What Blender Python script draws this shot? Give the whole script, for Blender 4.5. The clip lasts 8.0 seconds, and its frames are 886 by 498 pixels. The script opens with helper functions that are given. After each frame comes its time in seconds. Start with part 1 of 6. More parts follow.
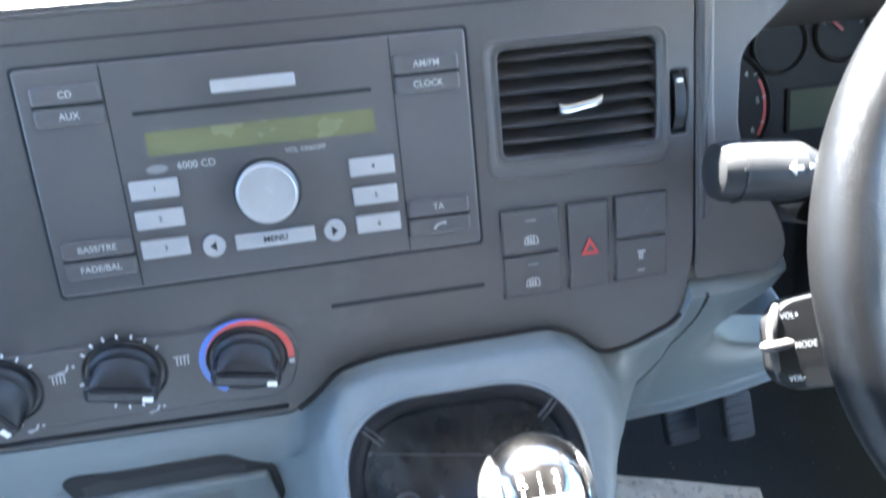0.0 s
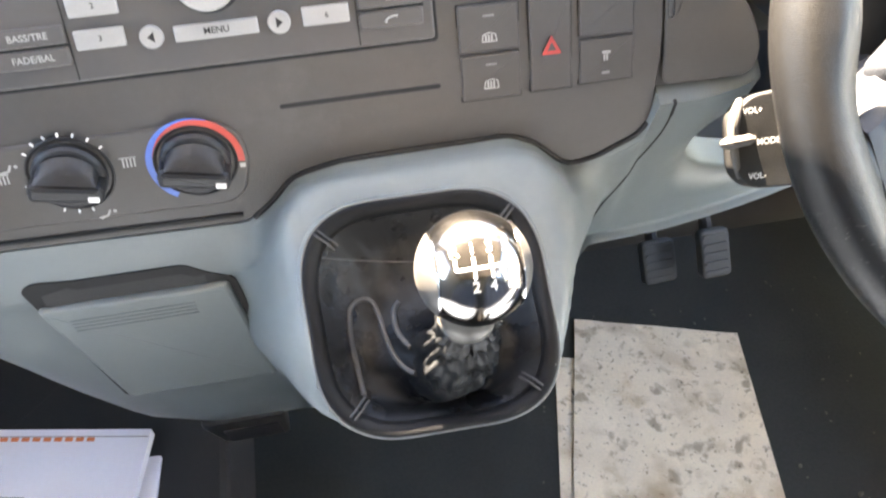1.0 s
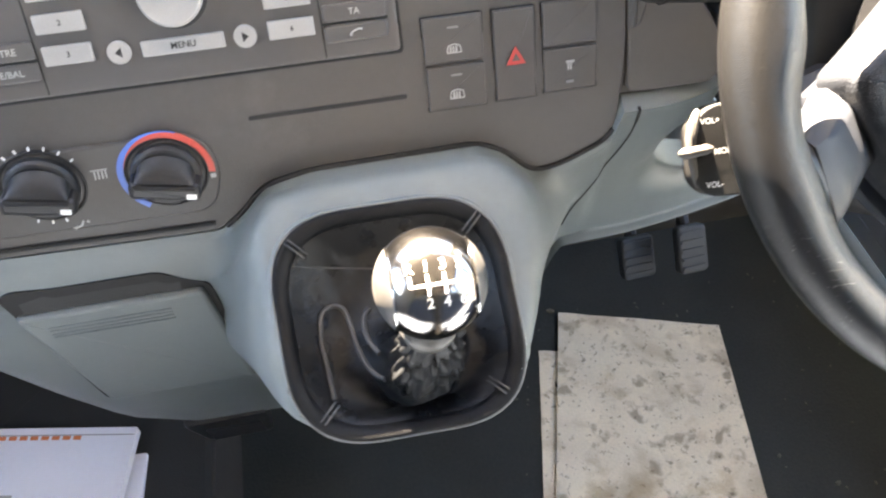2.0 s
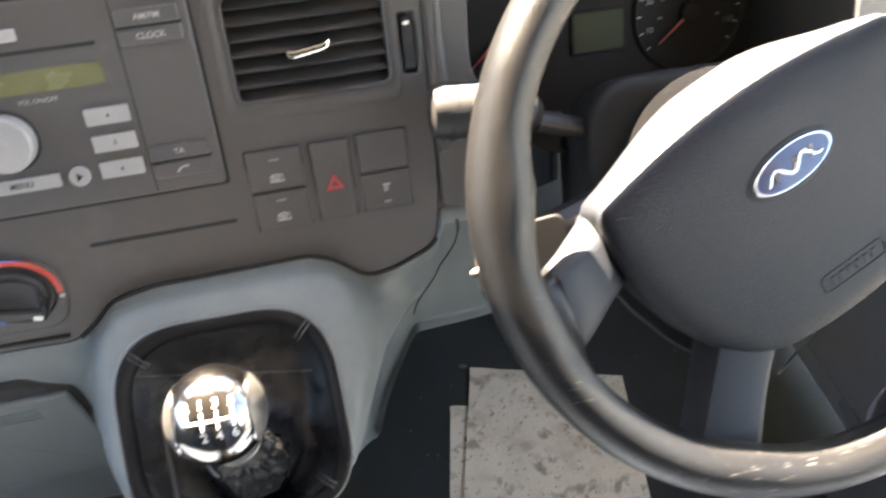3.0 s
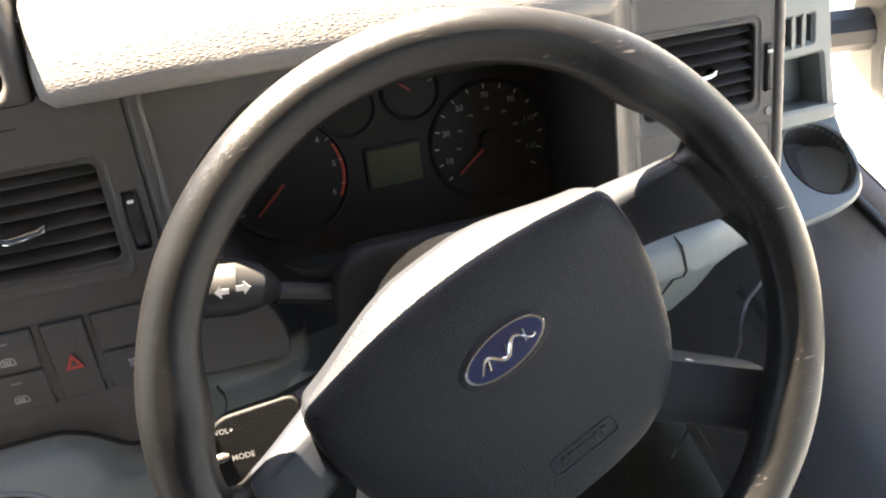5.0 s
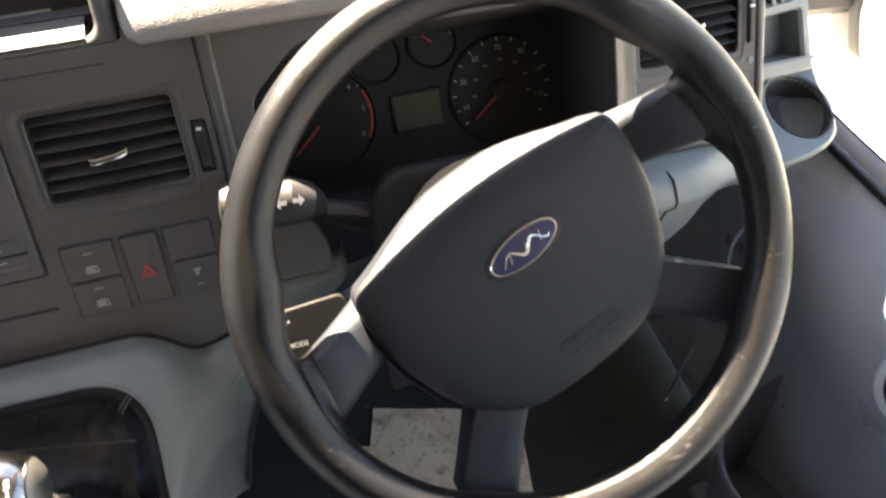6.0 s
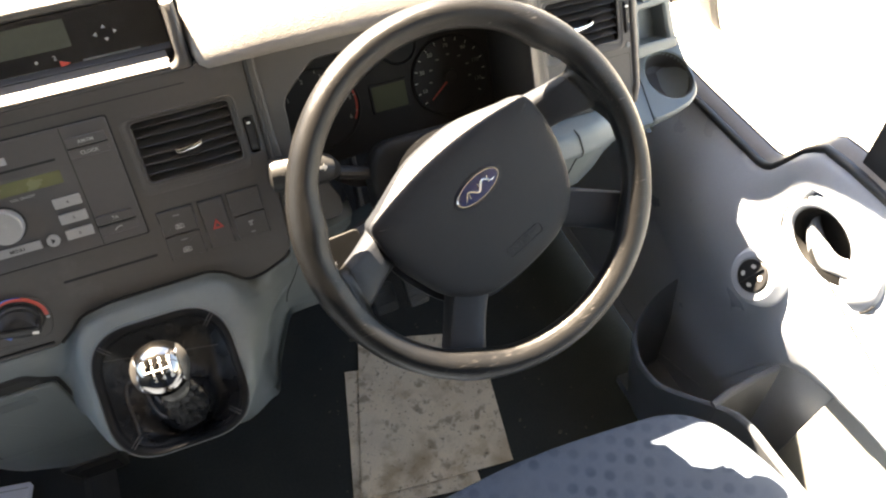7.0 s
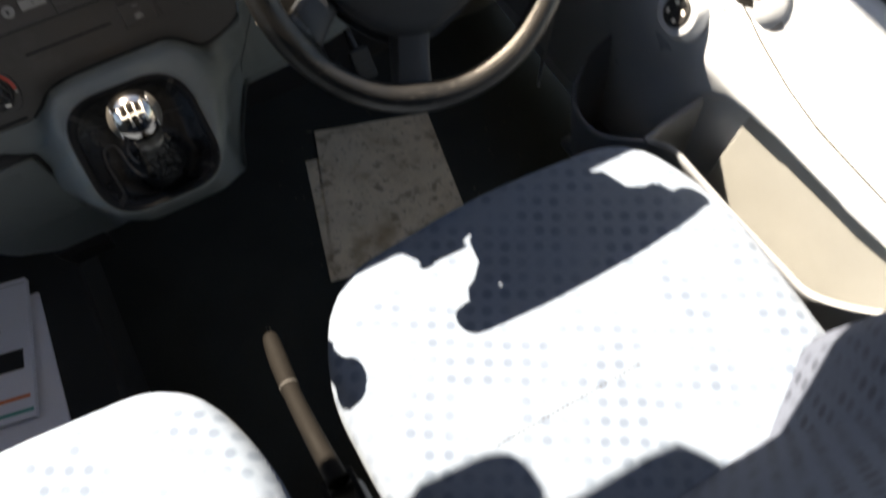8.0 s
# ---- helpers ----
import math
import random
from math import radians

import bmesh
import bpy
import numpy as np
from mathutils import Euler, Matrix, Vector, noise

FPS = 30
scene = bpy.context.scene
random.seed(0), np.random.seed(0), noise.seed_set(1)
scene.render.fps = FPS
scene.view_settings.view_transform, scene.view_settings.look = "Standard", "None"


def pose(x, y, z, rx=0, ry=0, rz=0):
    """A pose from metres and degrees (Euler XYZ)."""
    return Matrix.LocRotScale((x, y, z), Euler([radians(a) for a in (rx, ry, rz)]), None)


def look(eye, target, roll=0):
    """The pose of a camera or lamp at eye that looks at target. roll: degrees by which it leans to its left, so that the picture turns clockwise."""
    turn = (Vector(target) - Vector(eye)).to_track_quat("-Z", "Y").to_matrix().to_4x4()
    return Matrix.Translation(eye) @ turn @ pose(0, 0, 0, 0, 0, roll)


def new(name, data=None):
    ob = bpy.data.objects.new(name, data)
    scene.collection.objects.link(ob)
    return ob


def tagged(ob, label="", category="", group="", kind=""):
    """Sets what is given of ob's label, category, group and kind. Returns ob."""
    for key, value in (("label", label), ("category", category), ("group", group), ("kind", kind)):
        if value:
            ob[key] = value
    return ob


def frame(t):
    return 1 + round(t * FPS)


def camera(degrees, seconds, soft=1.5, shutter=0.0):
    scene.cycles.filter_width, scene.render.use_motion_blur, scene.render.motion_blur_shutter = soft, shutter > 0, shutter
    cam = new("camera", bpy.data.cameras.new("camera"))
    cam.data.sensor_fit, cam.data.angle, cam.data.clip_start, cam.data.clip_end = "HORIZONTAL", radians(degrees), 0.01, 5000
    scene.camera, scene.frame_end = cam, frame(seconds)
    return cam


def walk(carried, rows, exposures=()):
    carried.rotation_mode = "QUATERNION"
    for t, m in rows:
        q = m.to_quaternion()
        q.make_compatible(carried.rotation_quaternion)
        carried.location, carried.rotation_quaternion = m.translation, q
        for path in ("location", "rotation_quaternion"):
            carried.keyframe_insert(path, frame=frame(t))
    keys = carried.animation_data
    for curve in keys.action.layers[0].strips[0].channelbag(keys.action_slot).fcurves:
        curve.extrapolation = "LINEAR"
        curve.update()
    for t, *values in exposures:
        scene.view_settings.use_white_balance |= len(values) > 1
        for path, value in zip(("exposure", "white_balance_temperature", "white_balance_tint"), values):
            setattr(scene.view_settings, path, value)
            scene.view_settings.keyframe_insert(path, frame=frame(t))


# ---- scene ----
cam = camera(59.7, 8.0, 2.1, 0.35)
PATH = [
    (0, (-0.1754, -0.3353, 1.0420), (-0.0356, 0.4083, 0.3881), -0.74),
    (0.5, (-0.1653, -0.3504, 1.0232), (-0.0424, 0.3171, 0.2888), -0.89),
    (1, (-0.1504, -0.3639, 0.9987), (-0.0376, 0.2717, 0.2349), -1.10),
    (1.2, (-0.1564, -0.3631, 0.9914), (-0.0453, 0.2606, 0.2177), -1.11),
    (2.5, (-0.0899, -0.3651, 1.0475), (0.0339, 0.2550, 0.2728), -1.03),
    (3, (-0.0298, -0.3768, 1.0898), (0.1218, 0.2623, 0.3358), -0.51),
    (3.5, (0.0273, -0.3696, 1.1236), (0.2103, 0.2866, 0.3916), -0.60),
    (4, (0.0841, -0.3421, 1.1279), (0.2640, 0.3270, 0.4069), -1.17),
    (4.2, (0.1107, -0.3364, 1.1250), (0.2966, 0.3401, 0.4125), -0.55),
    (5.3, (0.1449, -0.3471, 1.1440), (0.3280, 0.3128, 0.4153), -1.28),
    (5.5, (0.1155, -0.3537, 1.1486), (0.2993, 0.3028, 0.4169), -1.12),
    (6, (0.0971, -0.4238, 1.1623), (0.2838, 0.2277, 0.4270), -0.94),
    (6.3, (0.0880, -0.4905, 1.1933), (0.3006, 0.1423, 0.4487), -0.22),
    (6.5, (0.0659, -0.5384, 1.2539), (0.2995, 0.0719, 0.4970), -0.41),
    (7, (0.0019, -0.6036, 1.3478), (0.2445, -0.0080, 0.5820), -0.61),
    (7.5, (-0.0265, -0.6557, 1.3618), (0.2335, -0.1054, 0.5684), -0.65),
    (7.8, (-0.0382, -0.7027, 1.3547), (0.1902, -0.2321, 0.5024), -0.78),
    (8, (-0.0517, -0.7295, 1.3557), (0.1618, -0.3188, 0.4694), -1.64),
]
from mathutils.bvhtree import BVHTree

EXPOSURES = [(0, 6.15, 6000, 8), (0.5, 6.45, 8300, 13), (1.0, 6.6, 8800, 15), (2.5, 6.1, 8800, 15), (3.0, 5.8, 8750, 15), (3.5, 5.5, 8650, 15), (4.0, 5.05, 8600, 15), (5.5, 4.82, 8500, 14), (7.0, 4.9, 9150, 14), (7.5, 4.82, 9150, 13), (8.0, 3.45, 8600, 13)]
walk(cam, [(t, look(eye, target, roll)) for t, eye, target, roll in PATH], EXPOSURES)

# ---- world and sun ----
SUN_WAY = Vector((-0.195, 0.622, 0.758)).normalized()
world = bpy.data.worlds.new("sky")
scene.world = world
world.use_nodes = True
wn = world.node_tree.nodes
sky = wn.new("ShaderNodeTexSky")
sky.sky_type = "NISHITA"
sky.sun_disc = False
sky.dust_density, sky.ozone_density = 0.3, 3.0
sky.sun_elevation = math.asin(SUN_WAY.z)
sky.sun_rotation = math.atan2(SUN_WAY.x, SUN_WAY.y)
wn["Background"].inputs["Strength"].default_value = 0.05
world.node_tree.links.new(sky.outputs[0], wn["Background"].inputs["Color"])
sun_data = bpy.data.lights.new("sun", "SUN")
sun_data.energy, sun_data.angle, sun_data.color = 5.0, radians(0.53), (1.0, 0.962, 0.905)
sun = new("sun", sun_data)
sun.matrix_world = look(SUN_WAY * 20, (0, 0, 0))


# ---- materials ----
def material(name, color, rough=0.5, metal=0.0, vary=0.12, vary_scale=9.0, grain=0.0, grain_scale=900.0, second=None, mask_scale=30.0,
             mask=(0.55, 0.75), rough_vary=0.08, voronoi=False, coat=0.0, spec=0.5, stretch=None):
    """A plain procedural surface: base colour with broad and fine variation, gloss variation, relief, and a second colour in patches."""
    m = bpy.data.materials.new(name)
    m.use_nodes = True
    nt = m.node_tree
    n, l = nt.nodes, nt.links
    p = n["Principled BSDF"]
    p.inputs["Metallic"].default_value = metal
    p.inputs["Coat Weight"].default_value = coat
    p.inputs["Specular IOR Level"].default_value = spec
    tc = n.new("ShaderNodeTexCoord")
    big = n.new("ShaderNodeTexNoise")
    big.inputs["Scale"].default_value, big.inputs["Detail"].default_value = vary_scale, 6
    fine = n.new("ShaderNodeTexNoise")
    fine.inputs["Scale"].default_value, fine.inputs["Detail"].default_value = vary_scale * 22, 3
    for t in (big, fine):
        l.new(tc.outputs["Object"], t.inputs["Vector"])
    add = n.new("ShaderNodeMath")
    add.operation = "ADD"
    l.new(big.outputs["Fac"], add.inputs[0])
    half = n.new("ShaderNodeMath")
    half.operation = "MULTIPLY_ADD"
    half.inputs[1].default_value, half.inputs[2].default_value = 0.5, -0.25
    l.new(fine.outputs["Fac"], half.inputs[0])
    l.new(half.outputs[0], add.inputs[1])
    ramp = n.new("ShaderNodeMapRange")
    ramp.inputs["From Min"].default_value, ramp.inputs["From Max"].default_value = 0.25, 0.75
    ramp.inputs["To Min"].default_value, ramp.inputs["To Max"].default_value = 1 - vary, 1 + vary
    l.new(add.outputs[0], ramp.inputs["Value"])
    mul = n.new("ShaderNodeMix")
    mul.data_type, mul.blend_type = "RGBA", "MULTIPLY"
    mul.inputs["Factor"].default_value = 1
    mul.inputs["A"].default_value = (*color, 1)
    l.new(ramp.outputs[0], mul.inputs["B"])
    out = mul.outputs["Result"]
    if second:
        patch = n.new("ShaderNodeTexNoise")
        patch.inputs["Scale"].default_value, patch.inputs["Detail"].default_value = mask_scale, 7
        patch.inputs["Roughness"].default_value = 0.65
        l.new(tc.outputs["Object"], patch.inputs["Vector"])
        pr = n.new("ShaderNodeMapRange")
        pr.inputs["From Min"].default_value, pr.inputs["From Max"].default_value = mask
        l.new(patch.outputs["Fac"], pr.inputs["Value"])
        mix = n.new("ShaderNodeMix")
        mix.data_type = "RGBA"
        l.new(pr.outputs[0], mix.inputs["Factor"])
        l.new(out, mix.inputs["A"])
        mix.inputs["B"].default_value = (*second, 1)
        out = mix.outputs["Result"]
    l.new(out, p.inputs["Base Color"])
    rr = n.new("ShaderNodeMapRange")
    rr.inputs["From Min"].default_value, rr.inputs["From Max"].default_value = 0.3, 0.7
    rr.inputs["To Min"].default_value, rr.inputs["To Max"].default_value = max(0.03, rough - rough_vary), min(1, rough + rough_vary)
    l.new(big.outputs["Fac"], rr.inputs["Value"])
    l.new(rr.outputs[0], p.inputs["Roughness"])
    if grain:
        if voronoi:
            g = n.new("ShaderNodeTexVoronoi")
            g.feature = "DISTANCE_TO_EDGE"
            src = g.outputs["Distance"]
        else:
            g = n.new("ShaderNodeTexNoise")
            g.inputs["Detail"].default_value = 2
            src = g.outputs["Fac"]
        g.inputs["Scale"].default_value = grain_scale
        way = tc.outputs["Object"]
        if stretch:
            drawn = n.new("ShaderNodeMapping")
            drawn.inputs["Scale"].default_value = stretch
            l.new(way, drawn.inputs["Vector"])
            way = drawn.outputs[0]
        l.new(way, g.inputs["Vector"])
        b = n.new("ShaderNodeBump")
        b.inputs["Strength"].default_value, b.inputs["Distance"].default_value = grain, 0.001
        l.new(src, b.inputs["Height"])
        l.new(b.outputs[0], p.inputs["Normal"])
    return m


M_FASCIA = material("fascia_plastic", (0.047, 0.0425, 0.039), 0.5, vary=0.1, grain=0.35, grain_scale=1400, second=(0.072, 0.067, 0.062), mask_scale=14, mask=(0.6, 0.85))
M_TRIM = material("blue_grey_trim", (0.117, 0.139, 0.141), 0.46, vary=0.06, grain=0.3, grain_scale=1500, second=(0.175, 0.196, 0.19), mask_scale=9, mask=(0.55, 0.9))
M_PAD = material("grained_pad", (0.16, 0.15, 0.14), 0.55, vary=0.1, grain=0.42, grain_scale=560, voronoi=True, stretch=(0.42, 1.0, 1.0))
M_BLACK = material("black_plastic", (0.014, 0.014, 0.015), 0.42, spec=0.35, vary=0.15, grain=0.25, grain_scale=1500)
M_SLAT = material("vent_plastic", (0.034, 0.031, 0.029), 0.45, vary=0.12, grain=0.2, grain_scale=1500)
M_REAR = material("rear_lining", (0.07, 0.068, 0.065), 0.9, vary=0.12, grain=0.4, grain_scale=300)
M_GAP = material("dark_gap", (0.008, 0.008, 0.008), 0.8)
M_GLOSS = material("gloss_black", (0.012, 0.012, 0.013), 0.14, rough_vary=0.05, coat=0.2)
M_BUTTON = material("radio_button", (0.062, 0.058, 0.056), 0.42, vary=0.06, grain=0.2, grain_scale=1800)
M_SILVER = material("silver_paint", (0.29, 0.285, 0.28), 0.42, metal=0.25, vary=0.08, vary_scale=40, second=(0.36, 0.35, 0.34), mask_scale=80, mask=(0.6, 0.8))
M_CHROME = material("chrome", (0.62, 0.62, 0.61), 0.12, metal=1.0, rough_vary=0.05, vary=0.05)
M_KNOBCAP = material("dark_chrome", (0.24, 0.226, 0.212), 0.14, metal=1.0, rough_vary=0.05, vary=0.06, vary_scale=40)
M_KNOBSIDE = material("satin_silver", (0.125, 0.120, 0.113), 0.46, metal=0.9, rough_vary=0.08, vary=0.1, vary_scale=50)
M_WHITE = material("white_print", (0.62, 0.62, 0.60), 0.5)
M_DULLPRINT = material("dull_print", (0.30, 0.30, 0.29), 0.5)
M_FAINT = material("faint_print", (0.15, 0.15, 0.145), 0.5)
M_RED = material("red_print", (0.42, 0.05, 0.035), 0.45)
M_REDDARK = material("hazard_red", (0.36, 0.04, 0.035), 0.4)
M_BLUE = material("blue_print", (0.04, 0.12, 0.42), 0.45)
M_LCD = material("radio_lcd", (0.120, 0.119, 0.060), 0.25, vary=0.03, vary_scale=30)
M_LCDGREY = material("cluster_lcd", (0.066, 0.070, 0.043), 0.5, vary=0.06, spec=0.15)
M_LEATHER = material("wheel_leather", (0.0070, 0.0070, 0.0071), 0.31, vary=0.12, vary_scale=25, grain=0.30, grain_scale=1150, voronoi=True, second=(0.0165, 0.0164, 0.0163), mask_scale=150, mask=(0.62, 0.72), rough_vary=0.035, spec=0.30)


def scratch(mat, color, lo=0.70, hi=0.76, axes=(60, 900, 420), turn=0.6):
    """Short pale hairline scratches worn into a surface, in patches."""
    nt = mat.node_tree
    n, l = nt.nodes, nt.links
    p = n["Principled BSDF"]
    base = p.inputs["Base Color"].links[0].from_socket
    tc, mp = n.new("ShaderNodeTexCoord"), n.new("ShaderNodeMapping")
    mp.inputs["Rotation"].default_value = (0.3, turn, turn)
    mp.inputs["Scale"].default_value = axes
    hair, patch, both, mix = n.new("ShaderNodeTexNoise"), n.new("ShaderNodeTexNoise"), n.new("ShaderNodeMath"), n.new("ShaderNodeMix")
    hair.inputs["Scale"].default_value, hair.inputs["Detail"].default_value = 1.0, 1
    patch.inputs["Scale"].default_value, patch.inputs["Detail"].default_value = 16, 2
    l.new(tc.outputs["Object"], mp.inputs["Vector"])
    l.new(mp.outputs[0], hair.inputs["Vector"])
    l.new(tc.outputs["Object"], patch.inputs["Vector"])
    fac = []
    for tex, a, b in ((hair, lo, hi), (patch, 0.50, 0.60)):
        r = n.new("ShaderNodeMapRange")
        r.inputs["From Min"].default_value, r.inputs["From Max"].default_value = a, b
        l.new(tex.outputs["Fac"], r.inputs["Value"])
        fac.append(r.outputs[0])
    both.operation = "MULTIPLY"
    l.new(fac[0], both.inputs[0])
    l.new(fac[1], both.inputs[1])
    mix.data_type = "RGBA"
    l.new(both.outputs[0], mix.inputs["Factor"])
    l.new(base, mix.inputs["A"])
    mix.inputs["B"].default_value = (*color, 1)
    l.new(mix.outputs["Result"], p.inputs["Base Color"])


scratch(M_LEATHER, (0.07, 0.067, 0.064), 0.66, 0.76)
M_CLUSTER = material("cluster_plastic", (0.027, 0.0245, 0.0225), 0.6, spec=0.2, vary=0.12, grain=0.2, grain_scale=1400)
M_SHROUD = material("shroud_plastic", (0.008, 0.0078, 0.0076), 0.6, vary=0.1, grain=0.3, grain_scale=1300, spec=0.2)
M_STALK = material("stalk_plastic", (0.0165, 0.0160, 0.0155), 0.5, vary=0.1, grain=0.2, grain_scale=1400, spec=0.3)
M_ROLL = material("rolled_leather", (0.0068, 0.0073, 0.0082), 0.42, spec=0.13, vary=0.2, vary_scale=30, grain=0.4, grain_scale=900, voronoi=True)
M_HUB = material("airbag_vinyl", (0.0135, 0.0154, 0.0190), 0.46, spec=0.26, vary=0.08, grain=0.55, grain_scale=700, voronoi=True)
M_SPOKE = material("spoke_plastic", (0.0150, 0.0172, 0.0215), 0.48, spec=0.22, vary=0.08, grain=0.2, grain_scale=1500)
M_BOOT = material("boot_leather", (0.0064, 0.0070, 0.0078), 0.30, spec=0.21, vary=0.2, vary_scale=40, grain=0.35, grain_scale=900, voronoi=True, rough_vary=0.12)
M_PIPING = material("boot_piping", (0.046, 0.046, 0.046), 0.6, spec=0.3)
M_BEZEL = material("bezel_grey", (0.11, 0.114, 0.116), 0.32, rough_vary=0.06)
M_CARPET = material("footwell_carpet", (0.013, 0.0135, 0.0135), 0.95, vary=0.3, vary_scale=60, grain=0.8, grain_scale=600, second=(0.03, 0.03, 0.028), mask_scale=120, mask=(0.66, 0.78))
M_MAT = material("rubber_floor", (0.026, 0.0285, 0.0265), 0.75, spec=0.2, vary=0.25, grain=0.5, grain_scale=250, second=(0.06, 0.06, 0.055), mask_scale=90, mask=(0.68, 0.8))
M_PEDAL = material("pedal_rubber", (0.034, 0.037, 0.038), 0.65, vary=0.2, vary_scale=60, grain=0.3)
M_DOOR = material("door_plastic", (0.140, 0.155, 0.176), 0.5, vary=0.05, grain=0.35, grain_scale=1300)
M_DOORLIGHT = material("door_insert", (0.330, 0.366, 0.415), 0.33, vary=0.05, grain=0.35, grain_scale=1300, second=(0.38, 0.40, 0.40), mask_scale=8, mask=(0.5, 0.9))
M_POCKET = material("pocket_lining", (0.222, 0.230, 0.226), 0.5, vary=0.06, grain=0.35, grain_scale=1300)
M_SEAL = material("rubber_seal", (0.02, 0.02, 0.021), 0.5, grain=0.3, grain_scale=300)
M_SILL = material("sill_moulding", (0.150, 0.138, 0.128), 0.42, vary=0.1, grain=0.3, grain_scale=600)
M_PILLAR = material("pillar_lining", (0.26, 0.235, 0.20), 0.6, vary=0.08, grain=0.4, grain_scale=900)
M_LINING = material("roof_lining", (0.20, 0.19, 0.18), 0.9, vary=0.08, grain=0.5, grain_scale=400)
M_GROUND = material("pale_yard", (0.31, 0.295, 0.27), 0.9, vary=0.2, vary_scale=0.6, grain=0.5, grain_scale=20, second=(0.25, 0.235, 0.21), mask_scale=0.3)
M_BRAKE = material("brake_grip", (0.0030, 0.0027, 0.0025), 0.72, spec=0.05, vary=0.15, vary_scale=40, grain=0.3)
M_MIRROR = material("mirror_glass", (0.8, 0.8, 0.8), 0.03, metal=1.0, rough_vary=0.0)


def paper_material():
    """Pale floor paper with grey-black scuffs and brownish marks."""
    m = material("floor_paper", (0.64, 0.565, 0.44), 0.85, vary=0.12, vary_scale=14, grain=0.4, grain_scale=300, second=(0.40, 0.30, 0.17), mask_scale=11, mask=(0.54, 0.74))
    nt = m.node_tree
    n, l = nt.nodes, nt.links
    p = n["Principled BSDF"]
    base = p.inputs["Base Color"].links[0].from_socket
    tc = n.new("ShaderNodeTexCoord")
    for scale, lo, hi, color in ((22, 0.52, 0.74, (0.30, 0.24, 0.165)), (38, 0.57, 0.68, (0.17, 0.130, 0.082)), (85, 0.62, 0.72, (0.085, 0.066, 0.044)), (150, 0.635, 0.73, (0.09, 0.070, 0.048)), (8, 0.58, 0.72, (0.27, 0.19, 0.10))):
        warp = n.new("ShaderNodeTexNoise")
        warp.inputs["Scale"].default_value, warp.inputs["Detail"].default_value = scale, 4
        warp.inputs["Distortion"].default_value = 0.25
        l.new(tc.outputs["Object"], warp.inputs["Vector"])
        r = n.new("ShaderNodeMapRange")
        r.inputs["From Min"].default_value, r.inputs["From Max"].default_value = lo, hi
        r.inputs["To Max"].default_value = 0.66
        l.new(warp.outputs["Fac"], r.inputs["Value"])
        mix = n.new("ShaderNodeMix")
        mix.data_type = "RGBA"
        l.new(r.outputs[0], mix.inputs["Factor"])
        l.new(base, mix.inputs["A"])
        mix.inputs["B"].default_value = (*color, 1)
        base = mix.outputs["Result"]
    l.new(base, p.inputs["Base Color"])
    return m


def fabric_material(name, base, dot, line, tilt=0):
    """Woven seat cloth: fine diagonal weave with rows of soft round spots."""
    m = bpy.data.materials.new(name)
    m.use_nodes = True
    nt = m.node_tree
    n, l = nt.nodes, nt.links
    p = n["Principled BSDF"]
    p.inputs["Roughness"].default_value = 0.9
    p.inputs["Sheen Weight"].default_value = 0.02
    p.inputs["Specular IOR Level"].default_value = 0.15
    tc = n.new("ShaderNodeTexCoord")
    mp = n.new("ShaderNodeMapping")
    mp.inputs["Rotation"].default_value = (radians(tilt), 0, radians(30))
    mp.inputs["Scale"].default_value = (42, 42, 42)
    l.new(tc.outputs["Object"], mp.inputs["Vector"])
    v = n.new("ShaderNodeTexVoronoi")
    v.voronoi_dimensions = "2D"
    v.inputs["Scale"].default_value, v.inputs["Randomness"].default_value = 1.0, 0.12
    l.new(mp.outputs[0], v.inputs["Vector"])
    r = n.new("ShaderNodeMapRange")
    r.inputs["From Min"].default_value, r.inputs["From Max"].default_value = 0.20, 0.38
    r.inputs["To Min"].default_value, r.inputs["To Max"].default_value = 1, 0
    l.new(v.outputs["Distance"], r.inputs["Value"])
    w = n.new("ShaderNodeTexWave")
    w.inputs["Scale"].default_value, w.inputs["Distortion"].default_value = 180, 0.6
    l.new(tc.outputs["Object"], w.inputs["Vector"])
    patch = n.new("ShaderNodeTexNoise")
    patch.inputs["Scale"].default_value = 16
    l.new(tc.outputs["Object"], patch.inputs["Vector"])
    pr = n.new("ShaderNodeMapRange")
    pr.inputs["From Min"].default_value, pr.inputs["From Max"].default_value = 0.3, 0.62
    l.new(patch.outputs["Fac"], pr.inputs["Value"])
    fac = n.new("ShaderNodeMath")
    fac.operation = "MULTIPLY"
    l.new(r.outputs[0], fac.inputs[0])
    l.new(pr.outputs[0], fac.inputs[1])
    a = n.new("ShaderNodeMix")
    a.data_type = "RGBA"
    l.new(w.outputs["Fac"], a.inputs["Factor"])
    a.inputs["A"].default_value, a.inputs["B"].default_value = (*base, 1), (*line, 1)
    b = n.new("ShaderNodeMix")
    b.data_type = "RGBA"
    l.new(fac.outputs[0], b.inputs["Factor"])
    l.new(a.outputs["Result"], b.inputs["A"])
    b.inputs["B"].default_value = (*dot, 1)
    l.new(b.outputs["Result"], p.inputs["Base Color"])
    bump = n.new("ShaderNodeBump")
    bump.inputs["Strength"].default_value, bump.inputs["Distance"].default_value = 0.5, 0.001
    l.new(w.outputs["Fac"], bump.inputs["Height"])
    l.new(bump.outputs[0], p.inputs["Normal"])
    return m


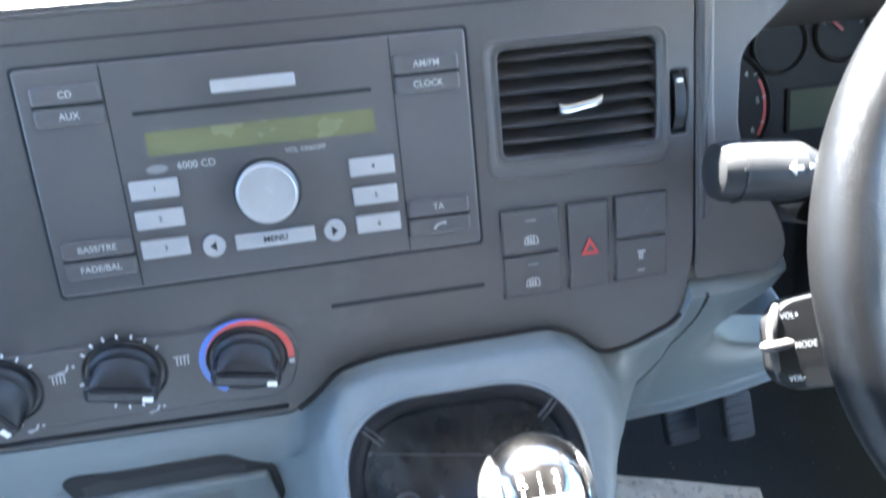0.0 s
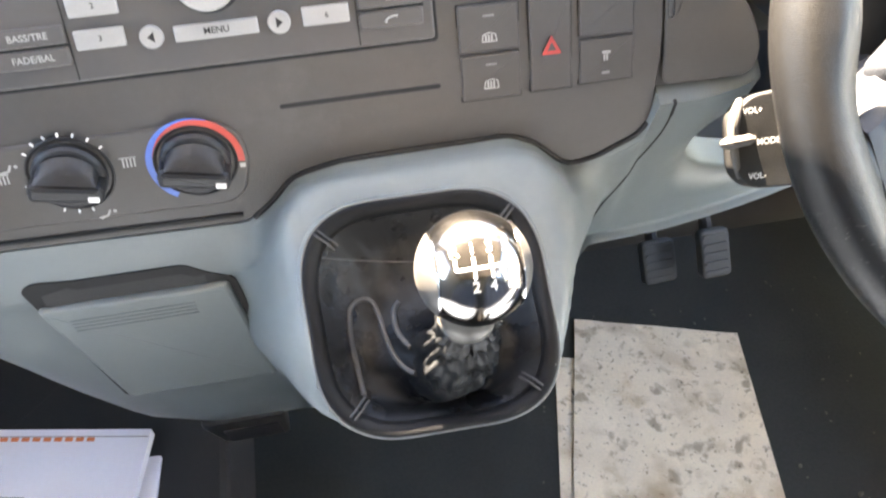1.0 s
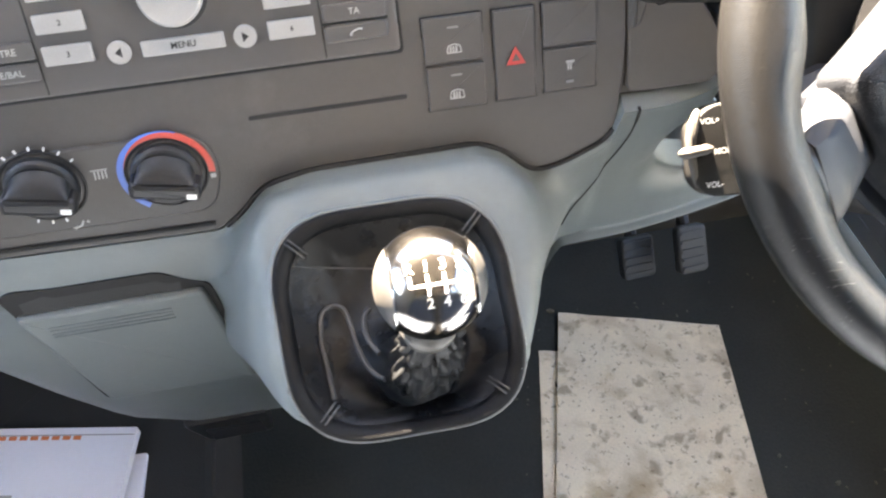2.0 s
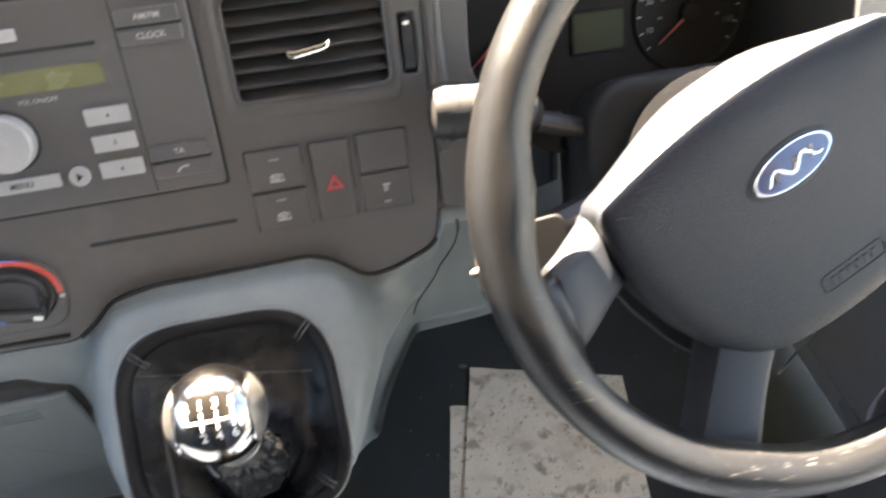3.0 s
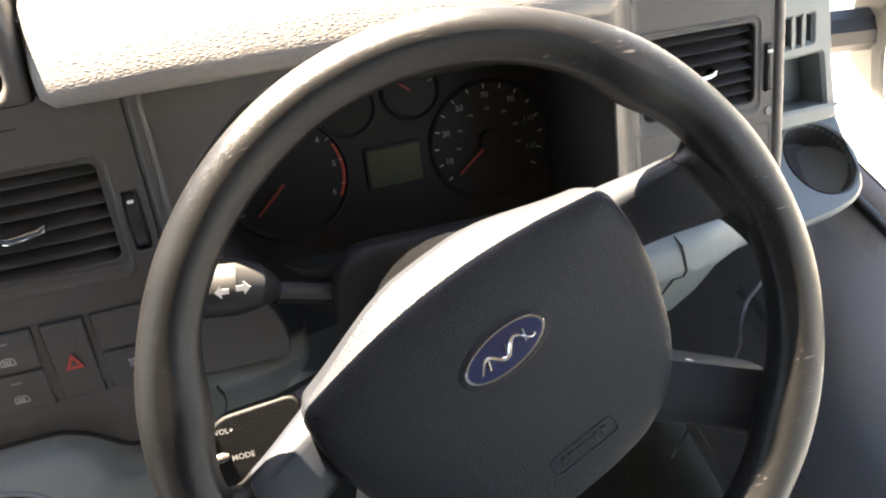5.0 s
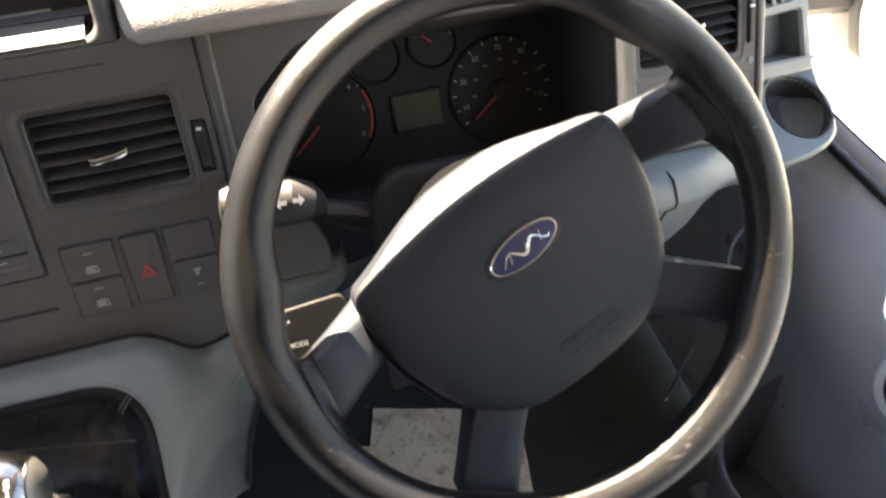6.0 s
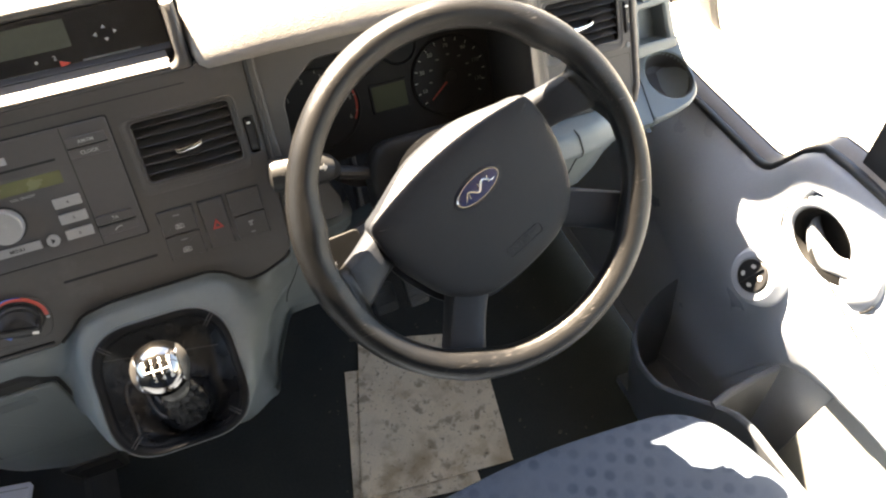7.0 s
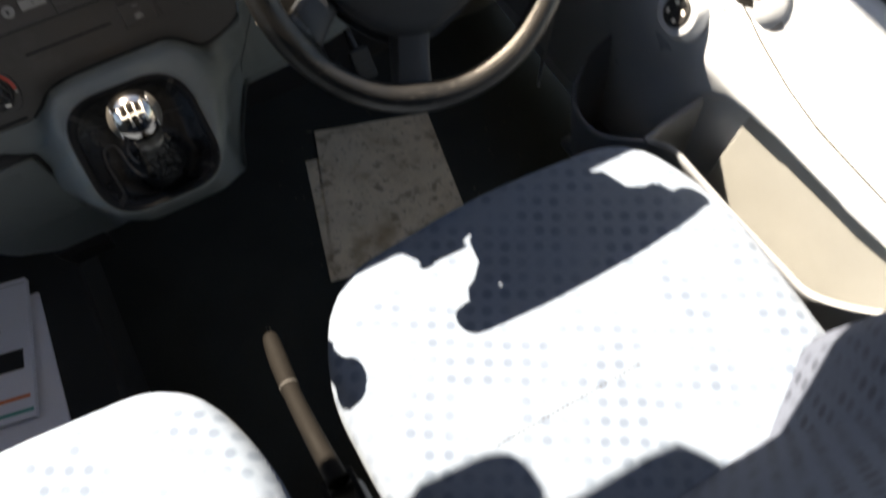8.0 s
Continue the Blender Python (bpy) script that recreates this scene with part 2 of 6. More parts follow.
M_PAPER = paper_material()
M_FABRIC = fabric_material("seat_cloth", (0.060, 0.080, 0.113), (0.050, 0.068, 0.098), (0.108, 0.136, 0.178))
# the same cloth for the backrests, its colours darkened to stand for shade
M_FABRIC_SHADED = fabric_material("seat_cloth_shaded", (0.026, 0.034, 0.052), (0.015, 0.020, 0.031), (0.052, 0.064, 0.090), 90)
M_PAGE = material("printed_page", (0.62, 0.63, 0.70), 0.55, vary=0.04)
M_GLASS = bpy.data.materials.new("window_glass")
M_GLASS.use_nodes = True
gn = M_GLASS.node_tree.nodes
gn.remove(gn["Principled BSDF"])
g_mix, g_clear, g_shine = gn.new("ShaderNodeMixShader"), gn.new("ShaderNodeBsdfTransparent"), gn.new("ShaderNodeBsdfGlossy")
g_mix.inputs[0].default_value = 0.05
g_shine.inputs["Roughness"].default_value = 0.02
M_GLASS.node_tree.links.new(g_clear.outputs[0], g_mix.inputs[1])
M_GLASS.node_tree.links.new(g_shine.outputs[0], g_mix.inputs[2])
M_GLASS.node_tree.links.new(g_mix.outputs[0], gn["Material Output"].inputs["Surface"])


# ---- building helpers ----
def finish(name, bm, mat, angle=24):
    bmesh.ops.remove_doubles(bm, verts=bm.verts, dist=1e-6)
    bmesh.ops.recalc_face_normals(bm, faces=bm.faces)
    me = bpy.data.meshes.new(name)
    bm.to_mesh(me)
    bm.free()
    me.shade_smooth()
    me.set_sharp_from_angle(angle=radians(angle))
    me.materials.append(mat)
    return me


def thing(name, at, label, category, group="", kind=""):
    """An Empty at the thing's base, to carry its parts."""
    ob = new(name)
    ob.empty_display_size = 0.02
    ob.location = at
    return tagged(ob, label, category, group, kind)


def part(name, bm, mat, parent, label="", angle=24):
    """One mesh, built in world coordinates, under a thing or under a part."""
    ob = new(name, finish(name, bm, mat, angle) if isinstance(bm, bmesh.types.BMesh) else bm)
    ob.parent = parent
    if parent.type == "EMPTY":
        ob.location = -parent.location
    if label:
        ob["label"] = label
    return ob


def single(name, bm, mat, label, category, group="", kind="", angle=24):
    return tagged(new(name, finish(name, bm, mat, angle)), label, category, group, kind)


class Plane:
    """A flat chart: (x, y, h) to the world."""
    def __init__(self, o, ux, uy):
        self.o, self.ux = Vector(o), Vector(ux).normalized()
        self.uy = (Vector(uy) - self.ux * Vector(uy).dot(self.ux)).normalized()
        self.un = self.ux.cross(self.uy)

    def __call__(self, x, y, h=0.0):
        return self.o + self.ux * x + self.uy * y + self.un * h

    def shifted(self, x, y, h=0.0, turn=0.0):
        c, s = math.cos(turn), math.sin(turn)
        return Plane(self(x, y, h), self.ux * c + self.uy * s, self.uy * c - self.ux * s)


def smooth(a, b, v):
    t = min(1, max(0, (v - a) / (b - a)))
    return t * t * (3 - 2 * t)


def face_map(x, s, h=0.0):
    """The dashboard's face: x across, s up the slope from the fold at z = 0.70, h out towards the driver; it falls back on the right."""
    h = h - 0.060 * smooth(0.385, 0.435, x)
    if s >= 0:
        return Vector((x, 0.012 + 0.425 * s - 0.905 * h, 0.70 + 0.905 * s + 0.425 * h))
    return Vector((x, 0.012 + 0.187 * s - 0.982 * h, 0.70 + 0.982 * s + 0.187 * h))


def rrect(x0, x1, y0, y1, r=0.003, n=4):
    pts = []
    for cx, cy, a0 in ((x1 - r, y1 - r, 0), (x0 + r, y1 - r, 90), (x0 + r, y0 + r, 180), (x1 - r, y0 + r, 270)):
        for i in range(n + 1):
            a = radians(a0 + 90 * i / n)
            pts.append((cx + r * math.cos(a), cy + r * math.sin(a)))
    return pts


def ellipse(cx, cy, rx, ry, n=28, a0=0, a1=360):
    steps = n if a1 - a0 >= 360 else n + 1
    return [(cx + rx * math.cos(radians(a0 + (a1 - a0) * i / n)), cy + ry * math.sin(radians(a0 + (a1 - a0) * i / n))) for i in range(steps)]


def rounded(pts, r, n=4):
    """A polygon with its corners rounded."""
    out = []
    for i, p in enumerate(pts):
        p, a, b = Vector(p), Vector(pts[i - 1]), Vector(pts[(i + 1) % len(pts)])
        k = min(r, (a - p).length * 0.45, (b - p).length * 0.45)
        s, e = p + (a - p).normalized() * k, p + (b - p).normalized() * k
        for j in range(n + 1):
            t = j / n
            out.append(tuple(s * (1 - t) ** 2 + p * 2 * t * (1 - t) + e * t * t))
    return out


def area2(pts):
    return sum(a[0] * b[1] - b[0] * a[1] for a, b in zip(pts, pts[1:] + pts[:1])) / 2


def inset(pts, d):
    """The outline moved inwards by d (outwards for a hole)."""
    if area2(pts) < 0:
        d = -d
    out = []
    for i, p in enumerate(pts):
        p, a, b = Vector(p), Vector(pts[i - 1]), Vector(pts[(i + 1) % len(pts)])
        u, v = (p - a), (b - p)
        u = u.normalized() if u.length > 1e-9 else v.normalized()
        v = v.normalized() if v.length > 1e-9 else u
        nu, nv = Vector((-u.y, u.x)), Vector((-v.y, v.x))
        m = nu + nv
        m = m.normalized() if m.length > 1e-6 else nu
        out.append(tuple(p + m * d / max(0.5, m.dot(nu))))
    return out


def prism(mp, pts, h0, h1, bevel=0.0, bm=None):
    """An outline raised from h0 to h1 over a chart, its front edge bevelled."""
    bm = bm or bmesh.new()
    rings = [[bm.verts.new(mp(x, y, h0)) for x, y in pts], [bm.verts.new(mp(x, y, h1 - bevel)) for x, y in pts]]
    if bevel:
        mid = inset(pts, bevel * 0.35)
        rings.append([bm.verts.new(mp(x, y, h1 - bevel * 0.3)) for x, y in mid])
        rings.append([bm.verts.new(mp(x, y, h1)) for x, y in inset(pts, bevel)])
    k = len(pts)
    for a, b in zip(rings, rings[1:]):
        for i in range(k):
            bm.faces.new((a[i], a[(i + 1) % k], b[(i + 1) % k], b[i]))
    bm.faces.new(rings[-1])
    bm.faces.new(rings[0][::-1])
    return bm


def panel(mp, outline, holes, thick, bevel, cuts_x=(), cuts_y=()):
    """A plate with openings, laid on a chart, with bevelled edges and thickness behind."""
    bm = bmesh.new()
    loops = []
    for pts, sign in [(outline, 1)] + [(h, -1) for h in holes]:
        inner = inset(pts, bevel * sign)
        vs = [bm.verts.new((x, y, 0)) for x, y in inner]
        es = [bm.edges.new((vs[i], vs[(i + 1) % len(vs)])) for i in range(len(vs))]
        loops.append((pts, inner, es))
    bmesh.ops.triangle_fill(bm, use_beauty=True, edges=[e for _, _, es in loops for e in es], normal=(0, 0, 1))
    for axis, cuts in ((0, cuts_x), (1, cuts_y)):
        for c in cuts:
            no = (1, 0, 0) if axis == 0 else (0, 1, 0)
            co = (c, 0, 0) if axis == 0 else (0, c, 0)
            bmesh.ops.bisect_plane(bm, geom=bm.verts[:] + bm.edges[:] + bm.faces[:], dist=1e-7, plane_co=co, plane_no=no)
    edge = [e for e in bm.edges if len(e.link_faces) == 1]
    flat = {v: (v.co.x, v.co.y) for v in bm.verts}
    shift = {}
    for pts, inner, _ in loops:
        k = len(pts)
        for i in range(k):
            a, b = Vector(inner[i]), Vector(inner[(i + 1) % k])
            oa, ob_ = Vector(pts[i]), Vector(pts[(i + 1) % k])
            d = b - a
            if d.length < 1e-9:
                continue
            for v, (x, y) in flat.items():
                t = ((x - a.x) * d.x + (y - a.y) * d.y) / d.length_squared
                if -1e-4 <= t <= 1.0001 and (a + d * t - Vector((x, y))).length < 1e-6:
                    o = oa.lerp(ob_, t)
                    shift[v] = (o.x, o.y)
    ring1, ring2 = {}, {}
    for e in edge:
        for v in e.verts:
            if v not in ring1:
                o = shift.get(v, flat[v])
                ring1[v] = bm.verts.new(mp(o[0], o[1], -bevel))
                ring2[v] = bm.verts.new(mp(o[0], o[1], -thick))
    for e in edge:
        a, b = e.verts
        bm.faces.new((a, b, ring1[b], ring1[a]))
        bm.faces.new((ring1[a], ring1[b], ring2[b], ring2[a]))
    for v, (x, y) in flat.items():
        v.co = mp(x, y, 0)
    return bm


def loft(rings, closed=True, cap0=False, cap1=False, bm=None):
    """A skin over rows of points."""
    bm = bm or bmesh.new()
    rows = [[bm.verts.new(p) for p in r] for r in rings]
    k = len(rows[0])
    for a, b in zip(rows, rows[1:]):
        for i in range(k if closed else k - 1):
            j = (i + 1) % k
            bm.faces.new((a[i], a[j], b[j], b[i]))
    if cap0:
        bm.faces.new(rows[0][::-1])
    if cap1:
        bm.faces.new(rows[-1])
    return bm


def lathe(mp, profile, n=32, squash=1.0, bm=None):
    """A turned form about a chart's h axis: profile of (radius, h)."""
    return loft([[mp(r * math.cos(2 * math.pi * i / n), r * squash * math.sin(2 * math.pi * i / n), h) for i in range(n)] for r, h in profile], True, True, True, bm)


def tube(path, radius, n=10, bm=None, cap=True):
    """A round bar along points; the radius may be a list."""
    path = [Vector(p) for p in path]
    rs = radius if isinstance(radius, (list, tuple)) else [radius] * len(path)
    rings, side = [], None
    for i, p in enumerate(path):
        d = (path[min(i + 1, len(path) - 1)] - path[max(i - 1, 0)]).normalized()
        if side is None:
            side = d.orthogonal().normalized()
        side = (side - d * side.dot(d)).normalized()
        other = d.cross(side)
        rings.append([p + (side * math.cos(2 * math.pi * k / n) + other * math.sin(2 * math.pi * k / n)) * rs[i] for k in range(n)])
    return loft(rings, True, cap, cap, bm)


def block(p0, p1, bevel=0.0):
    (x0, y0, z0), (x1, y1, z1) = p0, p1
    return prism(Plane((0, 0, 0), (1, 0, 0), (0, 1, 0)), rrect(x0, x1, y0, y1, max(bevel, 0.0005), 3), z0, z1, bevel)


def spline(pts, n=8):
    """A smooth line through points."""
    pts = [Vector(p) for p in pts]
    out = []
    for i in range(len(pts) - 1):
        p0, p1, p2, p3 = pts[max(i - 1, 0)], pts[i], pts[i + 1], pts[min(i + 2, len(pts) - 1)]
        for j in range(n):
            t = j / n
            out.append(0.5 * ((2 * p1) + (p2 - p0) * t + (2 * p0 - 5 * p1 + 4 * p2 - p3) * t * t + (3 * p1 - p0 - 3 * p2 + p3) * t ** 3))
    return out + [pts[-1]]


def lerp_table(table, v):
    for (a, fa), (b, fb) in zip(table, table[1:]):
        if v <= b:
            t = max(0, (v - a) / (b - a))
            return fa + (fb - fa) * t
    return table[-1][1]


def words(mp, text, x, y, size, h, mat, parent, name="lettering", turn=0.0):
    """Printed words laid on a chart, centred at (x, y); size is the height of the capitals."""
    cu = bpy.data.curves.new(name, "FONT")
    cu.body, cu.size, cu.align_x, cu.align_y, cu.extrude = text, size / 0.69, "CENTER", "CENTER", 0.0
    cu.offset = size * 0.02
    cu.resolution_u = 3
    tmp = new("tmp", cu)
    dg = bpy.context.evaluated_depsgraph_get()
    me = bpy.data.meshes.new_from_object(tmp.evaluated_get(dg))
    bpy.data.objects.remove(tmp)
    bpy.data.curves.remove(cu)
    c, s = math.cos(turn), math.sin(turn)
    for v in me.vertices:
        px, py = v.co.x, v.co.y
        v.co = mp(x + px * c - py * s, y + px * s + py * c, h)
    me.materials.clear()
    me.materials.append(mat)
    ob = new(name, me)
    ob.parent = parent
    if parent.type == "EMPTY":
        ob.location = -parent.location
    return ob


def mark(mp, pts, h, mat, parent, name="print_mark"):
    """A thin printed shape, 0.3 mm thick, on a chart."""
    return part(name, prism(mp, pts, h - 0.0002, h + 0.0003), mat, parent)


# ---- shell of the cab ----
def cab_shell():
    flat = Plane((0, 0, 0), (1, 0, 0), (0, 1, 0))
    single("floor", prism(flat, rrect(-1.05, 0.74, -1.35, 0.42, 0.01), -0.03, 0.0), M_MAT, "black rubber cab floor with dust", "floor", kind="structure")
    toe = loft([[(x, y, z) for y, z in ((0.40, -0.02), (0.42, 0.01), (0.52, 0.12), (0.64, 0.36), (0.66, 0.6), (0.70, 0.96), (0.72, 0.96), (0.72, -0.02))] for x in (-1.05, 0.74)], True, True, True)
    single("wall_bulkhead", toe, M_CARPET, "dark carpeted footwell bulkhead under the dashboard", "bulkhead", kind="structure")
    single("wall_rear", block((-1.05, -1.35, 0), (0.78, -1.30, 1.5)), M_REAR, "plain dark rear wall of the cab", "wall", kind="structure")
    rows = []
    for x, d in ((-1.08, 0.0), (-0.02, 0.0), (0.025, -0.005), (0.045, -0.030), (0.065, -0.065), (0.09, -0.075), (0.80, -0.075)):
        rows.append([(x, y + (d if y > 0 else 0), z) for y, z in ((-1.35, 1.47), (0.10, 1.46), (0.188, 1.446), (0.205, 1.462), (0.200, 1.52), (-1.35, 1.53))])
    roof = loft(rows, True, True, True)
    single("ceiling", roof, M_LINING, "pale cloth roof lining", "ceiling", kind="structure")
    left = panel(Plane((-1.04, 0, 0), (0, -1, 0), (0, 0, 1)), [(-0.72, -0.02), (1.35, -0.02), (1.35, 1.5), (-0.28, 1.5), (-0.72, 0.95)], [rounded([(-0.12, 0.86), (0.50, 0.86), (0.48, 1.36), (-0.16, 1.36), (-0.28, 1.10)], 0.06)], 0.05, 0.004)
    single("wall_passenger_side", left, M_DOOR, "grey inner side of the passenger door", "wall", kind="structure")
    for side, x0, x1 in (("left", -1.06, -0.86), ("right", 0.532, 0.79)):
        screen = Plane((0.0, 0.755, 0.935), (1, 0, 0), (0, -0.555, 0.525))
        shape = rrect(x0, x1, -0.03, 0.78, 0.02) if side == "left" else [(0.520, -0.03), (x1, -0.03), (x1, 0.78), (0.497, 0.78), (0.514, 0.69), (0.528, 0.645), (0.5345, 0.61), (0.5365, 0.57), (0.5370, 0.53), (0.5355, 0.50), (0.5320, 0.47), (0.5260, 0.435), (0.521, 0.39)]
        single("pillar_" + side, prism(screen, shape, -0.004, 0.035, 0.012), M_PILLAR, "beige plastic-lined windscreen pillar", "pillar", kind="structure")
    glass = prism(Plane((-0.13, 0.76, 0.93), (1, 0, 0), (0, -0.555, 0.525)), rrect(-0.735, 0.665, 0.0, 0.74, 0.03), 0.0, 0.004)
    pane = single("window_windscreen", glass, M_GLASS, "clear laminated windscreen", "window", kind="structure")
    pane.visible_shadow = False
    far = bmesh.new()
    bmesh.ops.create_circle(far, cap_ends=True, segments=64, radius=600)
    for v in far.verts:
        v.co.z = -0.78
    single("ground", far, M_GROUND, "pale sunlit yard around the van", "ground", kind="structure")


cab_shell()


# ---- dashboard ----
dash = thing("dashboard", (-0.1, 0.3, 0.6), "dark grey van dashboard with a blue-grey lower trim", "dashboard")

TRIM_EDGE = [(-0.66, -0.070), (-0.3715, -0.0751), (-0.2163, -0.0793), (-0.199, -0.0663), (-0.1815, -0.0478), (-0.150, -0.0412), (-0.040, -0.0400),
             (-0.0235, -0.0475), (0.0, -0.0697), (0.020, -0.0672), (0.0490, -0.0540), (0.0583, -0.0420)]


def trim_top(x):
    return lerp_table(TRIM_EDGE + [(0.0590, -0.0215), (0.6, -0.0215)], x)


VENT = (-0.0672, 0.0385, 0.0780, 0.1478)
THUMB = (0.0448, 0.0556, 0.0832, 0.1232)
VENT2 = (0.437, 0.5427, 0.081, 0.1508)
CLUSTER = rounded([(0.0905, 0.082), (0.108, 0.040), (0.150, 0.005), (0.385, 0.005), (0.386, 0.165), (0.132, 0.165), (0.0925, 0.130)], 0.018, 5)


def end_pieces():
    """Right end of the face: rounded corner column, plug and drawer line."""
    rows = []
    for s in [-0.022 + 0.0209 * i for i in range(11)]:
        back = 0.012 * smooth(0.03, -0.022, s)
        rows.append([face_map(x - back * 0.3, s, h) for x, h in ((0.5585, -0.008), (0.5585, 0.0), (0.5605, 0.0022), (0.5640, 0.0026), (0.5675, 0.0010), (0.5695, -0.004), (0.5700, -0.012), (0.5700, -0.12))])
    part("corner_column", loft(rows, False), M_FASCIA, dash, angle=60)
    part("plug", prism(face_map, ellipse(0.5535, 0.0735, 0.0032, 0.0036, 14), -0.001, 0.0012, 0.0005), M_BEZEL, dash, "small pale plug")
    part("drawer_line", panel(face_map, rrect(0.470, 0.5555, 0.013, 0.0635, 0.003), [rrect(0.471, 0.5545, 0.014, 0.0625, 0.003)], 0.001, 0.0001), M_GAP, dash)


def fascia():
    outline = [(-0.66, -0.068)] + [(x, s + 0.0012) for x, s in TRIM_EDGE[1:]] + [(0.0585, -0.0215), (0.0605, 0.02), (0.0615, 0.1900), (0.0155, 0.1900), (0.0135, 0.187), (-0.66, 0.187)]
    outline = rounded(outline, 0.006, 3)
    part("fascia_panel", panel(face_map, outline, [rrect(*VENT, 0.006), rrect(*THUMB, 0.002)], 0.012, 0.0012, cuts_y=(0.0,)), M_FASCIA, dash)
    outline = rounded([(0.0618, -0.0195), (0.126, -0.0195), (0.128, 0.002), (0.121, 0.022), (0.107, 0.042), (0.0905, 0.082), (0.0925, 0.130), (0.132, 0.165), (0.386, 0.165), (0.385, 0.020), (0.350, -0.0195),
                       (0.560, -0.0195), (0.560, 0.187), (0.45, 0.187), (0.43, 0.1900), (0.0618, 0.1900)], 0.010, 4)
    part("joint_backing", prism(face_map, rrect(0.052, 0.0705, -0.019, 0.188, 0.001), -0.012, -0.0018), M_FASCIA, dash)
    part("cluster_surround", panel(face_map, outline, [rrect(*VENT2, 0.006)], 0.012, 0.0012, cuts_x=(0.385, 0.391, 0.397, 0.403, 0.409, 0.415, 0.421, 0.428, 0.435), cuts_y=(0.0,)), M_FASCIA, dash)
    # raised ridge beside the cluster opening, and the pale strip on its other side
    part("cluster_ridge", prism(face_map, rounded([(0.0635, 0.024), (0.0700, 0.026), (0.0760, 0.045), (0.0735, 0.10), (0.0735, 0.188), (0.0635, 0.188)], 0.004), -0.002, 0.0028, 0.0026), M_FASCIA, dash)
    part("side_joint", prism(face_map, rrect(0.4295, 0.4325, 0.0, 0.186, 0.0012), -0.004, 0.0006), M_GAP, dash)
    end_pieces()
    # crease along the head of the panel, card slot, and the raised field round the heater dials
    part("panel_crease", prism(face_map, rrect(-0.66, 0.0, 0.1728, 0.1738, 0.0004), -0.001, 0.0004), M_GAP, dash)
    part("card_slot", prism(face_map, rrect(-0.1812, -0.0832, 0.0002, 0.0028, 0.001), -0.004, 0.0003), M_GAP, dash)
    heater = [(-0.66, 0.003), (-0.33, 0.003), (-0.232, 0.0035), (-0.2085, -0.008), (-0.2045, -0.030), (-0.212, -0.053), (-0.222, -0.0605), (-0.33, -0.0585), (-0.66, -0.053)]
    heater = [(x, min(y, -0.001)) for x, y in rounded(heater, 0.014, 5)]
    part("heater_field", prism(face_map, heater, -0.002, 0.0022, 0.0018), M_FASCIA, dash)
    edge = [(x, s) for x, s in rounded([(x, s) for x, s in TRIM_EDGE[2:]], 0.012, 4) if -0.216 <= x <= 0.0585]
    part("trim_groove", tube([face_map(x, s + 0.0004, 0.0004) for x, s in edge[3:-3]], 0.0017, 6), M_GAP, dash)
    groove = spline([(-0.66, -0.0665), (-0.40, -0.0672), (-0.25, -0.0708), (-0.218, -0.0715)], 6)
    part("lower_groove", tube([face_map(p.x, p.y, 0.0006) for p in [Vector((a[0], a[1])) for a in groove]], 0.0016, 6), M_GAP, dash)


OPENING = [(0.50, 0.225), (0.548, 0.222), (0.558, 0.185), (0.566, 0.150), (0.574, 0.127), (0.584, 0.113), (0.597, 0.107), (0.612, 0.109), (0.627, 0.117), (0.640, 0.128), (0.652, 0.135), (0.662, 0.1365), (0.70, 0.137)]


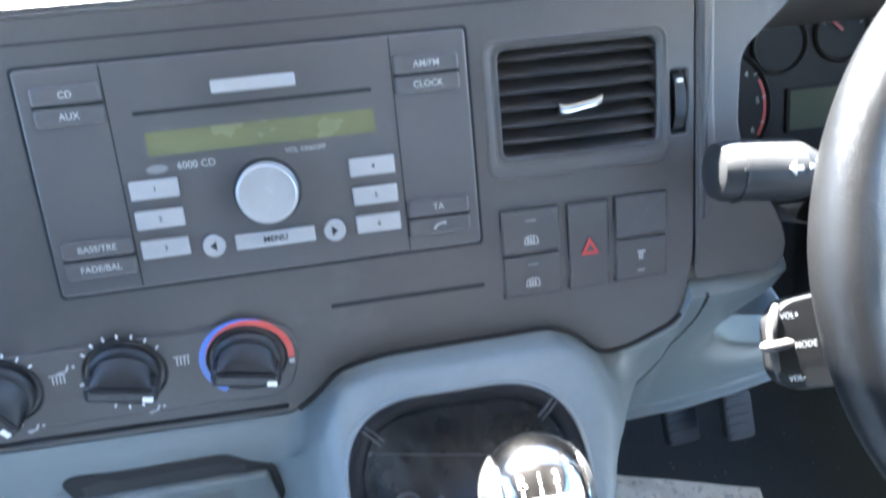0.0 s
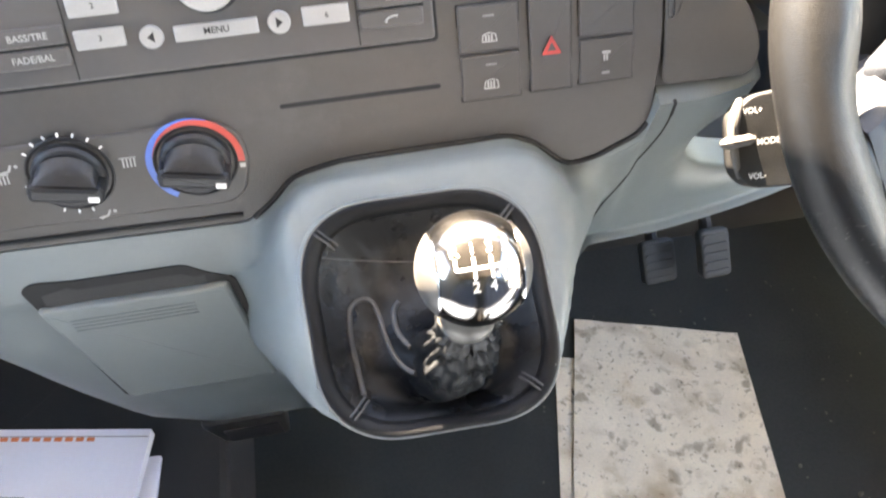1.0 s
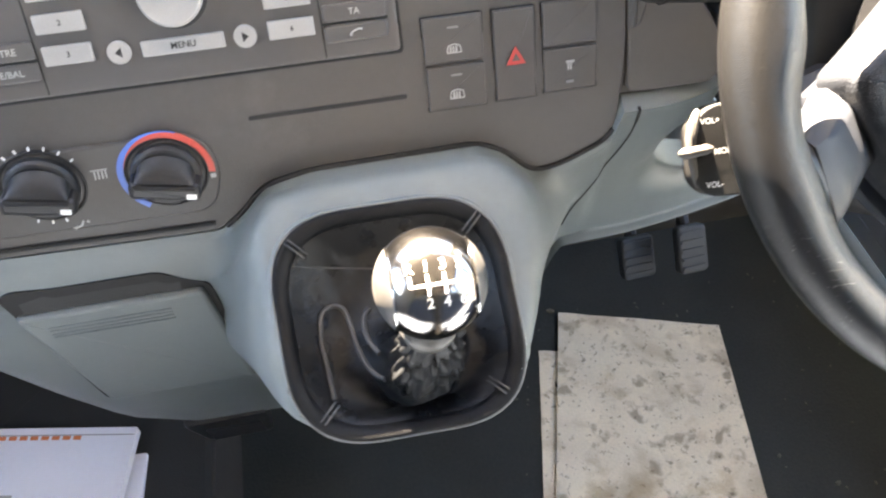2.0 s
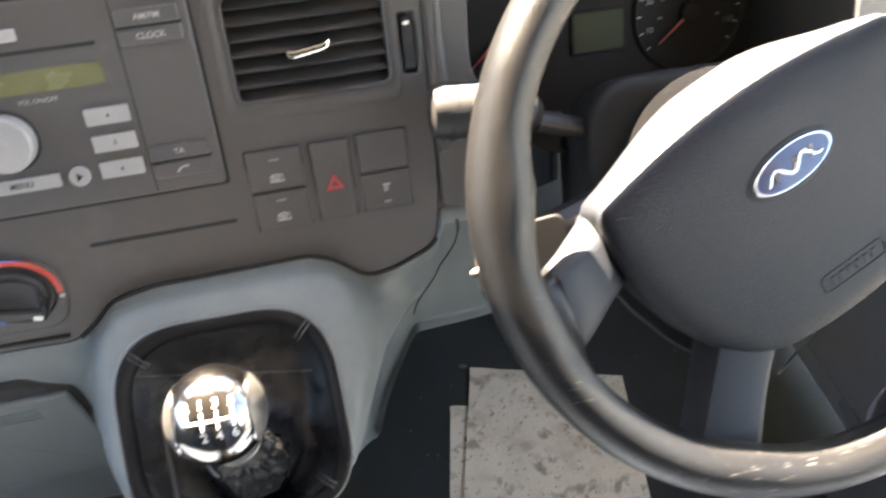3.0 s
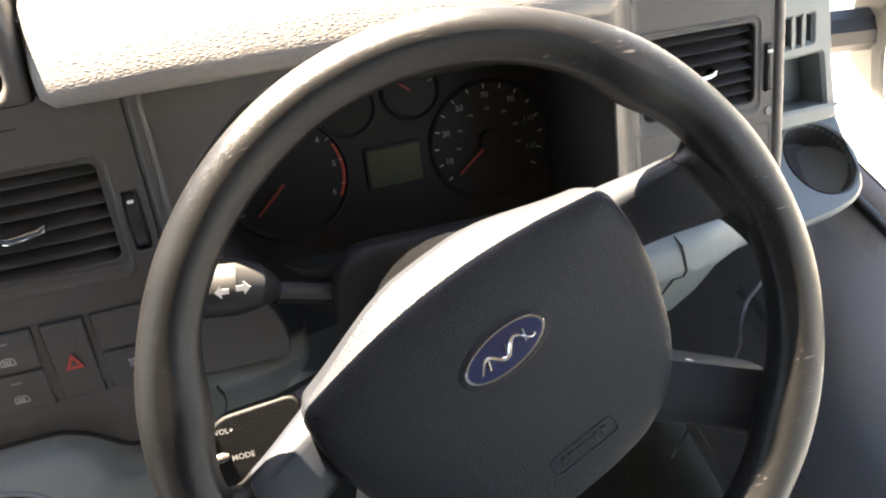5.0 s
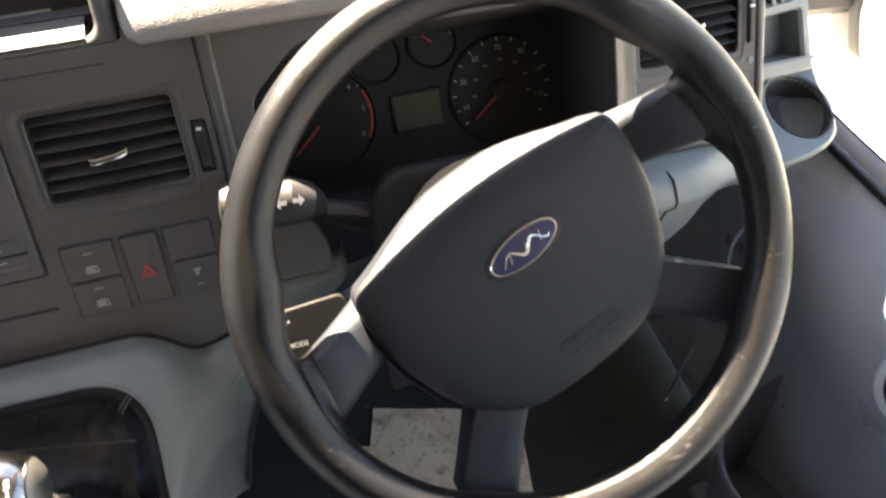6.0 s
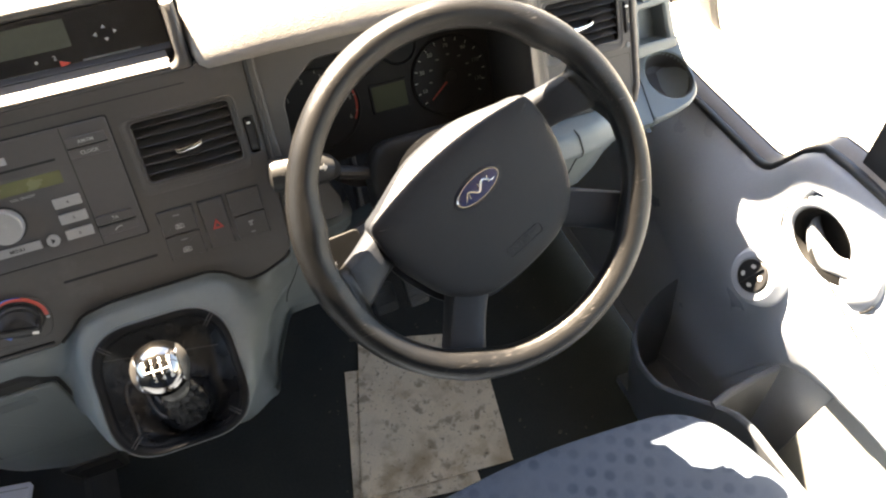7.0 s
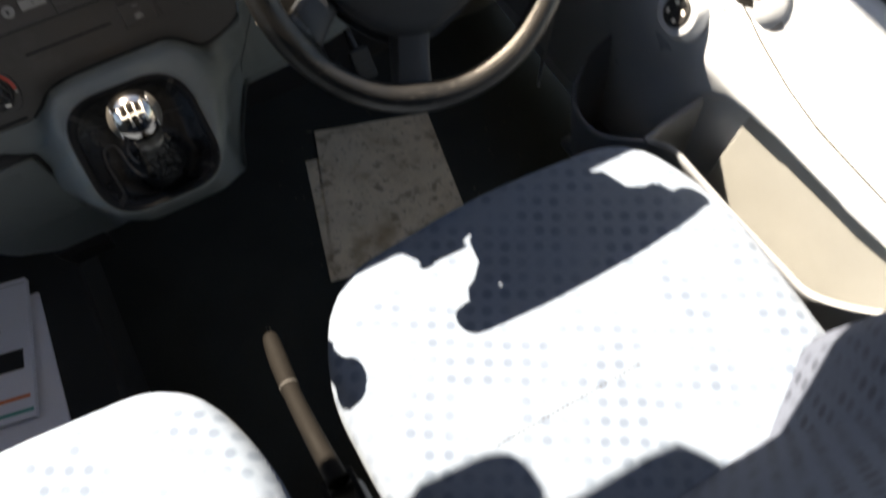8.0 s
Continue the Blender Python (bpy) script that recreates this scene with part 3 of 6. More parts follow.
def lower_trim():
    """The blue-grey lower moulding: bin front, gear console and knee panel, as one skin over profiles."""
    rows = []
    xs = [-0.66, -0.60, -0.55, -0.50, -0.46] + [-0.44 + 0.0125 * i for i in range(15)] + [-0.25 + 0.005 * i for i in range(65)] + [0.075 + 0.0075 * i for i in range(1, 21)]
    for x in xs:
        top = trim_top(x)
        st = face_map(x, top, -0.002)
        zb = lerp_table([(-0.66, 0.56), (-0.47, 0.54), (-0.43, 0.495), (-0.395, 0.415), (-0.358, 0.352), (-0.30, 0.318), (-0.2, 0.315), (-0.1, 0.32), (-0.01, 0.33), (-0.003, 0.344), (0.003, 0.387), (0.011, 0.42), (0.021, 0.455), (0.030, 0.484), (0.038, 0.510), (0.045, 0.512), (0.10, 0.515), (0.22, 0.530)], x)
        z0 = st.z
        flat = [(-0.0015, z0 - 0.006), (-0.004, z0 - 0.02), (-0.005, z0 - 0.045), (-0.003, 0.57)]
        drop = [0.57 + (zb - 0.57) * f for f in (0.15, 0.3, 0.45, 0.6, 0.74, 0.87, 0.96, 1.0)]
        pull = [0.0, 0.0, 0.001, 0.003, 0.007, 0.014, 0.025, 0.05]
        flat = flat + list(zip(pull, drop)) + [(0.12, zb)]
        console = [(-0.004, z0 - 0.002), (-0.015, 0.6585), (-0.030, 0.651), (-0.045, 0.642), (-0.075, 0.6225), (-0.105, 0.603), (-0.132, 0.585), (-0.1425, 0.578),
                   (-0.142, 0.570), (-0.130, 0.557), (-0.090, 0.490), (-0.02, 0.372), (0.10, 0.335)]
        console = [(cy, min(cz, z0 - 0.002 + 0.0035 * k)) if k < 6 else (cy, cz) for k, (cy, cz) in enumerate(console)]
        knee = [(0.0, z0 - 0.006), (0.003, z0 - 0.015), (0.006, z0 - 0.03), (0.009, z0 - 0.045)]
        knee = knee + [(0.010 + 0.02 * f, (z0 - 0.05) + (zb - z0 + 0.05) * f) for f in (0.1, 0.25, 0.4, 0.55, 0.7, 0.85, 0.95, 1.0)] + [(0.14, zb + 0.01)]
        base = knee if x > -0.1 else flat
        left_edge = (-0.186, -0.188, -0.190, -0.190, -0.190, -0.189, -0.180, -0.166, -0.160, -0.158, -0.160, -0.155, -0.152)
        right_edge = (-0.026, -0.026, -0.026, -0.026, -0.026, -0.030, -0.042, -0.058, -0.064, -0.064, -0.062, -0.060, -0.060)
        pts = [(x, st.y + 0.008, z0), (x, st.y - 0.001, z0)]
        for i, ((fy, fz), (cy, cz)) in enumerate(zip(base, console)):
            w = smooth(left_edge[i] - (0.062 if i > 4 else 0.052), left_edge[i] + 0.004, x) * (1 - smooth(right_edge[i], right_edge[i] + (0.075 if i < 5 else 0.052), x))
            pts.append((x, fy + (cy - fy) * w, fz + (cz - fz) * w))
        row = spline(pts[:2], 1) + spline(pts[2:], 4)
        if x > 0.075:
            # the panel's end follows the rounded opening round the column
            far = (x - 0.075) / 0.15
            row = [Vector((0.075 + far * (lerp_table(OPENING, p.z) - 0.075), p.y + 0.014 * far * far, p.z)) for p in row]
        rows.append(row)
    rows.append([p + Vector((0.002, 0.004, 0)) for p in rows[-1]])
    rows.append([p + Vector((0.001, 0.030, 0)) for p in rows[-1]])
    bm = loft(rows, False)
    mid = BEZEL.o
    hole = gear_outline(0.955)
    for vert in bm.verts:
        d = vert.co - mid
        u, v, h = d.dot(BEZEL.ux), d.dot(BEZEL.uy), d.dot(BEZEL.un)
        if abs(h) < 0.03 and len({(b[0] - a[0]) * (v - a[1]) > (b[1] - a[1]) * (u - a[0]) for a, b in zip(hole, hole[1:] + hole[:1])}) == 1:
            vert.co -= BEZEL.un * 0.05
    body = part("lower_trim", bm, M_TRIM, dash, "blue-grey moulded lower trim", 60)
    lip = [gear_outline(k) for k in (0.998, 1.0, 1.006, 1.020, 1.038, 1.054, 1.064, 1.060)]
    rise = (-0.014, 0.0, 0.0015, 0.0014, -0.0006, -0.006, -0.020, -0.048)
    full = gear_outline(1.0)
    lip = [[(a + (x - a) * (0.22 + 0.78 * smooth(-0.05, 0.02, b)), b + (y - b) * (0.22 + 0.78 * smooth(-0.05, 0.02, b))) for (x, y), (a, b) in zip(ring, full)] for ring in lip]
    part("console_lip", loft([[BEZEL(x, y, h) for x, y in ring] for ring, h in zip(lip, rise)], True), M_TRIM, dash, "moulded lip round the gear lever", 60)
    skin = BVHTree.FromPolygons([v.co.copy() for v in body.data.vertices], [tuple(p.vertices) for p in body.data.polygons])
    seam = spline([(0.0705, 0, 0.6740), (0.0720, 0, 0.6600), (0.0705, 0, 0.6420), (0.0645, 0, 0.6220), (0.0535, 0, 0.5970), (0.0425, 0, 0.5670), (0.0375, 0, 0.5400)], 5)
    seam = [skin.ray_cast(Vector((p.x, -0.2, p.z)), Vector((0, 1, 0)))[0] for p in seam]
    seam = [p - Vector((0, 0.0001, 0)) for p in seam if p]
    part("trim_seam", tube(seam, [0.0012] * 6 + [0.0007] * (len(seam) - 6), 6), M_GAP, dash)


# the gear lever's frame lies on this chart, on the slope of the console
BEZEL = Plane((-0.1100, -0.0915, 0.6120), (1, 0, 0), (0, 0.835, 0.55))


def gear_outline(k, n=96):
    """Well-rounded frame of the gear lever, drawn out at one lower corner; k is the size."""
    pts = rounded([(-0.0760, 0.0748), (0.0735, 0.0738), (0.0765, -0.0720), (-0.0735, -0.0700)], 0.052, 16)
    walk_ = [Vector(p) for p in pts]
    lengths = [(walk_[(i + 1) % len(walk_)] - p).length for i, p in enumerate(walk_)]
    step, out, run, i = sum(lengths) / n, [], 0.0, 0
    for j in range(n):
        while run + lengths[i] < j * step:
            run += lengths[i]
            i += 1
        p = walk_[i].lerp(walk_[(i + 1) % len(walk_)], (j * step - run) / max(lengths[i], 1e-9))
        out.append((p.x * k, p.y * k))
    return out


def dash_top():
    # leather-grained binnacle cover
    prof = [(0.150, 0.866), (0.092, 0.866), (0.0835, 0.8675), (0.0795, 0.8705), (0.0790, 0.8745), (0.0815, 0.8790), (0.0870, 0.8848), (0.0950, 0.8925), (0.105, 0.9008), (0.119, 0.9095), (0.140, 0.9175), (0.175, 0.9240), (0.23, 0.9280), (0.31, 0.930), (0.40, 0.930), (0.40, 0.89)]
    rings = []
    for x, k in ((0.0145, 0.70), (0.0155, 0.84), (0.019, 0.94), (0.027, 1.0), (0.08, 1.0), (0.2, 1.0), (0.3, 1.0), (0.38, 1.0), (0.41, 0.99), (0.415, 0.93)):
        cy, cz = 0.22, 0.897
        fall = 0.060 * smooth(0.385, 0.435, x)
        rings.append([(x, cy + (y - cy) * k + fall, cz + (z - cz) * k) for y, z in prof])
    part("binnacle_cover", loft(rings, True, True, True), M_PAD, dash, "grained soft binnacle cover", 50)
    # head of the dash to the windscreen
    prof = [(0.19, 0.88), (0.166, 0.905), (0.164, 0.920), (0.170, 0.927), (0.20, 0.932), (0.45, 0.935), (0.74, 0.93), (0.74, 0.88)]
    rings = [[(x, y + f, z + 0.014 * smooth(0.52, 0.56, x)) for y, z in prof] for x, f in ((-1.0, 0.0), (0.012, 0.0), (0.0125, 0.09), (0.40, 0.09), (0.42, 0.0), (0.44, -0.005), (0.515, 0.0), (0.545, 0.0), (0.565, 0.094), (0.60, 0.096), (0.65, 0.15), (0.72, 0.20))]
    part("dash_head", loft(rings, True, True, True), M_PAD, dash, angle=50)
    # bay that holds the recording unit: sill, frame and jambs
    bay = Plane((0.0, 0.0926, 0.8726), (1, 0, 0), (0, 0.425, 0.905))
    corner = [(0.0004 - 0.011 + 0.011 * math.cos(radians(a)), 0.0012 + 0.011 + 0.011 * math.sin(radians(a))) for a in (0, -15, -30, -45, -60, -75, -90)]
    frame_ = panel(bay, [(-0.66, -0.0062), (0.010, -0.0062), (0.0135, -0.003), (0.0135, 0.062), (0.0004, 0.062)] + corner + [(-0.66, 0.0012)], [], 0.045, 0.0036)
    lintel = Plane((0.0, 0.13, 0.875), (1, 0, 0), (0, 0.425, 0.905))
    part("bay_lintel", prism(lintel, rrect(-0.66, 0.0135, 0.0535, 0.062, 0.002), -0.05, 0.003, 0.002), M_FASCIA, dash)
    part("bay_frame", frame_, M_FASCIA, dash, "rounded frame of the equipment bay", 50)
    ledge = loft([[(x, y, z) for y, z in ((0.0936, 0.866), (0.0936, 0.8736), (0.0965, 0.8748), (0.128, 0.8762), (0.150, 0.872), (0.150, 0.86))] for x in (-0.66, -0.008)], True, True, True)
    part("bay_ledge", ledge, M_FASCIA, dash)
    part("bay_side", block((0.012, 0.122, 0.862), (0.030, 0.22, 0.905), 0.004), M_FASCIA, dash)
    # right end: blue-grey cheek with small bins, and the trim rail below the vent
    cheek = Plane((0.60, 0.125, 0.70), (1, 0.10, 0), (0, 0.40, 0.92))
    end = rounded([(-0.070, -0.010), (0.065, -0.012), (0.0565, 0.045), (0.050, 0.13), (-0.070, 0.13)], 0.006, 4)
    holes = [rrect(0.0005 + 0.0112 * i, 0.0098 + 0.0112 * i, 0.066, 0.090, 0.0015) for i in range(3)] + [rounded([(0.000, 0.007), (0.0490, 0.004), (0.0425, 0.054), (0.001, 0.054)], 0.003)]
    part("cheek_panel", panel(cheek, end, holes, 0.031, 0.003), M_TRIM, dash)
    part("cheek_bin", prism(cheek, rrect(-0.058, 0.048, -0.008, 0.128, 0.004), -0.05, -0.030), M_TRIM, dash)
    # cup holder: open-topped bowl
    cup = Plane((0.647, 0.107, 0.652), (1, 0, 0), (0, 1, 0.35))
    shape = rounded([(-0.043, 0.075), (0.046, 0.075), (0.0445, 0.048), (0.0390, 0.017), (0.0378, -0.013), (0.0320, -0.031), (0.0170, -0.0440), (-0.0115, -0.0525), (-0.0565, -0.0580)], 0.010, 4)
    hole = (0.0030, 0.0065)
    block_ = part("cup_holder", panel(cup, shape, [ellipse(*hole, 0.0340, 0.0395, 40)], 0.010, 0.003), M_TRIM, dash, "open blue-grey cup holder", 40)
    part("cup_well", loft([[cup(hole[0] + r * math.cos(2 * math.pi * i / 36), hole[1] + 1.16 * r * math.sin(2 * math.pi * i / 36), h) for i in range(36)] for r, h in ((0.0341, -0.001), (0.0341, -0.006), (0.0335, -0.022), (0.0310, -0.032), (0.0240, -0.0365), (0.001, -0.038))], True, False, True), M_FASCIA, block_, "brown-grey well of the cup holder")
    # its front face slopes back underneath and thins out towards the door
    part("cup_skirt", loft([[cup(x, y, h * (0.50 + 0.50 * smooth(0.035, -0.05, x))) for x, y in inset(shape, d)] for h, d in ((-0.006, 0.0002), (-0.024, 0.0025), (-0.046, 0.010), (-0.056, 0.016), (-0.060, 0.024))], True, False, True), M_TRIM, block_)
    part("cup_joint", tube([cup(-0.0440, 0.03, 0.0004), cup(-0.0460, 0.0, 0.0004), cup(-0.0560, -0.0555, 0.0002), cup(-0.0565, -0.0580, -0.004), cup(-0.0565, -0.055, -0.02)], 0.0009, 6), M_GAP, block_)
    apron = [[cheek(x, 0.0085 - 0.06 * max(0, x), 0.0035), cheek(x, 0.005 - 0.06 * max(0, x), 0.0045), cup(-0.043 + (x + 0.006) * 1.30, 0.058, 0.002), cup(-0.043 + (x + 0.006) * 1.28, 0.046, 0.0005)] for x in (-0.006, 0.01, 0.03, 0.05, 0.0605)]
    part("cup_apron", loft(apron, False), M_TRIM, block_)
    rail = []
    lie = [(0.135, 0.6618), (0.100, 0.6497), (0.086, 0.6448), (0.072, 0.6400), (0.0555, 0.6343), (0.0522, 0.6315), (0.0560, 0.6225), (0.0700, 0.6015), (0.0800, 0.5890), (0.105, 0.584)]
    for x, dy, zl in ((0.385, 0.0, 0.54), (0.40, 0.0, 0.54), (0.45, 0.004, 0.548), (0.475, 0.006, 0.553), (0.50, 0.010, 0.566), (0.52, 0.016, 0.580), (0.54, 0.024, 0.592), (0.56, 0.030, 0.600), (0.575, 0.034, 0.603), (0.590, 0.038, 0.603)):
        sec = [(0.06, 0.668), (0.014, 0.673), (0.006, 0.670), (0.001, 0.662), (-0.004, 0.645), (-0.004, 0.638), (0.002, 0.630), (0.014, zl + 0.012), (0.020, zl + 0.003), (0.07, zl)]
        k = smooth(0.48, 0.585, x)
        rail.append([(x + (0.19 * max(0, ly - 0.052) if x > 0.589 else 0), (y + dy + 0.025) * (1 - k) + ly * k, z * (1 - k) + lz * k) for (y, z), (ly, lz) in zip(sec, lie)])
    part("trim_rail", loft(rail, True, True, True), M_TRIM, dash, angle=50)
    part("rail_seam", tube([(0.452, 0.043, 0.6722), (0.4545, 0.032, 0.6695), (0.457, 0.0295, 0.661), (0.461, 0.0255, 0.6455), (0.460, 0.0255, 0.6385), (0.455, 0.031, 0.630), (0.444, 0.041, 0.570)], 0.0011, 6), M_GAP, dash)


fascia()
lower_trim()
dash_top()


# ---- air vents ----
def air_vent(box, thumb, label):
    x0, x1, y0, y1 = box
    at = face_map((x0 + x1) / 2, (y0 + y1) / 2)
    v = thing("air_vent", at, label, "air vent", "dashboard vents")
    rim = panel(face_map, rrect(x0 - 0.0015, x1 + 0.0015, y0 - 0.0015, y1 + 0.0015, 0.007), [rrect(x0 + 0.0025, x1 - 0.0025, y0 + 0.0025, y1 - 0.0025, 0.005)], 0.03, 0.001)
    part("frame", rim, M_SLAT, v)
    bed = []
    for gl, gr, gb, gt, h in ((0.0075, 0.0042, 0.0105, 0.0035, 0.0003), (0.0068, 0.0038, 0.0098, 0.0030, 0.0009), (0.0055, 0.0032, 0.0085, 0.0022, 0.0011), (0.0025, 0.0022, 0.0030, 0.0016, 0.0002), (0.0012, 0.0012, 0.0012, 0.0012, -0.0012)):
        bed.append([face_map(x, s, h) for x, s in rrect(x0 - gl, x1 + gr, y0 - gb, y1 + gt, 0.007)])
    part("surround", loft(bed, True), M_FASCIA, v, "dark grey moulded surround", 60)
    part("backing", prism(face_map, rrect(x0, x1, y0, y1, 0.004), -0.034, -0.028), M_GAP, v)
    n = 7
    for i in range(n):
        s = y0 + (y1 - y0) * (i + 0.55) / n
        # curved slat: front edge leans down, bowed across
        ring = []
        for j in range(9):
            x = x0 + 0.003 + (x1 - x0 - 0.006) * j / 8
            bow = 0.0035 * (1 - ((j - 4) / 4) ** 2)
            ring.append([face_map(x, s - 0.0050, -0.0042 + bow), face_map(x, s - 0.0042, -0.0026 + bow), face_map(x, s + 0.0052, -0.0150), face_map(x, s + 0.0042, -0.0168)])
        part("slat", loft(ring, True, True, True), M_SLAT, v, angle=50)
    for f in (0.3, 0.7):
        x = x0 + (x1 - x0) * f
        part("vane", prism(face_map, [(x - 0.0008, y0 + 0.003), (x + 0.0008, y0 + 0.003), (x + 0.0008, y1 - 0.003), (x - 0.0008, y1 - 0.003)], -0.027, -0.018), M_BLACK, v)
    cx, cs = (x0 + x1) / 2 - 0.0015, y0 + (y1 - y0) * 0.455
    tab = [(-0.0143, 0.0012), (-0.013, -0.0042), (-0.009, -0.0052), (0.009, -0.0024), (0.0135, -0.0008), (0.0145, 0.0042), (0.009, 0.0018), (-0.009, -0.0004)]
    part("slider", prism(face_map, [(cx + a, cs + b) for a, b in tab], -0.006, 0.0055, 0.001), M_CHROME, v, "chrome vent slider")
    if thumb:
        a0, a1, b0, b1 = thumb
        wheel = loft([[face_map(x, b0 + (b1 - b0) * (0.5 - 0.5 * math.cos(math.pi * i / 16)), -0.007 + 0.0095 * math.sin(math.pi * i / 16)) for i in range(17)] for x in (a0 + 0.002, a1 - 0.002)], False)
        part("thumbwheel", wheel, M_BLACK, v)
        part("thumbwheel_mark", prism(face_map, rrect(a0 + 0.0035, a1 - 0.0035, b1 - 0.0075, b1 - 0.0055, 0.0005), 0.0, 0.0021), M_WHITE, v)
        part("thumbwheel_well", prism(face_map, rrect(a0, a1, b0, b1, 0.001), -0.014, -0.010), M_GAP, v)
    return v


air_vent(VENT, THUMB, "black slatted air vent with a chrome slider beside the radio")
air_vent(VENT2, None, "black slatted air vent at the dashboard's end")
thumb2 = thing("vent_thumbwheel", face_map(0.5525, 0.110), "small dark vent thumbwheel", "vent control")
part("wheel", prism(face_map, rrect(0.5495, 0.5555, 0.090, 0.130, 0.001), -0.002, 0.0035, 0.002), M_BLACK, thumb2)
part("wheel_mark", prism(face_map, rrect(0.5502, 0.5548, 0.1225, 0.1248, 0.0005), 0.003, 0.0040), M_WHITE, thumb2)


# ---- radio ----
def radio():
    r = thing("car_radio", face_map(-0.208, 0.095), "dark grey car radio with silver buttons and a yellow-green display", "radio")
    part("gap_frame", prism(face_map, rrect(-0.3352, -0.0818, 0.0287, 0.1618, 0.003), -0.003, 0.0006), M_GAP, r)
    part("faceplate", prism(face_map, rrect(-0.3332, -0.0838, 0.0308, 0.1600, 0.0028), -0.002, 0.0028, 0.0012), M_BUTTON, r)
    top = 0.0028
    for x in (-0.2878, -0.1285):
        part("groove", prism(face_map, rrect(x - 0.0004, x + 0.0004, 0.032, 0.159, 0.0002), top - 0.001, top + 0.0002), M_GAP, r)
    part("disc_slot", prism(face_map, rrect(-0.2750, -0.1412, 0.1298, 0.1322, 0.0011), top - 0.001, top + 0.0003), M_GAP, r)
    part("display_frame", prism(face_map, rrect(-0.2745, -0.1385, 0.1045, 0.1225, 0.001), top - 0.001, top + 0.0003), M_BUTTON, r)
    part("display", prism(face_map, rrect(-0.2705, -0.1415, 0.1065, 0.1200, 0.0008), top, top + 0.0006), M_LCD, r, "yellow-green display, unlit")
    part("eject_button", prism(face_map, rrect(-0.2306, -0.1838, 0.1378, 0.1450, 0.001), top - 0.001, top + 0.0022, 0.0007), M_SILVER, r, "silver button")
    knob_at = Plane(face_map(-0.2082, 0.0792, top), (1, 0, 0), (0, 0.425, 0.905))
    part("knob_ring", lathe(knob_at, [(0.0195, -0.001), (0.0198, 0.0005), (0.0186, 0.001), (0.001, 0.001)], 36), M_BLACK, r)
    part("volume_knob", lathe(knob_at, [(0.0176, 0.0), (0.0176, 0.0095), (0.0172, 0.0112), (0.016, 0.0120), (0.0148, 0.0117), (0.010, 0.0112), (0.0, 0.0110)], 40), M_SILVER, r, "round silver knob")
    for i in range(3):
        for x, base in ((-0.2709, 1), (-0.1461, 4)):
            s = (0.0881 if base == 1 else 0.0867) - 0.01745 * i
            b = part("preset_button", prism(face_map, rrect(x - 0.0134, x + 0.0134, s - 0.0053, s + 0.0053, 0.0008), top - 0.001, top + 0.0024, 0.0007), M_SILVER, r, "silver button")
            words(face_map, str(base + i), x + 0.0005, s, 0.0030, top + 0.00255, M_BLACK, b)
    m = part("menu_button", prism(face_map, rrect(-0.2312, -0.1846, 0.0462, 0.0550, 0.0008), top - 0.001, top + 0.0022, 0.0007), M_SILVER, r, "silver button")
    words(face_map, "MENU", -0.2078, 0.0506, 0.0036, top + 0.0024, M_BLACK, m)
    for x, sgn in ((-0.2437, -1), (-0.1728, 1)):
        disc = Plane(face_map(x, 0.0506, top), (1, 0, 0), (0, 0.425, 0.905))
        b = part("seek_button", lathe(disc, [(0.0066, -0.001), (0.0066, 0.0016), (0.006, 0.0024), (0.0, 0.0024)], 24), M_SILVER, r, "round silver button")
        tri = [(-0.0016 * sgn, -0.003), (0.0022 * sgn, 0.0), (-0.0016 * sgn, 0.003)]
        part("arrow", prism(disc, tri, 0.0022, 0.0026), M_BLACK, b)
    blocks = ((-0.3262, -0.2885, 0.1283, 0.1500, "CD", "AUX"), (-0.1275, -0.0885, 0.1262, 0.1475, "AM/FM", "CLOCK"),
              (-0.3285, -0.2880, 0.0408, 0.0628, "BASS/TRE", "FADE/BAL"), (-0.1282, -0.0893, 0.0402, 0.0622, "TA", ""))
    for x0, x1, y0, y1, up, down in blocks:
        ym = (y0 + y1) / 2
        for a, b, w in ((ym + 0.0009, y1, up), (y0, ym - 0.0009, down)):
            key = part("rocker_key", prism(face_map, rrect(x0 + 0.0006, x1 - 0.0006, a, b, 0.002), top - 0.001, top + 0.0018, 0.0012), M_BUTTON, r)
            if w:
                words(face_map, w, (x0 + x1) / 2, (a + b) / 2, 0.0036, top + 0.00195, M_DULLPRINT, key)
            else:
                cx, cy = (x0 + x1) / 2, (a + b) / 2
                hs = spline([(cx - 0.0036, cy - 0.0018, 0), (cx - 0.002, cy + 0.0004, 0), (cx + 0.002, cy + 0.0016, 0), (cx + 0.0036, cy + 0.0012, 0)], 4)
                part("handset_mark", tube([face_map(p.x, p.y, top + 0.0017) for p in hs], [0.0011, 0.0009] + [0.0006] * (len(hs) - 4) + [0.0009, 0.0011], 6), M_DULLPRINT, key)
        part("key_joint", prism(face_map, rrect(x0, x1, ym - 0.0009, ym + 0.0009, 0.0003), top - 0.001, top + 0.0003), M_GAP, r)
    words(face_map, "6000 CD", -0.2455, 0.0995, 0.0040, top + 0.0003, M_DULLPRINT, r)
    part("maker_oval", prism(face_map, ellipse(-0.2675, 0.0990, 0.0060, 0.0024), top, top + 0.0004), M_FAINT, r)
    words(face_map, "VOL ON/OFF", -0.1832, 0.1013, 0.0028, top + 0.0003, M_DULLPRINT, r)


radio()


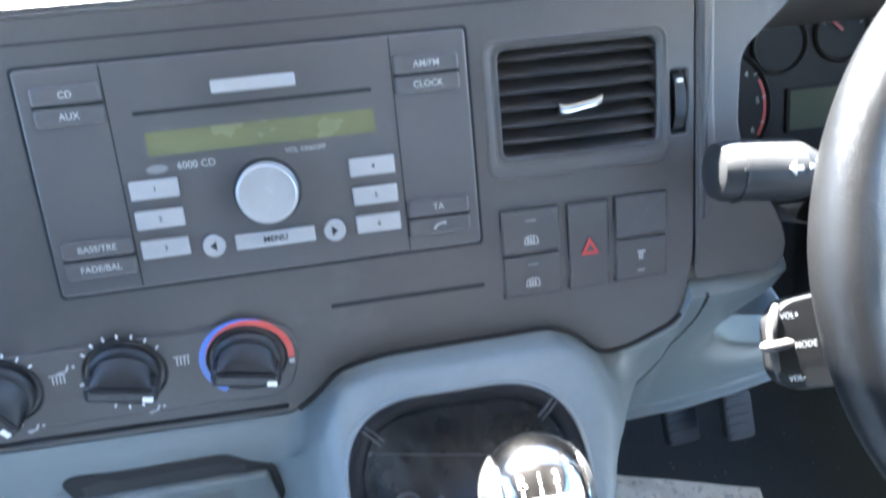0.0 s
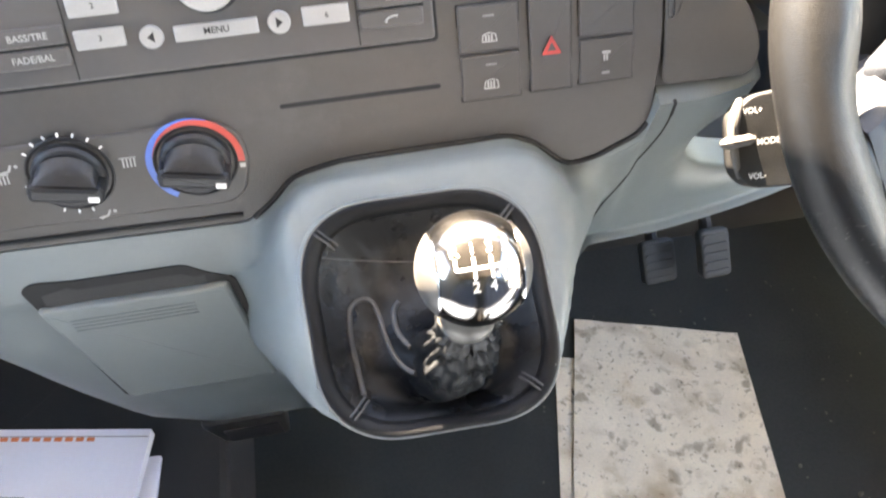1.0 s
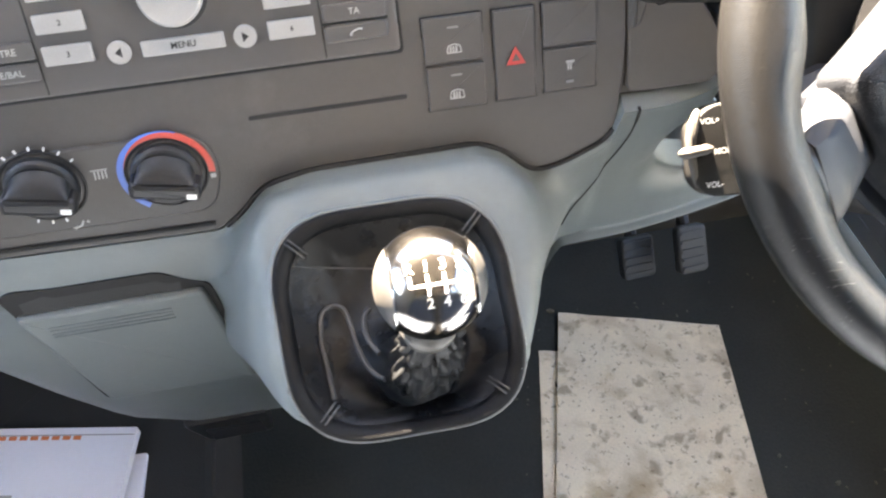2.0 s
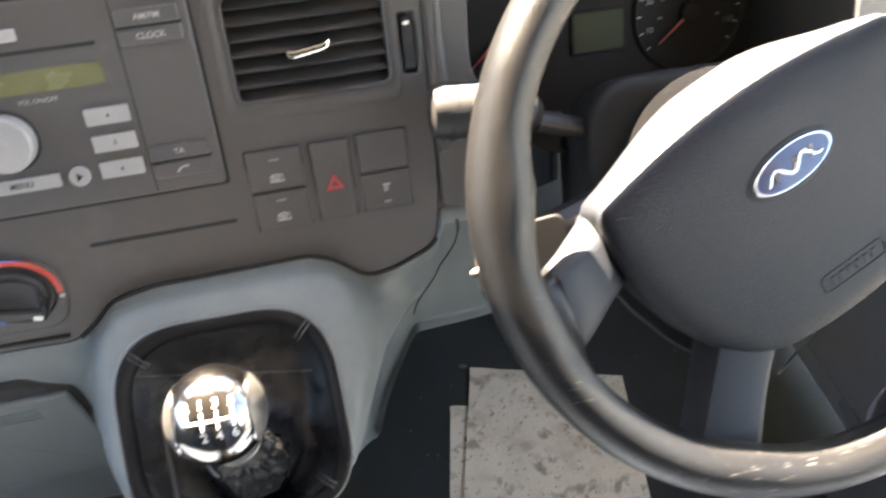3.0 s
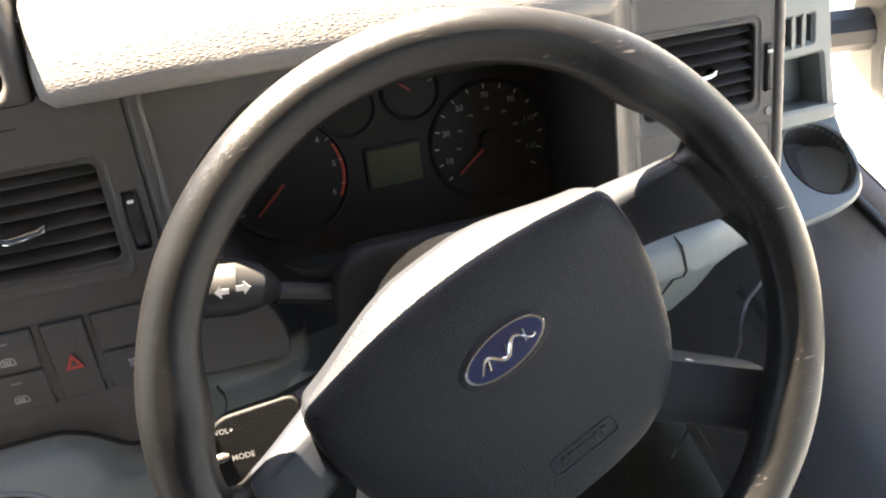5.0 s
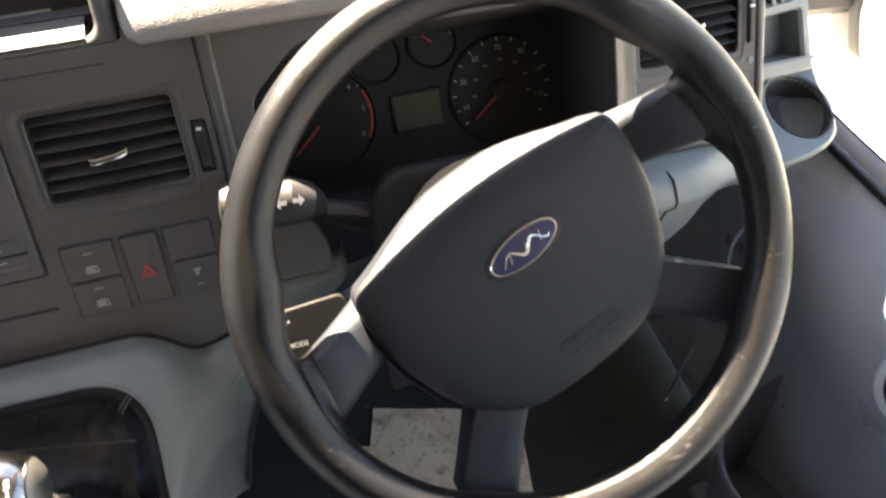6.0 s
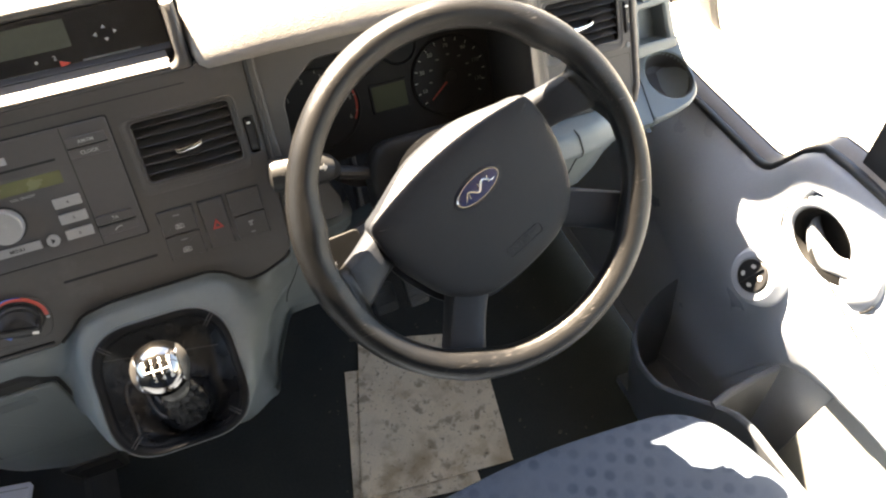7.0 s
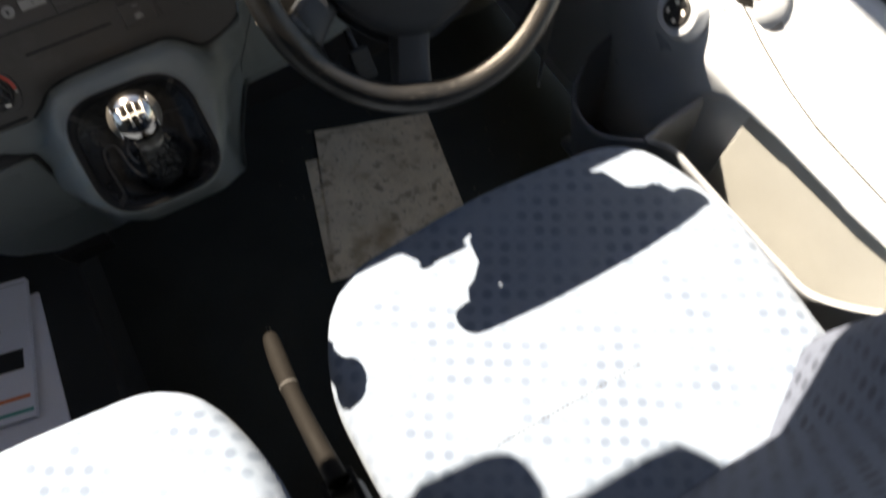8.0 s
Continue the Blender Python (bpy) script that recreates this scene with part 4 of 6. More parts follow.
# ---- switches ----
def dash_switch(box, split, label, marks, wide=0.0):
    x0, x1, y0, y1 = box
    s = thing("dashboard_switch", face_map((x0 + x1) / 2, (y0 + y1) / 2), label, "switch", "switches under the vent")
    part("gap_frame", prism(face_map, rrect(x0, x1, y0, y1, 0.0012), -0.003, 0.0006 + wide), M_GAP, s)
    cells = [(y0, y1)] if not split else [(y0, split), (split, y1)]
    for a, b in cells:
        part("key", prism(face_map, rrect(x0 + 0.0009, x1 - 0.0009, a + 0.0009, b - 0.0009, 0.001), -0.002, 0.0024 + wide, 0.0011), M_FASCIA, s)
    for pts, mat in marks:
        mark(face_map, pts, 0.0024 + wide, mat, s)
    return s


def bars(cx, cy, w, h, n=3):
    return [(rrect(cx - w / 2 + w * i / n, cx - w / 2 + w * (i + 0.6) / n, cy - h / 2, cy + h / 2, 0.0002, 1), M_DULLPRINT) for i in range(n)]


def screen_mark(cx, cy, w=0.009, h=0.0052):
    """Heated-screen sign: an arched frame with three risers."""
    out = []
    outer = [(cx - w / 2, cy - h / 2), (cx + w / 2, cy - h / 2), (cx + w * 0.42, cy + h * 0.3), (cx, cy + h / 2), (cx - w * 0.42, cy + h * 0.3)]
    for a, b in zip(outer, outer[1:] + outer[:1]):
        d = (Vector(b) - Vector(a)).normalized() * 0.00035
        nrm = Vector((-d.y, d.x))
        out.append(([tuple(Vector(a) + nrm), tuple(Vector(a) - nrm), tuple(Vector(b) - nrm), tuple(Vector(b) + nrm)], M_DULLPRINT))
    return out + bars(cx, cy - h * 0.1, w * 0.6, h * 0.7)


SW_Y = (-0.0118, 0.0478)
dash_switch((-0.0706, -0.0318, *SW_Y), 0.0183, "pair of dark grey heated-window switches", screen_mark(-0.0512, 0.0275) + screen_mark(-0.0515, -0.0005) + [(rrect(-0.0545, -0.0475, 0.0395, 0.0408, 0.0004, 1), M_FAINT), (rrect(-0.0545, -0.0475, 0.0105, 0.0118, 0.0004, 1), M_FAINT)])
tri_o = [(-0.0192, 0.0128), (-0.0068, 0.0128), (-0.0130, 0.0240)]
tri_i = [(-0.0158, 0.0150), (-0.0102, 0.0150), (-0.0130, 0.0200)]
hz = dash_switch((-0.0270, 0.0008, -0.0105, 0.0476), None, "dark grey hazard switch with a red triangle", [(tri_o, M_REDDARK)], 0.001)
part("triangle_inner", prism(face_map, tri_i, 0.0034, 0.0039), M_FASCIA, hz)
dash_switch((0.0044, 0.0412, -0.0100, 0.0482), 0.0197, "dark grey blank switch above a stability-control switch", bars(0.0222, 0.0065, 0.0035, 0.004, 2) + [(rrect(0.0195, 0.0250, 0.0088, 0.0105, 0.0006), M_DULLPRINT), (rrect(0.0195, 0.0245, -0.0035, -0.0015, 0.0003), M_FAINT)])


# ---- heater dials ----
def vent_arrow(c, gx, gy, d):
    """Air-flow sign: a bent bar with an arrow head."""
    part("sign_arrow", prism(c, [(gx - 0.0036, gy - 0.0028), (gx + 0.0004, gy - 0.0014), (gx + 0.0026, gy + 0.0026), (gx + 0.0014, gy + 0.0032), (gx - 0.0006, gy - 0.0004), (gx - 0.0040, gy - 0.0016)], -0.0005, 0.0004), M_DULLPRINT, d)
    part("sign_arrow", prism(c, [(gx - 0.0040, gy - 0.0036), (gx - 0.0024, gy - 0.0006), (gx - 0.0060, gy - 0.0016)], -0.0005, 0.0004), M_DULLPRINT, d)
    part("sign_dot", prism(c, ellipse(gx + 0.0046, gy + 0.0016, 0.0011, 0.0011, 10), -0.0005, 0.0004), M_DULLPRINT, d)


def heater_dial(x, s, turn, label, kind):
    d = thing("heater_dial", face_map(x, s), label, "heater control", "heater dials")
    c = Plane(face_map(x, s, 0.0022), (1, 0, 0), (0, 0.187, 0.982))
    part("recess_ring", lathe(c, [(0.0250, -0.002), (0.0252, 0.0004), (0.0243, 0.0008), (0.0232, 0.0002), (0.022, -0.0005), (0.0, -0.0005)], 40), M_BLACK, d)
    t = c.shifted(0, 0, 0, turn)
    part("skirt", lathe(t, [(0.0212, -0.001), (0.0212, 0.004), (0.0200, 0.0062), (0.0185, 0.0070), (0.0, 0.0072)], 40), M_BLACK, d)
    # half-drum grip with a bowed face and a blunt pointer end
    grip = rounded([(-0.0205, -0.0085), (0.0205, -0.0085), (0.0212, -0.001), (0.0195, 0.0035), (-0.0195, 0.0035), (-0.0212, -0.001)], 0.004, 4)
    part("grip", prism(t, grip, 0.004, 0.0205, 0.0035), M_BLACK, d)
    rise = [[t(0.0172 * math.cos(a), 0.004 + 0.0125 * math.sin(a) * f, 0.0195 - 0.0125 * (f ** 2) ) for a in [math.pi * i / 12 for i in range(13)]] for f in (0.0, 0.35, 0.7, 1.0)]
    part("bowed_face", loft(rise, False), M_BLACK, d, angle=60)
    part("pointer_mark", prism(t, rrect(0.0125, 0.0185, -0.0058, -0.0022, 0.0006), 0.019, 0.0208), M_WHITE, d, "white pointer mark")
    if kind == "heat":
        # two wedges that taper past one another: blue outside, red inside
        for a0, a1, mat, nm in ((66, 234, M_BLUE, "cold_arc"), (-8, 164, M_RED, "warm_arc")):
            ways = [radians(a0 + (a1 - a0) * i / 28) for i in range(29)]
            split = [0.0253 + 0.0037 * smooth(164, 66, math.degrees(a)) for a in ways]
            far = [0.0292 if nm == "cold_arc" else k for k in split]
            near = [k + 0.0001 if nm == "cold_arc" else 0.0250 for k in split]
            pts = [(r * math.cos(a), r * math.sin(a)) for r, a in zip(far, ways)] + [(r * math.cos(a), r * math.sin(a)) for r, a in zip(near, ways)][::-1]
            part(nm, prism(c, pts, -0.0005, 0.0005), mat, d, "blue cold mark" if nm == "cold_arc" else "red warm mark")
        part("end_mark", prism(c, rrect(0.0252, 0.0285, -0.0085, -0.0055, 0.0004), -0.0005, 0.0004), M_DULLPRINT, d)
    else:
        for deg in [140 - 17.5 * i for i in range(7)] + [189, 203, 244, 262, 280]:
            tick = c.shifted(0.0268 * math.cos(radians(deg)), 0.0268 * math.sin(radians(deg)), 0, radians(deg))
            part("tick", prism(tick, rrect(-0.0013, 0.0013, -0.0006, 0.0006, 0.0004, 2), -0.0005, 0.0004), M_WHITE, d)
        for gx, gy in ((-0.0325, 0.0085), (0.012, -0.0315)):
            vent_arrow(c, gx, gy, d)
        for gx, gy in ((0.0345, 0.003),):
            for k in range(4):
                z = [(gx - 0.0040 + 0.0022 * k, gy - 0.0034), (gx - 0.0031 + 0.0022 * k, gy - 0.0034), (gx - 0.0025 + 0.0022 * k, gy + 0.0022), (gx - 0.0034 + 0.0022 * k, gy + 0.0022)]
                part("sign_bar", prism(c, z, -0.0005, 0.0004), M_DULLPRINT, d)
            part("sign_bar", prism(c, rrect(gx - 0.0050, gx + 0.0050, gy + 0.0026, gy + 0.0034, 0.0002, 1), -0.0005, 0.0004), M_DULLPRINT, d)
    return d


heater_dial(-0.2372, -0.0262, radians(-12), "black temperature dial with a blue and red arc", "heat")
heater_dial(-0.3102, -0.0235, radians(-12), "black air-flow dial with white dots", "flow")
heater_dial(-0.3832, -0.0240, radians(-60), "black fan-speed dial with white dots", "flow")


# ---- storage bin in the lower trim ----
def storage_bin():
    b = thing("storage_bin", (-0.303, 0.0, 0.44), "closed blue-grey flap bin below the heater dials", "storage bin")
    f = Plane((-0.305, -0.0035, 0.505), (1, 0, 0), (0, -0.012, 1))
    well = rounded([(-0.0455, -0.0625), (0.0785, -0.0635), (0.0690, 0.0685), (0.0520, 0.0775), (0.0390, 0.0885), (-0.0330, 0.0890), (-0.0600, 0.0920), (-0.0690, 0.0860)], 0.006)
    part("well", prism(f, well, -0.006, 0.0012), M_GAP, b)
    part("flap", prism(f, rounded([(-0.0414, -0.0597), (0.0759, -0.0601), (0.0640, 0.0660), (-0.0655, 0.0665)], 0.004), -0.002, 0.0062, 0.0030), M_TRIM, b)
    hollow = loft([[f(x, 0.0670, 0.0016 + d), f(x, 0.073, 0.0014 + d * 0.4), f(x, y, 0.0010)] for x, y, d in ((-0.058, 0.080, 0.001), (-0.034, 0.0865, 0.0), (0.0, 0.0865, 0.0), (0.035, 0.0865, 0.0), (0.050, 0.076, 0.001))], False)
    part("finger_hollow", hollow, M_BLACK, b)
    for i in range(4):
        part("rib", prism(f, rrect(-0.048, 0.038, 0.0405 + 0.0040 * i, 0.0413 + 0.0040 * i, 0.0003, 1), 0.0054, 0.0069), M_TRIM, b)
    c = thing("latch_grip", (-0.278, 0.02, 0.335), "small dark ribbed grip under the lower trim", "grip")
    g = Plane((-0.278, 0.016, 0.340), (-1, 0, 0), (0, 0.25, -0.97))
    part("body", prism(g, rounded([(-0.038, 0.0), (0.040, 0.0), (0.038, 0.022), (0.031, 0.070), (-0.034, 0.076)], 0.005), -0.016, 0.002, 0.003), M_BLACK, c)
    for i in range(8):
        part("rib", prism(g, rrect(-0.029, 0.024, 0.026 + 0.0055 * i, 0.0285 + 0.0055 * i, 0.0004, 1), 0.001, 0.0035), M_BLACK, c)


storage_bin()


# ---- gear lever ----
def gear_lever():
    g = thing("gear_lever", BEZEL(0, 0), "six-speed gear lever with a chrome ball and black leather boot", "gear lever")

    def ring(scale, h, dx=0.0, dy=0.0, ripple=0.0, seed=0.0, circle=0.0):
        out = []
        for x, y in gear_outline(scale):
            a = math.atan2(y, x)
            r = 0.072 * scale
            x, y = x + (r * math.cos(a) - x) * circle, y + (r * math.sin(a) - y) * circle
            w = 1 + ripple * (0.6 * math.sin(3 * a + seed) + 0.4 * math.sin(7 * a + 2 * seed) + (0.45 if h > 0.045 else 0.1) * math.sin(15 * a - seed))
            out.append(BEZEL(x * w + dx, y * w + dy, h))
        return out

    rim = loft([ring(1.0, -0.014), ring(1.0, -0.001), ring(0.996, 0.0010), ring(0.986, 0.0020), ring(0.965, 0.0023), ring(0.935, 0.0016), ring(0.905, 0.0000), ring(0.880, -0.0030), ring(0.868, -0.0080)], True)
    part("bezel", rim, M_ROLL, g, "padded black leather bezel", 100)
    part("rim_line", tube([BEZEL(x, y, 0.0004) for x, y in gear_outline(1.003) + gear_outline(1.003)[:1]], 0.0008, 6, cap=False), M_BEZEL, g, "thin grey edge of the frame", 80)
    rows = [ring(0.90, -0.0035), ring(0.87, -0.0055), ring(0.83, -0.0085)]
    steps = [(0.76, -0.014, 0.0, -0.002, 0.010), (0.68, -0.019, 0.001, -0.006, 0.02), (0.60, -0.022, 0.002, -0.011, 0.03), (0.52, -0.022, 0.004, -0.017, 0.045), (0.44, -0.017, 0.006, -0.023, 0.06),
             (0.37, -0.006, 0.008, -0.027, 0.075), (0.315, 0.008, 0.010, -0.029, 0.09), (0.285, 0.021, 0.011, -0.028, 0.11), (0.255, 0.034, 0.0115, -0.025, 0.12), (0.235, 0.045, 0.0115, -0.021, 0.11), (0.245, 0.054, 0.0112, -0.017, 0.12),
             (0.215, 0.061, 0.011, -0.0135, 0.11), (0.232, 0.068, 0.011, -0.0105, 0.10), (0.200, 0.075, 0.011, -0.0075, 0.08), (0.195, 0.083, 0.0105, -0.005, 0.03)]
    for sc, h, dx, dy, rp in steps:
        rows.append(ring(sc, h, dx, dy, rp, 1.3 + 9 * h, smooth(0.7, 0.35, sc)))
    skin = loft(rows, True)
    bmesh.ops.subdivide_edges(skin, edges=skin.edges[:], cuts=1, use_grid_fill=True, smooth=0.6)
    for v in skin.verts:
        d = v.co - BEZEL.o
        r = math.hypot(d.dot(BEZEL.ux), d.dot(BEZEL.uy))
        if r < 0.058:
            q = v.co * 55
            v.co += BEZEL.un * (0.0038 * (noise.noise(q * 0.6) + 0.45 * noise.noise(q * 1.5) + 0.2 * noise.noise(q * 3.1)))
            # crumpled folds where the leather gathers round the stem
            if d.dot(BEZEL.un) > 0.004:
                a = math.atan2(d.dot(BEZEL.uy) + 0.018, d.dot(BEZEL.ux) - 0.011)
                out = (BEZEL.ux * math.cos(a) + BEZEL.uy * math.sin(a))
                fold = Vector((3.2 * math.cos(a), 3.2 * math.sin(a), d.dot(BEZEL.un) * 34))
                v.co += out * (0.0048 * smooth(0.004, 0.022, d.dot(BEZEL.un)) * smooth(0.082, 0.066, d.dot(BEZEL.un)) * (0.4 - 1.6 * abs(noise.noise(fold)) + 0.25 * noise.noise(fold * 1.9)))
    boot = part("boot", skin, M_BOOT, g, "creased black leather boot", 170)
    # stitched welts at the frame's corners and the looped piping on the leather
    for cx, cy in ((-0.0590, 0.0570), (0.0580, 0.0560), (-0.0535, -0.0510), (0.0560, -0.0525)):
        u = Vector((cx, cy)).normalized()
        for off in (-0.0016, 0.0016):
            w = Vector((-u.y, u.x)) * off
            pts = [BEZEL(cx * f + w.x, cy * f + w.y, h) for f, h in ((1.06, 0.0012), (1.03, 0.0024), (0.99, 0.0026), (0.95, 0.0020), (0.91, -0.0005), (0.87, -0.004))]
            part("welt", tube(pts, 0.0007, 6), M_PIPING, g)
    runs = [[(-0.0482, -0.0414, 0), (-0.0494, -0.0244, 0), (-0.0508, -0.0091, 0), (-0.0495, 0.0077, 0), (-0.0454, 0.0137, 0), (-0.0395, 0.0152, 0), (-0.0343, 0.0119, 0), (-0.0319, 0.0029, 0), (-0.0299, -0.0088, 0), (-0.0270, -0.0207, 0), (-0.0202, -0.0313, 0), (-0.0150, -0.0345, 0)],
            [(-0.0158, -0.0185, 0), (-0.0205, -0.0120, 0), (-0.0232, -0.0035, 0), (-0.0225, 0.0060, 0), (-0.0182, 0.0103, 0)]]
    tree = BVHTree.FromPolygons([v.co.copy() for v in boot.data.vertices], [tuple(p.vertices) for p in boot.data.polygons])
    over = Vector((-0.150, -0.364, 0.999))
    for run in runs:
        loop = []
        for p in spline(run, 6):
            way = (BEZEL(p.x, p.y, 0.0) - over).normalized()
            hit = tree.ray_cast(over, way)[0]
            if hit and (not loop or (hit - loop[-1]).length < 0.012):
                loop.append(hit - way * 0.0006)
        for _ in range(5):
            loop = loop[:1] + [(a + b * 2 + c) / 4 for a, b, c in zip(loop, loop[1:], loop[2:])] + loop[-1:]
        part("piping", tube(loop, 0.0018, 8), M_PIPING, g, "looped seam piping", 60)
    fold = [tree.ray_cast(BEZEL(x, y, 0.03), -BEZEL.un)[0] for x, y in [(-0.063 + 0.012 * i, 0.0455 - 0.0021 * i) for i in range(11)]]
    part("cross_seam", tube([p + BEZEL.un * 0.0002 for p in fold if p], 0.0006, 6), M_PIPING, g)
    # ball
    axis = Vector((0.02, -0.62, 0.785)).normalized()
    ball = Plane(Vector((-0.0995, -0.1535, 0.7292)), (0.999, 0.0, -0.02), axis.cross(Vector((1, 0, 0))))
    if ball.un.dot(axis) < 0:
        ball = Plane(ball.o, ball.ux, -ball.uy)
    R = 0.0262
    side = [(R * math.cos(radians(a)), R * math.sin(radians(a))) for a in list(range(-76, 90, 5)) + [88]]
    stem = BEZEL(0.0105, -0.006, 0.082)
    way = (ball.o - stem).normalized()
    neck = Plane(stem, (1, 0, 0), way.cross(Vector((1, 0, 0))))
    reach = (ball.o - stem).length
    part("collar", lathe(neck, [(0.0125, -0.008), (0.0150, -0.003), (0.0150, 0.001), (0.0138, 0.003), (0.0152, 0.006), (0.0146, 0.009), (0.0160, reach - 0.026), (0.0190, reach - 0.0195), (0.001, reach - 0.019)], 30), M_KNOBSIDE, g, "satin collar under the ball")
    knob = part("knob", lathe(ball, side + [(0.0, R)], 56), M_KNOBCAP, g, "dark chrome ball")
    R2 = R + 0.0002
    for sgn in (-1, 1):
        # satin cheek over each side of the ball, edged by a bright line
        cheek = Plane(ball.o, ball.uy, ball.un) if sgn > 0 else Plane(ball.o, ball.un, ball.uy)
        reach_ = R + 0.0004
        part("cheek", lathe(cheek, [(reach_ * math.sin(radians(a)), reach_ * math.cos(radians(a))) for a in (45, 44, 40, 34, 28, 22, 16, 10, 4)], 40), M_KNOBSIDE, knob, "satin cheek of the ball")
        edge = [cheek(reach_ * math.sin(radians(45)) * math.cos(2 * math.pi * i / 40), reach_ * math.sin(radians(45)) * math.sin(2 * math.pi * i / 40), reach_ * math.cos(radians(45))) for i in range(41)]
        part("cheek_edge", tube(edge, 0.0005, 6), M_CHROME, knob, "bright edge line")

    def on_ball(x, y, h=0.0):
        rr = R2 + 0.00025 + h
        return ball(x, y, math.sqrt(max(1e-8, rr * rr - x * x - y * y)))

    stripes = [((-0.0112, -0.0002), (0.0112, -0.0002))]
    stripes += [((x, -0.0002), (x, 0.0046)) for x in (-0.0112, -0.0037, 0.0037, 0.0112)]
    stripes += [((x, -0.0002), (x, -0.0046)) for x in (-0.0037, 0.0037, 0.0112)]
    for (x0, y0), (x1, y1) in stripes:
        pts = [on_ball(x0 + (x1 - x0) * i / 5, y0 + (y1 - y0) * i / 5) for i in range(6)]
        part("shift_line", tube(pts, 0.00070, 6), M_WHITE, knob)
    for ch, x, y in (("R", -0.0112, 0.0078), ("1", -0.0037, 0.0082), ("3", 0.0037, 0.0082), ("5", 0.0112, 0.0078), ("2", -0.0037, -0.0082), ("4", 0.0037, -0.0082), ("6", 0.0112, -0.0080)):
        words(on_ball, ch, x, y, 0.0046, 0.0002, M_WHITE, knob, "shift_number")


gear_lever()


# ---- steering wheel ----
WHEEL_C = Vector((0.2429, -0.1119, 0.7838))
WHEEL_N = Vector((-0.0116, -0.759, 0.651)).normalized()
LEVEL = Plane(WHEEL_C, Vector((0, 0, 1)).cross(-WHEEL_N) * -1, (0, 0.651, 0.759))
if LEVEL.ux.x < 0:
    LEVEL = Plane(WHEEL_C, -LEVEL.ux, LEVEL.uy)
TURN = radians(25)
WHEEL = LEVEL.shifted(0, 0, 0, TURN)


def steering_wheel():
    w = thing("steering_wheel", WHEEL_C, "worn black leather four-spoke steering wheel, turned to one side", "steering wheel")
    n, m = 144, 40
    rings = []
    for i in range(n):
        a = 2 * math.pi * i / n
        deg = math.degrees(a) % 360
        bump = 0.0
        for a0 in (30, 150):
            bump += math.exp(-((deg - a0) / 9.0) ** 2)
        for a0 in (7, 173, 228, 312):
            bump += 0.45 * math.exp(-((deg - a0) / 9.0) ** 2)
        R = 0.1785
        ring = []
        for j in range(m):
            b = 2 * math.pi * j / m
            inner = max(0, -math.cos(b))
            rr = 0.0152 + 0.0052 * bump * inner + 0.0008 * bump + 0.0013 * math.exp(-((math.degrees(b) - 148) / 8.0) ** 2)
            ring.append(WHEEL((R + rr * math.cos(b)) * math.cos(a), (R + rr * math.cos(b)) * math.sin(a), 1.08 * rr * math.sin(b)))
        rings.append(ring)
    rings.append(rings[0])
    part("rim", loft(rings, True), M_LEATHER, w, "worn grained leather rim", 80)
    # airbag cover: flat face, a top facet that slopes back, rounded flanks
    half = [(0.0, 0.0560), (0.022, 0.0555), (0.045, 0.0535), (0.068, 0.0505), (0.090, 0.0468), (0.1045, 0.0440), (0.1092, 0.0375), (0.1108, 0.020), (0.1105, 0.003), (0.1070, -0.021),
            (0.0970, -0.052), (0.0865, -0.0715), (0.0705, -0.0885), (0.0455, -0.0990), (0.020, -0.1022)]
    face = half + [(0.0, -0.1026)] + [(-x, y) for x, y in half[:0:-1]]
    face = [tuple(p) for p in rounded(face, 0.006, 2)]

    def rear(p, grow):
        x, y = p
        top = smooth(0.034, 0.046, y) * (1 - 0.90 * smooth(0.02, 0.104, abs(x)))
        k = 1 + grow / 0.1
        return x * k, y * k + 0.0125 * top

    def slab(pts, h, k=0.0):
        return [WHEEL(x, y, h + 0.03 * y + k * smooth(0.03, 0.045, y) * smooth(0.03, 0.105, abs(x))) for x, y in pts]

    hub = loft([slab([rear(p, -0.004) for p in face], -0.060), slab([rear(p, 0.0) for p in face], -0.054), slab([rear(p, 0.0005) for p in face], -0.0385, 0.011), slab([rear(p, 0.0) for p in face], -0.0365, 0.011),
                slab(inset(face, -0.0004), -0.0235), slab(inset(face, 0.0003), -0.0205), slab(inset(face, 0.0016), -0.0183), slab(inset(face, 0.0040), -0.0166), slab(inset(face, 0.0080), -0.0152),
                slab([(x * 0.84, (y + 0.02) * 0.84 - 0.02) for x, y in face], -0.0138), slab([(x * 0.66, (y + 0.02) * 0.66 - 0.02) for x, y in face], -0.0128),
                slab([(x * 0.40, (y + 0.02) * 0.40 - 0.02) for x, y in face], -0.0122), slab([(x * 0.05, (y + 0.02) * 0.05 - 0.02) for x, y in face], -0.0120)], True, True, True)
    pad = part("airbag_cover", hub, M_HUB, w, "grained blue-black airbag cover", 50)
    shell = [(x * 1.045, (y + 0.012) * 1.05 - 0.020) for x, y in face]
    part("rear_shell", loft([slab(shell, -0.050), slab(inset(shell, -0.001), -0.054), slab(shell, -0.060), slab(inset(shell, 0.008), -0.082), slab(inset(shell, 0.03), -0.092)], True, True, True), M_SPOKE, w, "dark rear shell of the hub", 50)
    seat_h = -0.0124
    c = WHEEL.shifted(0.0053, 0.0034, seat_h, radians(3))
    part("badge_well", lathe(c, [(0.033, -0.003), (0.0325, 0.0006), (0.030, 0.0012), (0.0, 0.0008)], 40, 0.46), M_HUB, pad)
